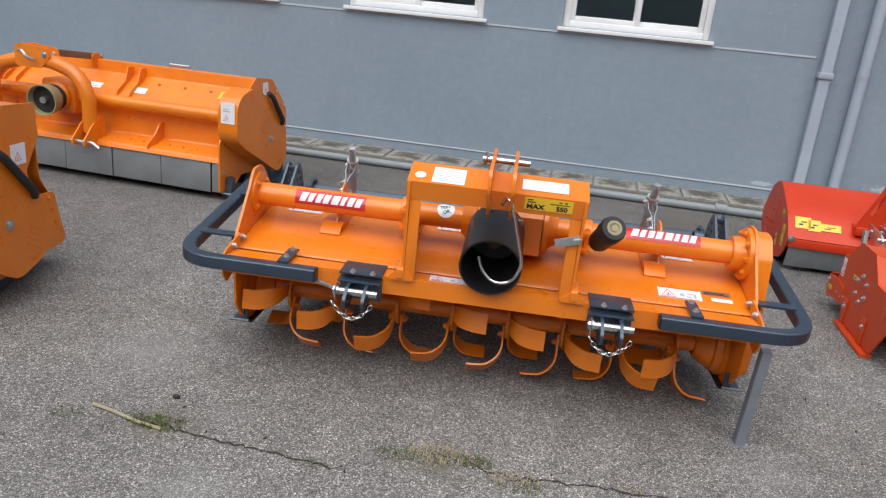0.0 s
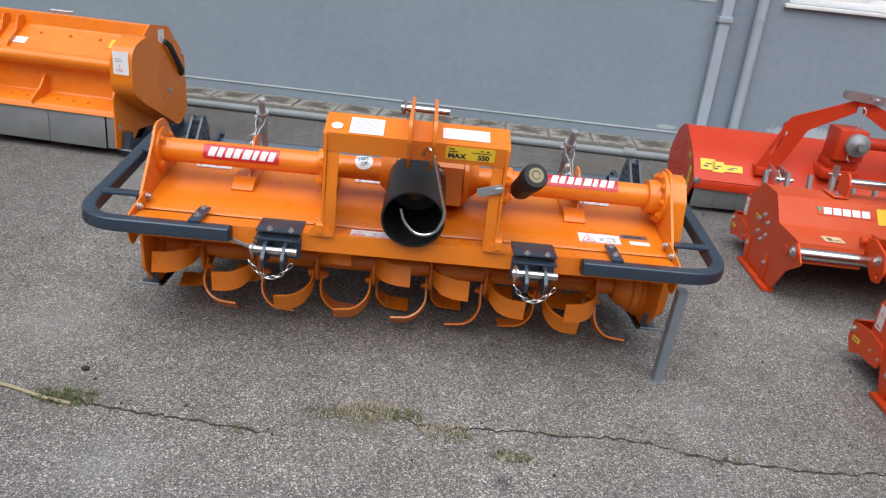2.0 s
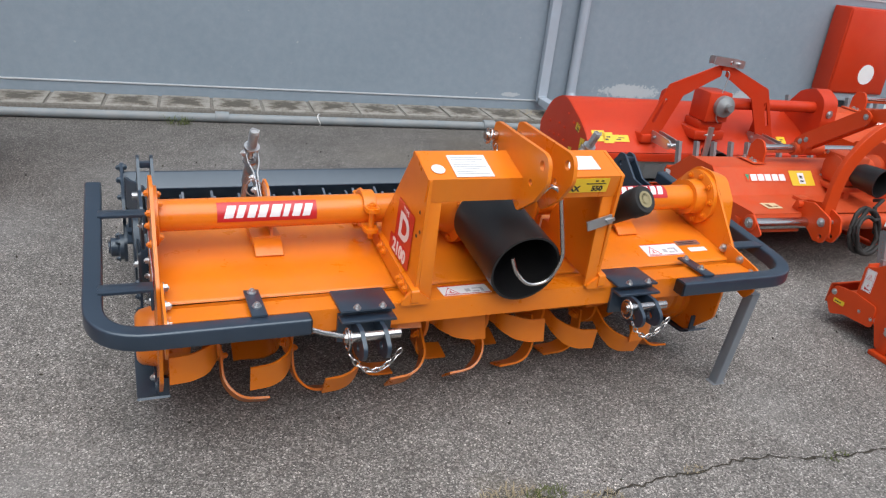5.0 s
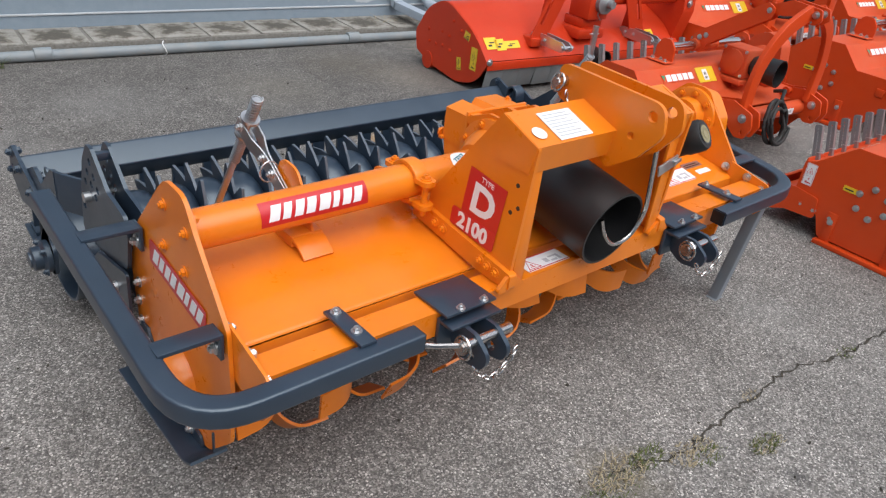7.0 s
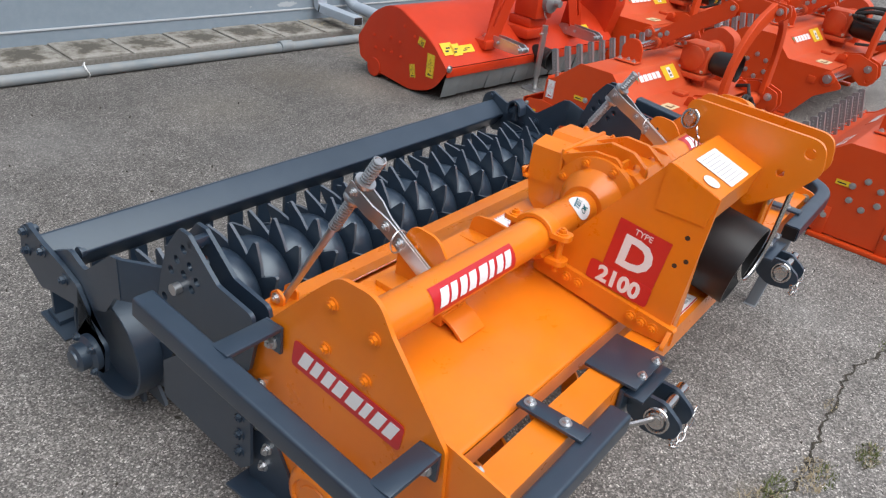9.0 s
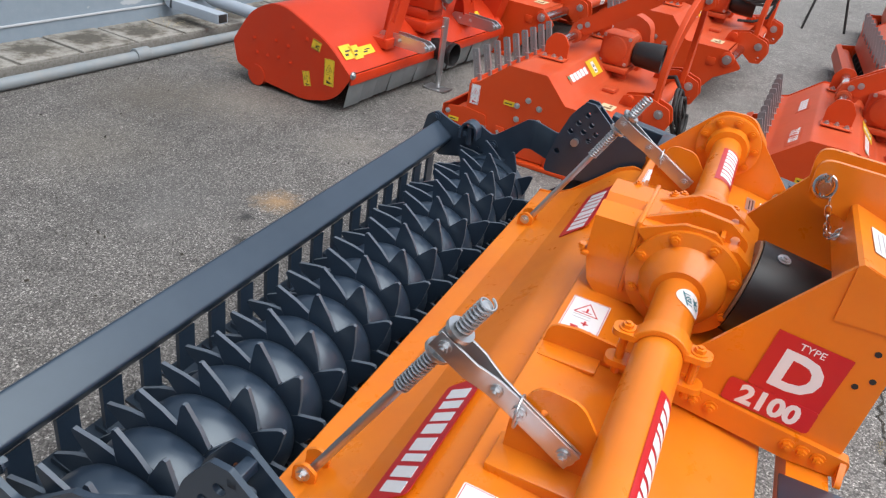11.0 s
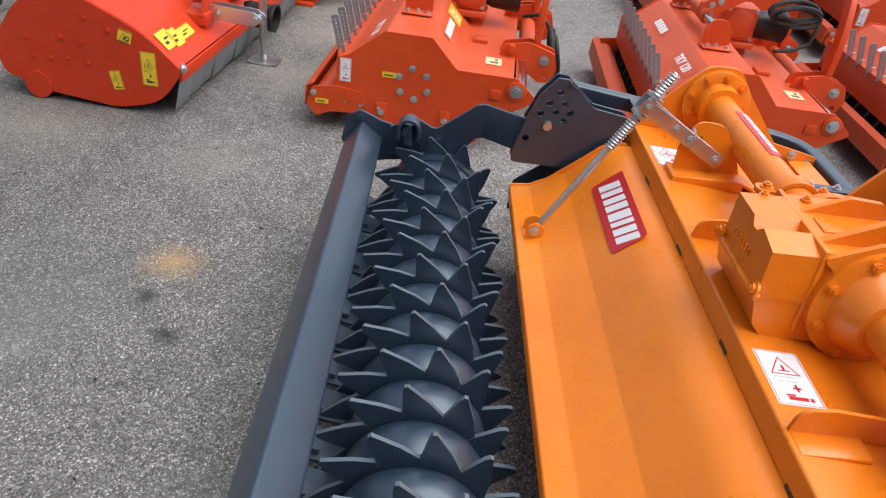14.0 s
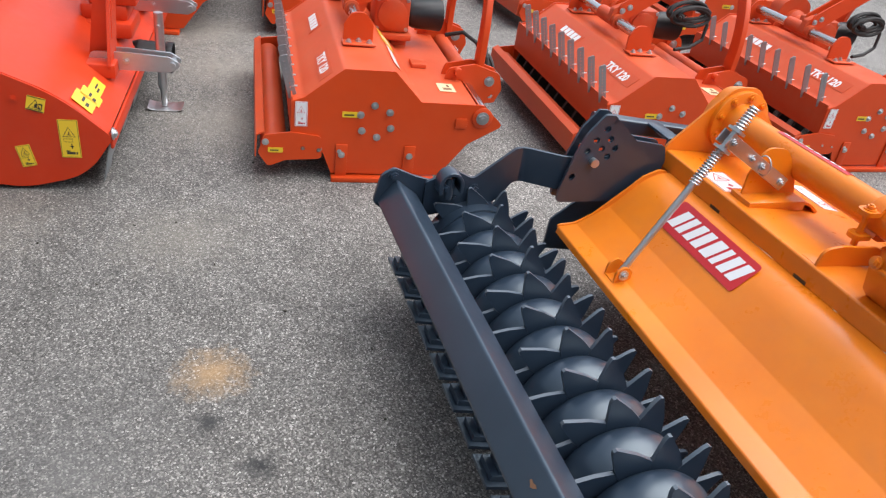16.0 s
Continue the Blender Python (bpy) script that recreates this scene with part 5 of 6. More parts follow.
s = sticker(tiller, (0.085, -0.438, 0.9162), (1, 0, 0), slope, 0.165, 0.065, STICK_WHITE, "data_sticker", 0.002)
s = sticker(tiller, (0.099, -0.4570, 0.853), (1, 0, 0), (0, -0.2, 1), 0.170, 0.047, STICK_YELLOW, "speed_sticker", 0.002, "yellow speed sticker")
lettering(s, "MAX", 0.024, 0.008, 0.005, INK, bold=0.0012, stretch=1.2)
lettering(s, "550", 0.024, 0.112, 0.005, INK, bold=0.0012, stretch=1.1)
bars(s, [(0.01, 0.027, 0.03, 0.004), (0.01, 0.036, 0.02, 0.004), (0.09, 0.028, 0.07, 0.003), (0.12, 0.036, 0.01, 0.005), (0.14, 0.036, 0.01, 0.005)], INK)
warning(tiller, (-0.214, -0.428, 0.5222), (1, 0, 0), (0, 1, 0), 0.160, 0.060)
warning(tiller, (0.660, -0.275, 0.5245), (1, 0, 0), (0, 1, 0.20), 0.165, 0.072)
for u, h in ((-0.915, 0.15), (-0.25, 0.15), (0.71, 0.13)):
    warning(tiller, (u, 0.135, 0.5795), (0, -1, -0.0425), (1, 0, 0), 0.088, h)
sticker(tiller, (0.862, -0.262, 0.5270), (1, 0, 0), (0, 1, 0.20), 0.080, 0.024, STICK_WHITE)
s = sticker(tiller, (0.830, -0.222, 0.5350), (1, 0, 0), (0, 1, 0.20), 0.110, 0.030, ZINC, "type_plate", 0.002, "metal type plate")
bars(s, [(0.008, 0.006, 0.09, 0.004), (0.008, 0.016, 0.08, 0.004)], INK)


# ---- red flail mower with a rounded hood ----
def flail_mower():
    e = empty("flail_mower", pose(1.685, 4.85, 0, 0, 0, -4), "red flail mower with yellow warning stickers and steel flaps", "mower")
    W = 1.95
    prof = rounded([(0.94, 0.235), (0.91, 0.105), (0.74, 0.045), (0.40, 0.012), (0.19, 0.065), (0.085, 0.222), (0.25, 0.375), (0.60, 0.525), (0.80, 0.435)], [0.05, 0.04, 0.1, 0.3, 0.3, 0.03, 0.6, 0.5, 0.3], 9)
    for x0, x1 in ((0, 0.008), (W - 0.008, W)):
        sp = part("side_plate", plate(prof, x0, x1), RED, e)
        if x0 == 0:
            for v, z in ((0.62, 0.30), (0.53, 0.29), (0.60, 0.21), (0.51, 0.20), (0.68, 0.20), (0.78, 0.28), (0.76, 0.20), (0.40, 0.36), (0.50, 0.40)):
                bolt(sp, (0, v, z), (-1, 0, 0), RED, 0.009, 0.007)
            warning(sp, (-0.001, 0.268, 0.140), (0, -1, 0), (0, 0, 1), 0.068, 0.15, STICK_YELLOW)
            warning(sp, (-0.001, 0.365, 0.325), (0, -1, -0.25), (0, -0.25, 1), 0.06, 0.055, STICK_YELLOW)
            warning(sp, (-0.001, 0.405, 0.095), (0, -1, 0.2), (0, 0.2, 1), 0.05, 0.085, STICK_YELLOW)
    bolt(e, (0.02, 0.088, 0.232), (0, -1, 0), ZINC, 0.016, 0.012)
    hood = bent([(0, 0.100, 0.236), (0, 0.25, 0.378), (0, 0.60, 0.528), (0, 0.80, 0.438), (0, 0.92, 0.25)], [0.1, 0.17, 0.1], 9)
    part("hood", sweep(bmesh.new(), hood, [(0.008, -0.004), (W - 0.008, -0.004), (W - 0.008, 0.0), (0.008, 0.0)], up=(0, 0, 1)), RED, e)
    part("front_rail", boxes(((0.008, 0.088, 0.175), (W - 0.008, 0.100, 0.232)), w=0.004), RED, e)
    part("rear_skirt", boxes(((0.008, 0.895, 0.10), (W - 0.008, 0.905, 0.26)), w=0.002), RED, e)
    fl = None
    for i in range(13):
        x = 0.02 + i * 0.147
        if fl is None:
            fl = part("flap", boxes(((0, -0.004, -0.175), (0.1455, 0.0, 0.0)), w=0.001), FLAP, e)
            fl.matrix_basis = pose(x, 0.104, 0.205, 12, 0, 0)
        else:
            share(fl, e, pose(x, 0.104 + 0.002 * (i % 2), 0.205, 12 + (i * 7 % 5), 0, 0))
    part("rotor", rods(((0.01, 0.45, 0.24), (W - 0.01, 0.45, 0.24), 0.07), seg=20), RED, e)
    part("roller", rods(((-0.006, 0.76, 0.066), (W + 0.006, 0.76, 0.066), 0.062), seg=24), RED, e)
    # A-frame with slotted legs and bright link arms
    cx, fy = 0.96, 0.15
    for s in (-1, 1):
        lo, kn, tp = Vector((cx + s * 0.50, 0, 0.36)), Vector((cx + s * 0.335, 0, 0.675)), Vector((cx + s * 0.035, 0, 0.835))
        out = rounded([(cx + s * 0.570, 0.345), (cx + s * 0.415, 0.715), (cx + s * 0.02, 0.875), (cx + s * 0.02, 0.790), (cx + s * 0.290, 0.640), (cx + s * 0.425, 0.340)], [0.01, 0.03, 0.01, 0.01, 0.03, 0.01])
        sl = [[(cx + s * 0.478, 0.440), (cx + s * 0.500, 0.452), (cx + s * 0.430, 0.620), (cx + s * 0.408, 0.608)]]
        part("frame_leg", holed(out, sl, fy - 0.006, fy + 0.006, "y", 8), RED, e)
        part("leg_flange", plate(rounded([(fy, 0.36), (fy, 0.69), (fy + 0.05, 0.66), (fy + 0.10, 0.34)], 0.01), cx + s * 0.43 - 0.005, cx + s * 0.43 + 0.005), RED, e)
        for k in (-1, 1):
            xx = cx + s * 0.444 + k * 0.030
            la = part("link_arm", plate(rounded([(0.24, 0.315), (0.24, 0.385), (0.10, 0.388), (-0.07, 0.378), (-0.125, 0.345), (-0.07, 0.312)], [0.03, 0.03, 0.02, 0.03, 0.03, 0.03]), xx - 0.006, xx + 0.006), ZINC, e)
            if k == s * -1 or k == -1:
                for v in (0.18, 0.10):
                    bolt(la, (xx - 0.006, v, 0.35), (-1, 0, 0), ZINC, 0.011, 0.010)
        part("arm_pin", rods(((cx + s * 0.444 - 0.055, -0.082, 0.346), (cx + s * 0.444 + 0.055, -0.082, 0.346), 0.014), seg=14), ZINC, e)
        part("leg_foot", boxes(((cx + s * 0.50 - 0.06, fy - 0.02, 0.30), (cx + s * 0.50 + 0.05, fy + 0.16, 0.36)), w=0.008), RED, e)
    for k in (-1, 1):
        part("top_clevis", holed(rounded([(cx - 0.12, 0.87), (cx - 0.12, 0.925), (cx + 0.13, 0.905), (cx + 0.13, 0.85)], 0.015), [(cx + 0.02, 0.888, 0.014)], fy + k * 0.030 - 0.005, fy + k * 0.030 + 0.005, "y"), ZINC, e)
    part("clevis_pin", rods(((cx + 0.08, fy - 0.06, 0.88), (cx + 0.08, fy + 0.06, 0.88), 0.013), seg=14), ZINC, e)
    part("clevis_neck", boxes(((cx - 0.03, fy - 0.024, 0.83), (cx + 0.03, fy + 0.024, 0.885)), w=0.004), RED, e)
    part("wire_hook", sweep(bmesh.new(), bent([(cx + 0.01, fy - 0.02, 0.83), (cx + 0.03, fy - 0.03, 0.81), (cx - 0.005, fy - 0.04, 0.66), (cx - 0.02, fy - 0.06, 0.50), (cx + 0.0, fy - 0.08, 0.47), (cx - 0.03, fy - 0.08, 0.50)], 0.02), ring_section(0.004, 7)), ZINC, e)
    part("gearbox", boxes(((cx - 0.10, 0.10, 0.47), (cx + 0.09, 0.30, 0.68)), w=0.012), RED, e)
    part("gearbox_base", boxes(((cx - 0.10, 0.14, 0.40), (cx + 0.10, 0.34, 0.475)), ((cx - 0.14, 0.12, 0.33), (cx + 0.12, 0.36, 0.405)), w=0.02), RED, e)
    part("shaft_flange", lathe(bmesh.new(), [(0, 0.075), (0.035, 0.075), (0.04, 0.06), (0.06, 0.028), (0.10, 0.025)], (cx + 0.02, 0.10, 0.59), (0, -1, 0), 24), FLAP, e)
    part("drive_tube", rods(((cx + 0.08, 0.22, 0.585), (W - 0.06, 0.22, 0.585), 0.042), seg=20), RED, e)
    part("belt_case", plate(rounded([(0.10, 0.50), (0.12, 0.66), (0.24, 0.73), (0.38, 0.68), (0.62, 0.40), (0.62, 0.18), (0.50, 0.08), (0.20, 0.10)], [0.08, 0.1, 0.1, 0.1, 0.1, 0.08, 0.06, 0.06]), W - 0.06, W + 0.07, w=0.012), RED, e)
    bolt(e, (W + 0.0, 0.10, 0.56), (0, -1, 0), ZINC, 0.02, 0.01)
    st = part("stand", rods(((0.862, 0.012, 0.10), (0.864, 0.012, 0.455), 0.021), ((0.862, 0.010, 0.012), (0.862, 0.012, 0.14), 0.015), ((0.820, 0.012, 0.40), (0.90, 0.012, 0.40), 0.007), seg=14), ZINC, e)
    part("stand_foot", sweep(bmesh.new(), bent([(0.862, -0.075, 0.014), (0.862, -0.045, 0.005), (0.862, 0.055, 0.005), (0.862, 0.085, 0.014)], 0.02), section(0.11, 0.006, 0.002)), ZINC, st)
    part("drive_guard", lathe(bmesh.new(), [(0, 0.055), (0.02, 0.062)] + [(0.03 + 0.012 * k, 0.066 + (0.003 if k % 2 else 0.0)) for k in range(11)] + [(0.165, 0.074), (0.19, 0.074), (0.19, 0.069), (0.03, 0.055)], (0.97, 0.16, 0.225), (-0.04, -1, -0.06), 28), BLACK, e)
    s = sticker(e, (0.10, 0.55, 0.4905), (1, 0, 0), (0, 0.98, 0.05), 0.13, 0.05, GREY_INK, "type_plate", 0.003)
    for x, q, w, h in ((0.045, 0.012, 0.10, 0.088), (0.125, 0.0, 0.08, 0.085), (0.20, 0.012, 0.13, 0.055), (0.52, 0.03, 0.09, 0.07), (1.62, 0.03, 0.08, 0.06)):
        s = sticker(e, (x, 0.150 + q * 0.726, 0.2868 + q * 0.688), (1, 0, 0), (0, 0.726, 0.688), w, h, STICK_YELLOW, "warning_sticker")
        bars(s, [(w * 0.2, h * 0.25, w * 0.3, h * 0.15), (w * 0.35, h * 0.5, w * 0.4, h * 0.12)], INK)
    return e


flail_mower()


# ---- red soil cultivators, all alike ----
def coil(c, r, turns, tilt, tail, e):
    pts = []
    for i in range(18 * turns):
        a = 2 * math.pi * i / 18
        k = i / 18
        wob = 1 + 0.12 * math.sin(k * 2.3) + 0.05 * math.sin(a * 2 + k)
        pts.append((c[0] + r * wob * math.cos(a), c[1] - 0.016 * (k % 3) - tilt * math.sin(a) * r, c[2] + r * wob * (1 - tilt) * math.sin(a) + 0.010 * ((k * 7) % 3)))
    return part("hose", sweep(bmesh.new(), pts + tail, ring_section(0.0105, 8)), RUBBER, e, "coiled black hydraulic hose")


def cultivator(low_hose, label):
    e = empty("cultivator", pose(0, 0, 0), label, "cultivator", "row of red cultivators")
    W, HX = 1.28, 0.733
    prof = rounded([(0.0, 0.12), (0.0, 0.345), (-0.05, 0.362), (-0.205, 0.487), (-0.41, 0.487), (-0.53, 0.362), (-0.80, 0.360), (-0.90, 0.27), (-0.75, 0.18), (-0.64, 0.03), (-0.17, 0.03), (-0.13, 0.13)], [0.02, 0.01, 0.02, 0.02, 0.02, 0.02, 0.03, 0.02, 0.02, 0.02, 0.01, 0.02])
    for k, (x0, x1) in enumerate(((0, 0.008), (W - 0.008, W))):
        sd = -1 if k == 0 else 1
        xo = 0 if k == 0 else W
        sp = part("side_plate", plate(prof, x0, x1), VERMILION, e)
        for j in range(6):
            a = math.pi / 3 * j + 0.4
            bolt(sp, (xo, -0.345 + 0.07 * math.cos(a), 0.27 + 0.07 * math.sin(a)), (sd, 0, 0), ZINC, 0.011, 0.010)
        for v, z in ((-0.05, 0.145), (-0.115, 0.138), (-0.20, 0.135)):
            bolt(sp, (xo, v, z), (sd, 0, 0), ZINC, 0.010, 0.009)
        part("hinge_boss", lathe(bmesh.new(), [(0, 0.045), (0.006, 0.045), (0.008, 0.042)], (xo, -0.80, 0.305), (sd, 0, 0), 24), VERMILION, sp)
        bolt(sp, (xo + sd * 0.008, -0.80, 0.305), (sd, 0, 0), ZINC, 0.020, 0.014)
        part("square_boss", boxes(((xo - 0.008 if sd < 0 else xo + 0.001, -0.735, 0.255), (xo - 0.001 if sd < 0 else xo + 0.008, -0.685, 0.300)), w=0.002), VERMILION, sp)
        for v in (-0.21, -0.50):
            part("skid_strap", boxes(((xo - 0.008 if sd < 0 else xo + 0.001, v - 0.024, 0.02), (xo - 0.001 if sd < 0 else xo + 0.008, v + 0.024, 0.165)), w=0.002), VERMILION, sp)
            bolt(sp, (xo + sd * 0.008, v, 0.12), (sd, 0, 0), ZINC, 0.010, 0.009)
        part("skid", boxes(((xo - 0.03, -0.62, 0.0), (xo + 0.03, -0.17, 0.022)), w=0.004), VERMILION, sp)
        part("roller_arm", plate(rounded([(-0.13, 0.10), (-0.12, 0.20), (0.0, 0.215), (0.105, 0.20), (0.13, 0.12), (0.09, 0.06), (0.02, 0.09)], 0.02), xo + sd * 0.001, xo + sd * 0.009), VERMILION, sp)
        bolt(sp, (xo + sd * 0.009, 0.10, 0.17), (sd, 0, 0), ZINC, 0.010, 0.009)
        if k == 0:
            warning(sp, (-0.001, -0.015, 0.24), (0, -1, 0), (0, 0, 1), 0.05, 0.105)
            s = sticker(sp, (-0.001, -0.205, 0.285), (0, -1, 0), (0, 0, 1), 0.065, 0.025, STICK_YELLOW)
            bars(s, [(0.008, 0.008, 0.04, 0.006)], INK)
            s = sticker(sp, (-0.011, 0.09, 0.125), (0, -1, 0), (0, 0, 1), 0.06, 0.022, STICK_YELLOW)
            bars(s, [(0.008, 0.008, 0.035, 0.005)], INK)
    hood = bent([(0, -0.78, 0.345), (0, -0.53, 0.355), (0, -0.41, 0.480), (0, -0.205, 0.480), (0, -0.05, 0.355), (0, -0.002, 0.340)], 0.01, 2)
    part("hood", sweep(bmesh.new(), hood, [(0.009, -0.005), (W - 0.009, -0.005), (W - 0.009, 0.0), (0.009, 0.0)], up=(0, 0, 1)), DUSTY, e)
    part("front_lip", sweep(bmesh.new(), [(0, -0.79, 0.345), (0, -0.80, 0.25)], [(0.009, -0.004), (0.33, -0.004), (0.33, 0.0), (0.009, 0.0)], up=(0, 1, 0)), DUSTY, e)
    part("back_plate", boxes(((0.009, -0.006, 0.20), (W - 0.009, 0.0, 0.36))), DUSTY, e)
    part("roller", rods(((0.02, 0.065, 0.125), (W - 0.02, 0.065, 0.125), 0.055), seg=28), DUSTY, e)
    part("roller_guard", sweep(bmesh.new(), [(0.0, 0.105, 0.21), (0.0, 0.135, 0.195), (0.0, 0.14, 0.10)], [(0.0, -0.003), (W, -0.003), (W, 0.003), (0.0, 0.003)], up=(0, 0.2, 1)), DUSTY, e)
    tab = None
    for i in range(9):
        m = pose(0.074 + i * 0.128, -0.026, 0.335, -14, 0, 0)
        if tab is None:
            th = [(0.017, 0.045 + 0.016 * j, 0.0038) for j in range(8)]
            tb = holed(rounded([(0.0, 0), (0.034, 0), (0.034, 0.178), (0.0, 0.178)], [0, 0, 0.012, 0.006], 3), th, 0.0, 0.005, "x", 6)
            box(tb, (0.005, 0.0, 0.0), (0.020, 0.005, 0.174))
            tab = part("depth_tab", tb, TAB, e)
            tab.matrix_basis = m
            pin = part("tab_pin", sweep(bmesh.new(), bent([(0.0, -0.012, 0.045), (0.0, 0.012, 0.048), (0.012, 0.028, 0.050), (0.026, 0.010, 0.044), (0.02, -0.01, 0.04)], 0.01, 3), ring_section(0.0025, 6)), ZINC, tab)
        else:
            t2 = share(tab, e, m)
            share(pin, t2)
    tooth = None
    for i in range(10):
        m = pose(0.07 + i * 0.127, -0.30, 0.19)
        if tooth is None:
            tooth = part("tine", plate(rounded([(0.12, 0.10), (0.24, 0.08), (0.30, -0.04), (0.27, -0.14), (0.22, -0.03), (0.10, 0.0)], 0.03), -0.01, 0.01), RUBBER, e)
            tooth.matrix_basis = m
        else:
            share(tooth, e, m)
    part("rotor", rods(((0.01, -0.36, 0.22), (W - 0.01, -0.36, 0.22), 0.10), seg=20), DUSTY, e)
    # slide tube on two lugs, with the sleeve that carries the top arm
    for x in (0.385, W - 0.14):
        lg = part("tube_lug", plate(rounded([(-0.365, 0.485), (-0.365, 0.56), (-0.33, 0.612), (-0.27, 0.612), (-0.235, 0.56), (-0.235, 0.485)], [0, 0.03, 0.04, 0.04, 0.03, 0]), x - 0.008, x + 0.004), VERMILION, e)
        part("lug_base", boxes(((x - 0.075, -0.372, 0.486), (x + 0.012, -0.228, 0.493)), w=0.002), DUSTY, lg)
        for v, dx in ((-0.345, -0.045), (-0.30, -0.03), (-0.255, -0.045)):
            bolt(lg, (x + dx, v, 0.493), (0, 0, 1), ZINC, 0.010, 0.011)
    part("slide_tube", rods(((0.39, -0.30, 0.560), (W - 0.14, -0.30, 0.560), 0.025), seg=20), CHROME, e)
    part("sleeve", rods(((0.63, -0.30, 0.560), (0.84, -0.30, 0.560), 0.037), seg=20), DUSTY, e)
    part("sleeve_clamp", plate(rounded([(-0.36, 0.54), (-0.375, 0.60), (-0.33, 0.648), (-0.27, 0.62), (-0.255, 0.54)], 0.02), 0.66, 0.70), DUSTY, e)
    part("lower_tube", rods(((0.0, -0.815, 0.305), (0.36, -0.815, 0.305), 0.030), seg=20), CHROME, e)
    part("lower_tube", rods(((W, -0.815, 0.305), (HX + 0.40, -0.815, 0.305), 0.030), seg=20), CHROME, e)
    part("catch", boxes(((0.46, -0.64, 0.352), (0.54, -0.57, 0.372)), w=0.004), DUSTY, e)
    part("front_tube", rods(((0.40, -0.84, 0.315), (HX + 0.31, -0.84, 0.315), 0.042), seg=20), DUSTY, e)
    s = sticker(e, (0.83, -0.8835, 0.300), (1, 0, 0), (0, -0.05, 1), 0.085, 0.036, STICK_WHITE)
    bars(s, [(0.02, 0.01, 0.045, 0.014)], GREY_INK)
    # gearbox, shaft guard and drive hub
    g = part("gearbox", boxes(((0.755, -0.60, 0.425), (0.915, -0.425, 0.600)), w=0.016), DUSTY, e)
    part("gear_cover", lathe(bmesh.new(), [(0, 0.072), (0.010, 0.072), (0.014, 0.064)], (0.755, -0.512, 0.515), (-1, 0, 0), 24), DUSTY, g)
    for a, b in ((-0.585, 0.445), (-0.585, 0.585), (-0.44, 0.445), (-0.44, 0.585)):
        bolt(g, (0.755, a, b), (-1, 0, 0), ZINC, 0.007, 0.006)
    part("gearbox_mount", boxes(((0.73, -0.61, 0.395), (0.94, -0.40, 0.425)), w=0.006), DUSTY, g)
    part("mount_leg", boxes(((0.80, -0.60, 0.34), (0.84, -0.52, 0.40))), DUSTY, g)
    part("shaft_guard", lathe(bmesh.new(), [(0, 0.055), (0.03, 0.070), (0.17, 0.080), (0.17, 0.074), (0.03, 0.060)], (0.84, -0.60, 0.505), (0.10, -1, -0.02), 28), BLACK, e)
    part("drive_tube", lathe(bmesh.new(), [(0, 0.075), (0.03, 0.075), (0.05, 0.05), (0.10, 0.05)], (1.06, -0.51, 0.515), (-1, 0, 0), 24), DUSTY, e)
    part("chain_case", plate(rounded([(-0.635, 0.50), (-0.61, 0.63), (-0.51, 0.675), (-0.40, 0.62), (-0.375, 0.45), (-0.40, 0.35), (-0.60, 0.35)], [0.05, 0.08, 0.09, 0.08, 0.05, 0.02, 0.02]), 1.06, 1.16, w=0.012), DUSTY, e)
    # three-point arch
    for s in (-1, 1):
        x = HX + s * 0.325
        leg = bent([(x, -0.875, 0.36), (x + s * 0.005, -0.88, 0.60), (HX + s * 0.225, -0.90, 0.80), (HX + s * 0.045, -0.915, 0.895)], [0.24, 0.22], 8)
        part("frame_leg", sweep(bmesh.new(), leg, section(0.075, 0.030, 0.004), up=(0, -1, 0.1)), VERMILION, e)
        for k in (-0.042, 0.030):
            xx = HX + s * 0.35 + k
            cl = part("link_clevis", holed(rounded([(-0.70, 0.34), (-0.72, 0.40), (-0.84, 0.425), (-0.965, 0.385), (-0.985, 0.31), (-0.955, 0.245), (-0.90, 0.24), (-0.82, 0.30)], [0.02, 0.02, 0.03, 0.03, 0.03, 0.02, 0.02, 0.03]), [(-0.935, 0.275, 0.013)], xx, xx + 0.012), VERMILION, e)
            if k < 0:
                bolt(cl, (xx, -0.918, 0.348), (-1, 0, 0), ZINC, 0.017, 0.012)
                part("stop_stub", rods(((xx - 0.03, -0.76, 0.39), (xx, -0.76, 0.39), 0.018), seg=14), VERMILION, cl)
        part("link_pin", rods(((HX + s * 0.35 - 0.06, -0.918, 0.348), (HX + s * 0.35 + 0.06, -0.918, 0.348), 0.012), seg=12), ZINC, e)
        xx = HX + s * 0.040
        tp = part("top_clevis", holed(rounded([(-0.68, 0.83), (-0.69, 0.885), (-0.80, 0.93), (-0.97, 0.915), (-0.985, 0.86), (-0.95, 0.83), (-0.83, 0.85)], 0.02), [(-0.925, 0.845, 0.010)], xx - 0.006, xx + 0.006), VERMILION, e)
        bolt(tp, (xx - 0.006, -0.945, 0.885), (-1, 0, 0), ZINC, 0.014, 0.010)
        arm = part("top_arm", plate(rounded([(-0.285, 0.575), (-0.30, 0.645), (-0.68, 0.895), (-0.735, 0.87), (-0.72, 0.815), (-0.36, 0.575)], [0.02, 0.03, 0.03, 0.03, 0.03, 0.03]), HX - 0.045 + s * 0.028 - 0.005, HX - 0.045 + s * 0.028 + 0.005), VERMILION, e)
        for v, z in ((-0.315, 0.612), (-0.355, 0.632), (-0.70, 0.855)):
            bolt(arm, (HX - 0.045 + s * 0.028 - 0.005, v, z), (-1, 0, 0), ZINC, 0.011, 0.009)
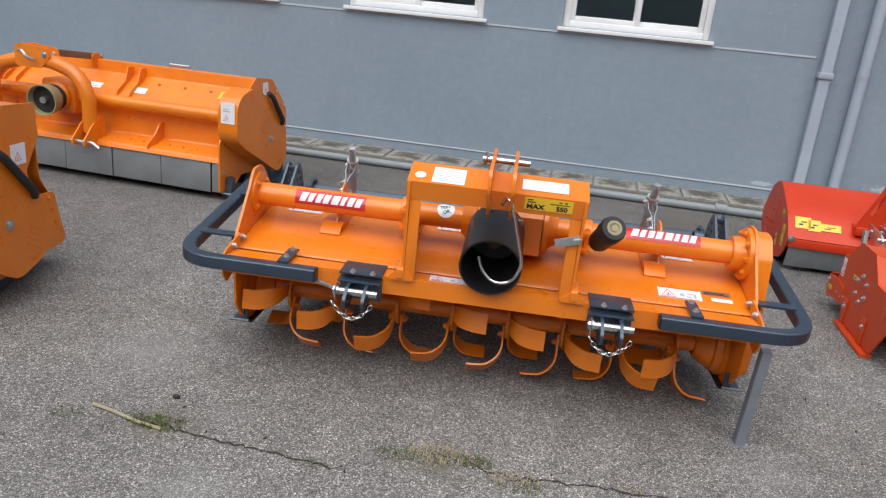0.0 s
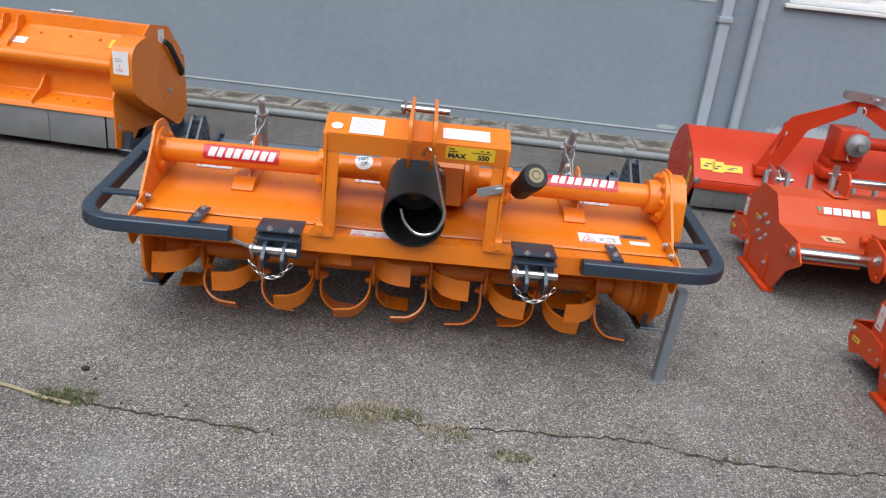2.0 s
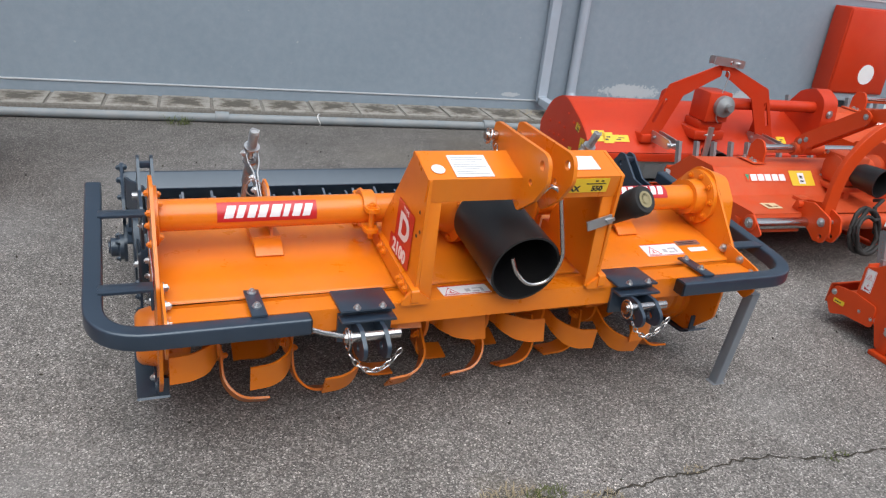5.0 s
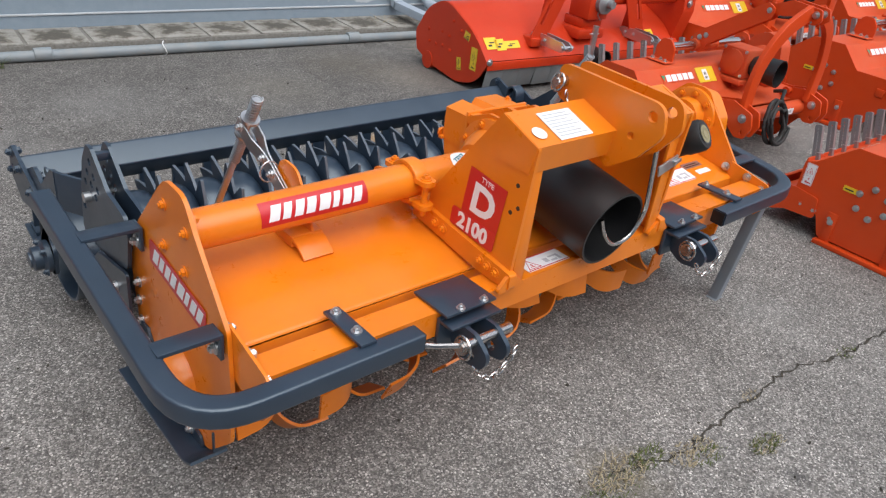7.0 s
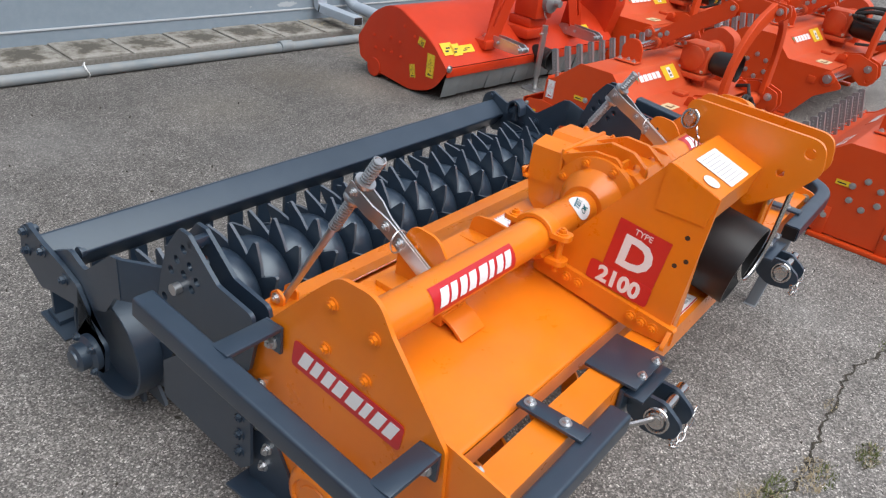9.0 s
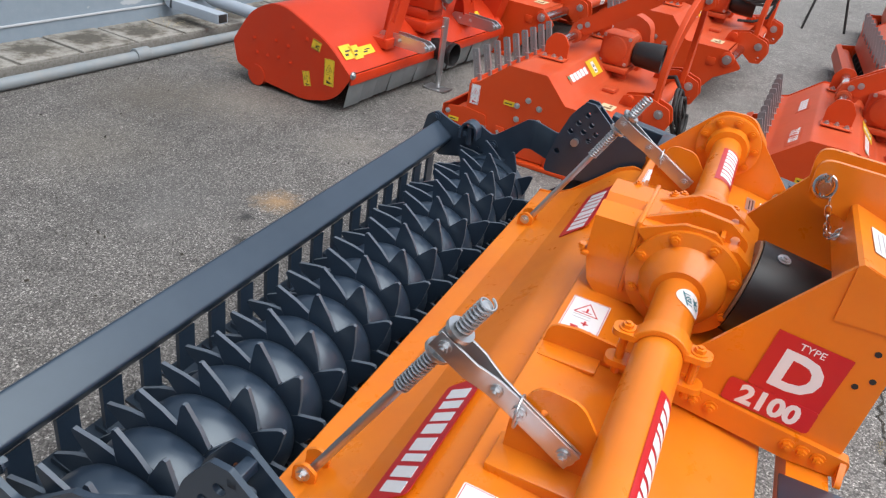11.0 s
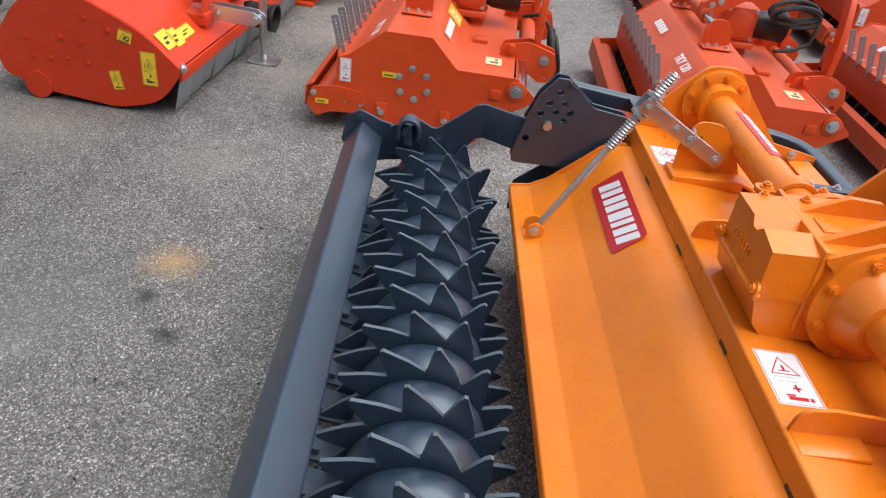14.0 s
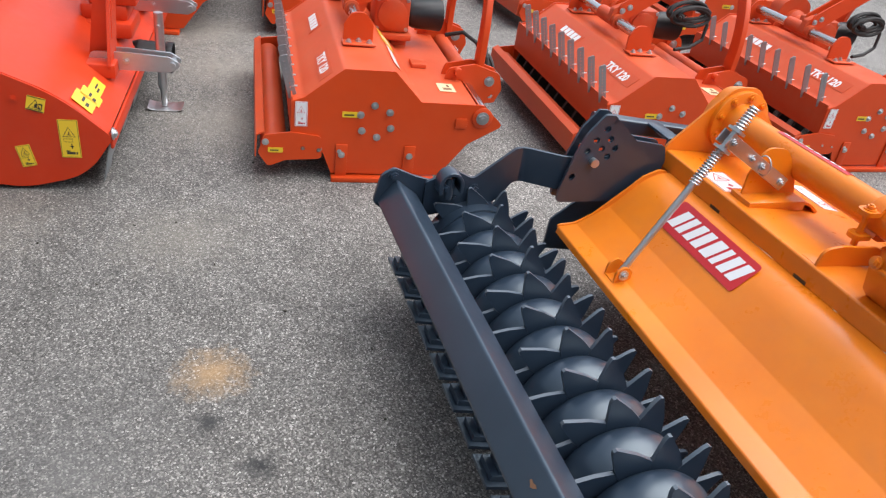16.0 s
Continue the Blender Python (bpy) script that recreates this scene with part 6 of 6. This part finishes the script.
    part("top_pin", rods(((HX - 0.07, -0.945, 0.885), (HX + 0.07, -0.945, 0.885), 0.012), seg=14), ZINC, e)
    if low_hose:
        coil((0.60, -0.955, 0.295), 0.085, 5, -0.25, [(0.66, -0.93, 0.43), (0.76, -0.88, 0.45), (0.80, -0.80, 0.42)], e)
    else:
        rnd = random.Random(5)
        pts = []
        for i in range(16 * 6):
            a, k = 2 * math.pi * i / 16, i / 16
            pts.append((0.74 + 0.030 * math.sin(k * 2.1) + 0.03 * math.cos(a), -0.775 - (0.125 + 0.02 * math.sin(k * 3.1)) * math.cos(a), 0.600 + 0.012 * math.sin(k * 4.7) + (0.045 + 0.012 * math.cos(k * 2.7)) * math.sin(a)))
        pts += [(0.74, -0.90, 0.55), (0.72, -0.88, 0.47), (0.70, -0.80, 0.43), (0.68, -0.70, 0.42)]
        part("hose", sweep(bmesh.new(), pts, ring_section(0.010, 8), up=(1, 0.1, 0.2)), RUBBER, e, "coiled black hydraulic hose")
        part("hose_nipple", rods(((0.70, -0.70, 0.60), (0.62, -0.64, 0.605), 0.009), ((0.68, -0.69, 0.60), (0.64, -0.66, 0.603), 0.013), seg=10), RUBBER, e)
    # marks on the hood: plain white blocks for the brand, the model in letters
    up, dn = (0, -0.778, 0.627), (0, 0.692, 0.722)
    mk = part("brand_mark", sheet(0.26, 0.07, 0.002), DUSTY, e)
    mk.matrix_basis = frame_of((0.97, -0.113, 0.4066), (-1, 0, 0), up)
    for k in range(5):
        bars(mk, [(0.02 + 0.045 * k, 0.014, 0.036, 0.042)], STICK_WHITE, "mark")
    mk = part("model_mark", sheet(0.30, 0.07, 0.002), DUSTY, e)
    mk.matrix_basis = frame_of((0.367, -0.113, 0.4066), (-1, 0, 0), up)
    lettering(mk, "TKY 120", 0.060, 0.02, 0.012, STICK_WHITE, bold=0.0022)
    mk = part("brand_mark", sheet(0.30, 0.055, 0.002), DUSTY, e)
    mk.matrix_basis = frame_of((0.205, -0.4745, 0.4155), (1, 0, 0), dn)
    for k in range(5):
        bars(mk, [(0.035 + 0.050 * k, 0.006, 0.041, 0.040)], STICK_WHITE, "mark")
    part("mark", slab(bmesh.new(), [(0.0, 0.045), (0.028, 0.045), (0.014, 0.010)], 0.0014, 0.002, "z"), STICK_GREEN, mk)
    s = sticker(e, (0.520, -0.492, 0.3965), (1, 0, 0), dn, 0.165, 0.095, STICK_YELLOW, "warning_sticker")
    bars(s, [(0.055, 0.012, 0.045, 0.068)], STICK_WHITE)
    bars(s, [(0.064, 0.022, 0.026, 0.012), (0.066, 0.045, 0.022, 0.018)], INK)
    s = sticker(e, (0.17, -0.72, 0.3495), (1, 0, 0), (0, 1, 0.03), 0.10, 0.075, STICK_CREAM, "warning_sticker")
    bars(s, [(0.02, 0.015, 0.025, 0.04), (0.055, 0.02, 0.03, 0.012)], RUST)
    return e


ROWS_AT = [(1.83, 2.85, -1.5, 1.0, 1.0), (1.85, 1.58, -0.5, 1.0, 1.0),
           (3.78, 5.45, -4, 1.25, 1.12), (3.80, 4.10, -3, 1.25, 1.12), (4.22, 2.22, 3, 1.4, 1.12), (4.0, 1.02, -4, 1.3, 1.12),
           (6.1, 5.2, -4, 1.2, 1.1), (6.9, 2.05, -2, 1.2, 1.1), (6.3, 0.8, -4, 1.2, 1.1)]
cultivator(True, "red soil cultivator with perforated steel tabs and a hanging hose coil").matrix_world = pose(1.79, 4.28, 0, 0, 0, -3)
first = cultivator(False, "dusty red soil cultivator with perforated steel depth tabs")
for i, (x, y, r, kw, kz) in enumerate(ROWS_AT):
    m = pose(x, y, 0, 0, 0, r) @ Matrix.Diagonal((kw, kz, kz, 1))
    if i == 0:
        first.matrix_world = m
    else:
        copy_thing(first, m)


# ---- orange flail mowers: origin at the front foot of the drive-side plate ----
def orange_mower(m, label, older=False, W=2.1):
    e = empty("orange_mower", m, label, "mower")
    prof = rounded([(0.0, 0.06), (0.0, 0.42), (0.20, 0.60), (0.52, 0.83), (0.78, 0.80), (1.02, 0.56), (1.04, 0.20), (0.90, 0.10), (0.30, 0.14), (0.20, 0.06)], [0.02, 0.06, 0.12, 0.04, 0.06, 0.1, 0.06, 0.05, 0.06, 0.03])
    if older:
        prof = rounded([(0.0, 0.10), (0.0, 0.42), (0.2, 0.62), (0.42, 0.90), (0.89, 0.875), (0.90, 0.714), (0.80, 0.56), (0.82, 0.425), (0.98, 0.415), (1.0, 0.33), (1.045, 0.16), (1.02, 0.125), (0.89, 0.12), (0.70, 0.085), (0.2, 0.08)], [0.02, 0.06, 0.1, 0.01, 0.01, 0.02, 0.04, 0.03, 0.02, 0.03, 0.02, 0.02, 0.03, 0.03, 0.03])
    for x0, x1 in ((-W, -W + 0.01), (-0.01, 0)):
        sp = part("side_plate", plate(prof, x0, x1), ORANGE, e)
        if x1 == 0 and older:
            for v, z in ((0.94, 0.39), (0.955, 0.33), (0.975, 0.26)):
                bolt(sp, (0, v, z), (1, 0, 0), ORANGE, 0.009, 0.008)
        elif x1 == 0:
            for v, z in ((0.85, 0.70), (0.97, 0.58), (1.0, 0.40), (1.0, 0.28), (0.94, 0.20), (0.05, 0.20)):
                bolt(sp, (0, v, z), (1, 0, 0), ZINC, 0.010, 0.009)
    hood = bent([(0, 0.0, 0.275), (0, 0.015, 0.31), (0, 0.19, 0.345), (0, 0.215, 0.54), (0, 0.50, 0.735), (0, 0.51, 0.825), (0, 0.76, 0.80), (0, 1.0, 0.55), (0, 1.03, 0.22)], [0.008, 0.02, 0.03, 0.01, 0.006, 0.05, 0.08], 4)
    if older:
        hood = bent([(0, 0.0, 0.275), (0, 0.19, 0.345), (0, 0.215, 0.54), (0, 0.42, 0.735), (0, 0.43, 0.890), (0, 0.88, 0.866), (0, 0.89, 0.71), (0, 0.90, 0.50), (0, 0.96, 0.41), (0, 1.03, 0.18)], 0.02, 3)
    part("hood", sweep(bmesh.new(), hood, [(-W + 0.012, -0.004), (-0.012, -0.004), (-0.012, 0.0), (-W + 0.012, 0.0)], up=(0, 0, 1)), ORANGE, e)
    part("drive_tube", rods(((-W + 0.05, 0.14, 0.585), (-0.02, 0.14, 0.585), 0.046), seg=24), ORANGE, e)
    cs = part("belt_case", plate(rounded([(-0.02, 0.46), (-0.02, 0.74), (0.20, 0.80), (0.42, 0.72), (0.72, 0.44), (0.74, 0.22), (0.60, 0.12), (0.10, 0.38)] if not older else [(-0.02, 0.46), (-0.02, 0.70), (0.30, 0.80), (0.50, 0.70), (0.70, 0.44), (0.72, 0.20), (0.50, 0.13), (0.10, 0.36)], [0.14, 0.16, 0.16, 0.12, 0.1, 0.1, 0.1, 0.14], 8), 0.0, 0.15, w=0.012), ORANGE, e)
    part("hand_grip", sweep(bmesh.new(), bent([(0.155, 0.41, 0.745), (0.175, 0.44, 0.72), (0.175, 0.615, 0.525), (0.155, 0.64, 0.495)], 0.02), ring_section(0.019, 12)), RUBBER, cs)
    bolt(cs, (0.15, 0.47, 0.40), (1, 0, 0), ZINC, 0.018, 0.012)
    lv = None
    for c0, c1 in ((0.30, 0.50), (0.54, 0.24)):
        for k in range(6):
            mm = pose(0.150, c0 + 0.012 * k, c1 + 0.024 * k, -28, 0, 0)
            if lv is None:
                lv = part("louvre", plate(rounded([(0, 0), (0.10, 0), (0.10, 0.010), (0, 0.010)], 0.004), 0.0, 0.0025, w=0.001), ORANGE, cs)
                lv.matrix_basis = mm
            else:
                share(lv, cs, mm)
    fl = None
    for i in range(5):
        x = -0.075 - (i + 1) * 0.405
        if fl is None:
            fl = part("flap", boxes(((0, 0.012, 0.055), (0.398, 0.018, 0.295)), w=0.002), FLAP, e)
            fl.matrix_basis = pose(x, 0, 0)
        else:
            share(fl, e, pose(x, 0.004 * (i % 2), 0))
    part("end_flap", boxes(((-0.070, 0.012, 0.06), (-0.014, 0.018, 0.295)), w=0.002), FLAP, e)
    se = 0.72 if older else 0.95
    if not older:
        sk = part("skid", plate(rounded([(0.06, 0.012), (0.075, 0.165), (0.150, 0.160), (0.165, 0.100), (0.31, 0.075), (0.37, 0.125), (0.43, 0.135), (0.47, 0.115), (0.58, 0.120), (0.66, 0.150), (se - 0.08, 0.155), (se, 0.130), (se + 0.02, 0.012)], [0.01, 0.01, 0.01, 0.02, 0.02, 0.02, 0.02, 0.02, 0.02, 0.02, 0.02, 0.02, 0.01]), 0.003, 0.013), SLATE, e)
        part("sole", sweep(bmesh.new(), bent([(0.045, 0.02, 0.060), (0.045, 0.09, 0.008), (0.045, se - 0.08, 0.008), (0.045, se + 0.05, 0.035)], 0.06), section(0.10, 0.012, 0.002)), SLATE, sk)
        part("front_post", plate([(0.04, 0.03), (0.075, 0.165), (0.11, 0.165), (0.10, 0.02)], 0.013, 0.06), SLATE, sk)
        part("gusset", plate([(0.40, 0.013), (0.395, 0.11), (0.405, 0.11), (0.41, 0.013)], 0.013, 0.05), SLATE, sk)
        for v in (0.52, 0.58, 0.66, 0.76):
            bolt(sk, (0.013, v, 0.085), (1, 0, 0), ZINC, 0.009, 0.008)
    part("roller", rods(((-W + 0.03, se - 0.12, 0.085), (-0.03, se - 0.12, 0.085), 0.075), seg=24), SLATE, e)
    for u in (-0.93, -1.95):
        for d in (0.0, -0.11):
            rb = part("rib", plate(rounded([(0.27, 0.57), (0.30, 0.64), (0.40, 0.70), (0.44, 0.80), (0.51, 0.80), (0.50, 0.72), (0.30, 0.585)], 0.02), u + d - 0.005, u + d + 0.005), ORANGE, e)
            bolt(rb, (u + d, 0.36, 0.655), (1, 0, 0), ORANGE, 0.009, 0.008)
    for u in (-0.58, -1.85):
        part("rib", plate(rounded([(0.0, 0.30), (0.0, 0.335), (0.09, 0.39), (0.16, 0.47), (0.205, 0.47), (0.20, 0.34)], 0.02), u - 0.006, u + 0.006), ORANGE, e)
    for k in range(7):
        for v, z, ax in ((0.44, 0.70, (0, -0.56, 0.83)), (0.10, 0.328, (0, -0.2, 1)), (0.206, 0.47, (0, -1, 0.12))):
            if k % 2 or v < 0.4:
                bolt(e, (-0.22 - k * 0.11 - (0.02 if v < 0.2 else 0), v, z), ax, ORANGE, 0.008, 0.006)
    part("top_seam", boxes(((-W + 0.02, 0.506, 0.735), (-0.02, 0.514, 0.750)), w=0.002), ORANGE, e)
    # curved hitch arch, pins and drive guard
    arch = bent([(-1.06, 0.02, 0.36), (-1.05, 0.0, 0.64), (-1.14, 0.0, 0.775), (-1.36, 0.02, 0.835), (-1.58, 0.02, 0.835), (-1.80, 0.0, 0.775), (-1.89, 0.0, 0.64), (-1.88, 0.02, 0.36)], [0.14, 0.12, 0.1, 0.1, 0.12, 0.14], 7)
    part("hitch_arch", sweep(bmesh.new(), arch, ring_section(0.052, 16), up=(0, -1, 0)), ORANGE, e)
    for u in (-1.06, -1.88):
        for d in (-0.055, 0.045):
            part("link_lug", plate(rounded([(-0.13, 0.28), (-0.12, 0.33), (-0.03, 0.42), (0.06, 0.48), (0.10, 0.46), (0.10, 0.32), (0.0, 0.27)], 0.02), u + d, u + d + 0.012), ORANGE, e)
        part("lug_pin", sweep(bmesh.new(), bent([(u - 0.08, -0.09, 0.305), (u + 0.10, -0.09, 0.305), (u + 0.15, -0.09, 0.27)], 0.02), ring_section(0.014, 12)), ZINC, e)
    for d in (-0.05, 0.04):
        tl = part("top_lug", plate(rounded([(-1.62, 0.78), (-1.62, 0.92), (-1.57, 0.945), (-1.34, 0.925), (-1.32, 0.87), (-1.40, 0.78)], 0.03), 0.02 + d - 0.006, 0.02 + d + 0.006, "y"), ORANGE, e)
        bolt(tl, (-1.37, 0.02 + d - 0.006, 0.88), (0, -1, 0), ZINC, 0.016, 0.012)
    part("top_pin", sweep(bmesh.new(), bent([(-1.54, -0.08, 0.895), (-1.50, -0.10, 0.90), (-1.46, -0.10, 0.86), (-1.44, -0.06, 0.84)], 0.02), ring_section(0.012, 10)), ZINC, e)
    part("top_stay", sweep(bmesh.new(), [(-1.46, 0.06, 0.89), (-1.38, 0.50, 0.84)], section(0.012, 0.05, 0.002)), RUST, e)
    part("stay_lug", plate(rounded([(0.46, 0.76), (0.46, 0.86), (0.52, 0.87), (0.60, 0.81)], 0.02), -1.38, -1.365), ORANGE, e)
    part("gearbox", boxes(((-1.50, 0.06, 0.46), (-1.22, 0.26, 0.70)), w=0.02), ORANGE, e)
    part("gear_neck", lathe(bmesh.new(), [(0, 0.10), (0.05, 0.10), (0.06, 0.075), (0.10, 0.07)], (-1.34, 0.08, 0.585), (0, -1, 0), 24), ORANGE, e)
    part("drive_guard", lathe(bmesh.new(), [(0, 0.075), (0.06, 0.105), (0.15, 0.112), (0.15, 0.104), (0.05, 0.09)], (-1.34, 0.0, 0.58), (0.12, -1, -0.05), 30), BRASS, e, "olive plastic drive guard")
    # black plug stands in for the shaded inside of the guard
    part("dark_inside", rods(((-1.34, 0.0, 0.58), (-1.328, -0.10, 0.575), 0.095), seg=24), RUBBER, e)
    part("stub_shaft", rods(((-1.34, 0.03, 0.58), (-1.323, -0.135, 0.574), 0.024), seg=14), ZINC, e)
    for u in (-0.67, -1.44):
        part("top_handle", rods(((u - 0.085, 0.56, 0.843), (u + 0.085, 0.56, 0.843), 0.011), seg=12), ZINC, e)
    s = sticker(e, (0.025, -0.0215, 0.570), (1, 0, 0), (0, 0, 1), 0.105, 0.145, STICK_WHITE)
    triangle_sign(s, 0.018, 0.02, 0.05, STICK_RED)
    bars(s, [(0.018, 0.08, 0.05, 0.008), (0.018, 0.095, 0.04, 0.006)], GREY_INK)
    q = (0, 0.825, 0.565)
    sticker(e, (-0.245, 0.385, 0.6595), (1, 0, 0), q, 0.095, 0.080, STICK_YELLOW)
    for u in (-0.95, -1.34):
        s = sticker(e, (u, 0.34, 0.6285), (1, 0, 0), q, 0.12, 0.06, STICK_WHITE)
        bars(s, [(0.015, 0.015, 0.08, 0.006), (0.015, 0.032, 0.06, 0.006)], GREY_INK)
    s = sticker(e, (0.001, 0.70 if older else 0.62, 0.60 if older else 0.685), (0, 1, 0), (0, 0, 1), 0.10 if older else 0.085, 0.10, STICK_WHITE)
    triangle_sign(s, 0.02, 0.02, 0.05, STICK_RED)
    return e


orange_mower(pose(-2.20, 4.86, 0, 0, 0, -6.5), "orange flail mower with grey steel flaps, parked by the wall")
orange_mower(pose(-2.43, 2.38, 0, 0, 0, -1), "orange flail mower showing its louvred belt case and black grip", True)


# ---- cracks, weeds and litter on the asphalt ----
def crack(points, seed):
    rnd = random.Random(seed)
    bm = bmesh.new()
    pts = []
    for (x0, y0), (x1, y1) in zip(points, points[1:]):
        k = max(2, int(math.hypot(x1 - x0, y1 - y0) / 0.022))
        for i in range(k):
            f = i / k
            pts.append((x0 + (x1 - x0) * f + rnd.uniform(-0.005, 0.005), y0 + (y1 - y0) * f + rnd.uniform(-0.012, 0.012)))
    rows = []
    for i, (x, y) in enumerate(pts):
        w = rnd.uniform(0.0012, 0.0055) * min(1, 0.3 + i / 6, 0.3 + (len(pts) - i) / 6)
        rows.append((bm.verts.new((x, y - w, 0.0035)), bm.verts.new((x, y + w, 0.0035))))
    for a, b in zip(rows, rows[1:]):
        bm.faces.new((a[0], b[0], b[1], a[1]))
    return tagged(part("crack", bm, SOIL), "dark soil-filled crack in the grey asphalt", "crack", kind="structure")


crack([(-1.335, 2.16), (-1.095, 2.128), (-0.814, 2.095), (-0.482, 2.062)], 1)
crack([(-0.25, 2.25), (-0.142, 2.228), (0.04, 2.175), (0.216, 2.19), (0.395, 2.20), (0.554, 2.205), (0.655, 2.215), (0.76, 2.21), (0.92, 2.155), (1.236, 2.13), (1.5, 2.14), (2.2, 2.2)], 2)
crack([(0.42, 2.20), (0.41, 2.29), (0.385, 2.34)], 3)
crack([(0.66, 2.215), (0.66, 2.10), (0.68, 1.95), (0.66, 1.7)], 4)


def tuft(x, y, n, r, h, seed):
    rnd = random.Random(seed)
    bm = bmesh.new()
    for i in range(n):
        a, d = rnd.uniform(0, 2 * math.pi), r * math.sqrt(rnd.random())
        bx, by = d * math.cos(a) * 1.5, d * math.sin(a) * 0.7
        lean = rnd.uniform(0, 2 * math.pi)
        L, w = h * rnd.uniform(0.4, 1.0), rnd.uniform(0.0012, 0.0022)
        s = rnd.uniform(0.5, 1.3)
        t = lean + math.pi / 2
        p = [Vector((bx, by, 0)), Vector((bx + math.cos(lean) * L * 0.4 * s, by + math.sin(lean) * L * 0.4 * s, L * 0.6)), Vector((bx + math.cos(lean) * L * s, by + math.sin(lean) * L * s, L * 0.75))]
        o = Vector((math.cos(t), math.sin(t), 0))
        q = [bm.verts.new(p[0] - o * w), bm.verts.new(p[0] + o * w), bm.verts.new(p[1] + o * w * 0.8), bm.verts.new(p[1] - o * w * 0.8), bm.verts.new(p[2])]
        bm.faces.new(q[:4])
        bm.faces.new((q[3], q[2], q[4]))
    t = part("grass_tuft", bm, GRASS if seed % 3 else STRAW)
    t.location = (x, y, 0.001)
    return tagged(t, "small tuft of yellow-green grass in the asphalt", "grass", "weeds in the yard", "stuff")


for k, (x, y, n, r, h) in enumerate([(-1.20, 2.15, 150, 0.07, 0.030), (-1.26, 2.16, 110, 0.06, 0.024), (-0.20, 2.235, 200, 0.075, 0.026), (-0.08, 2.225, 110, 0.05, 0.022), (-0.36, 2.20, 90, 0.05, 0.016), (0.06, 2.165, 160, 0.065, 0.018), (0.10, 2.13, 80, 0.05, 0.014), (0.285, 2.06, 120, 0.045, 0.020), (0.30, 2.05, 90, 0.05, 0.012), (-0.62, 2.075, 50, 0.04, 0.012), (1.02, 2.145, 50, 0.04, 0.015), (0.46, 2.21, 40, 0.03, 0.012), (-2.5, 6.52, 60, 0.05, 0.10), (-0.9, 6.42, 60, 0.06, 0.10), (2.05, 6.62, 60, 0.05, 0.16), (-1.55, 2.13, 60, 0.05, 0.016), (-0.26, 2.20, 90, 0.07, 0.012)]):
    tuft(x, y, n, r, h, k + 1)
tagged(part("stick", sweep(bmesh.new(), bent([(-1.489, 2.196, 0.008), (-1.40, 2.172, 0.010), (-1.30, 2.138, 0.008), (-1.183, 2.117, 0.006)], 0.03), ring_section(0.0065, 7)), STRAW), "dry pale plant stalk lying on the asphalt", "stick")


def grit():
    """Loose crumbs and leaf bits strewn over the yard."""
    rnd = random.Random(9)
    bm = bmesh.new()
    for i in range(420):
        x, y = rnd.uniform(-2.2, 2.2), rnd.uniform(0.6, 6.3)
        s = rnd.choice((0.003, 0.004, 0.005, 0.007))
        m = pose(x, y, s * 0.4, rnd.uniform(0, 360), rnd.uniform(0, 360), rnd.uniform(0, 360)) @ Matrix.Diagonal((s * rnd.uniform(1, 2.6), s, s * rnd.uniform(0.4, 0.9), 1))
        bmesh.ops.create_icosphere(bm, subdivisions=1, radius=0.7, matrix=m)
    return tagged(part("grit", bm, SOIL, smooth=10), "dark loose grit and leaf crumbs on the asphalt", "grit", kind="stuff")


grit()
clod = bmesh.new()
bmesh.ops.create_icosphere(clod, subdivisions=2, radius=0.013, matrix=Matrix.Translation((-1.235, 2.33, 0.007)) @ Matrix.Diagonal((1.2, 0.9, 0.7, 1)))
tagged(part("clod", clod, SOIL), "small black clod of earth on the asphalt", "clod")


# ---- added unseen walls closing the yard behind, to block low sky light ----
for name, lo, hi in (("unseen_wall_south", (-16, -11.3, 0), (20, -11, 6.5)), ("unseen_wall_west", (-15.3, -11, 0), (-15, 7.5, 6.5))):
    tagged(part(name, boxes((lo, hi)), PLASTER), "plain grey-blue plaster wall, unseen, added to block low sky light", "wall", kind="structure")


# ---- camera tripod standing far off in the yard ----
tri = empty("tripod", pose(8.15, 2.62, 0), "black folding tripod standing on the asphalt", "tripod")
for k in range(3):
    a = 2 * math.pi * k / 3 + 0.5
    part("leg", rods(((0.30 * math.cos(a), 0.30 * math.sin(a), 0.0), (0.03 * math.cos(a), 0.03 * math.sin(a), 1.15), 0.014), seg=10), RUBBER, tri)
part("head", lathe(bmesh.new(), [(1.10, 0.05), (1.20, 0.05), (1.25, 0.03)], (0, 0, 0), (0, 0, 1), 14), RUBBER, tri)
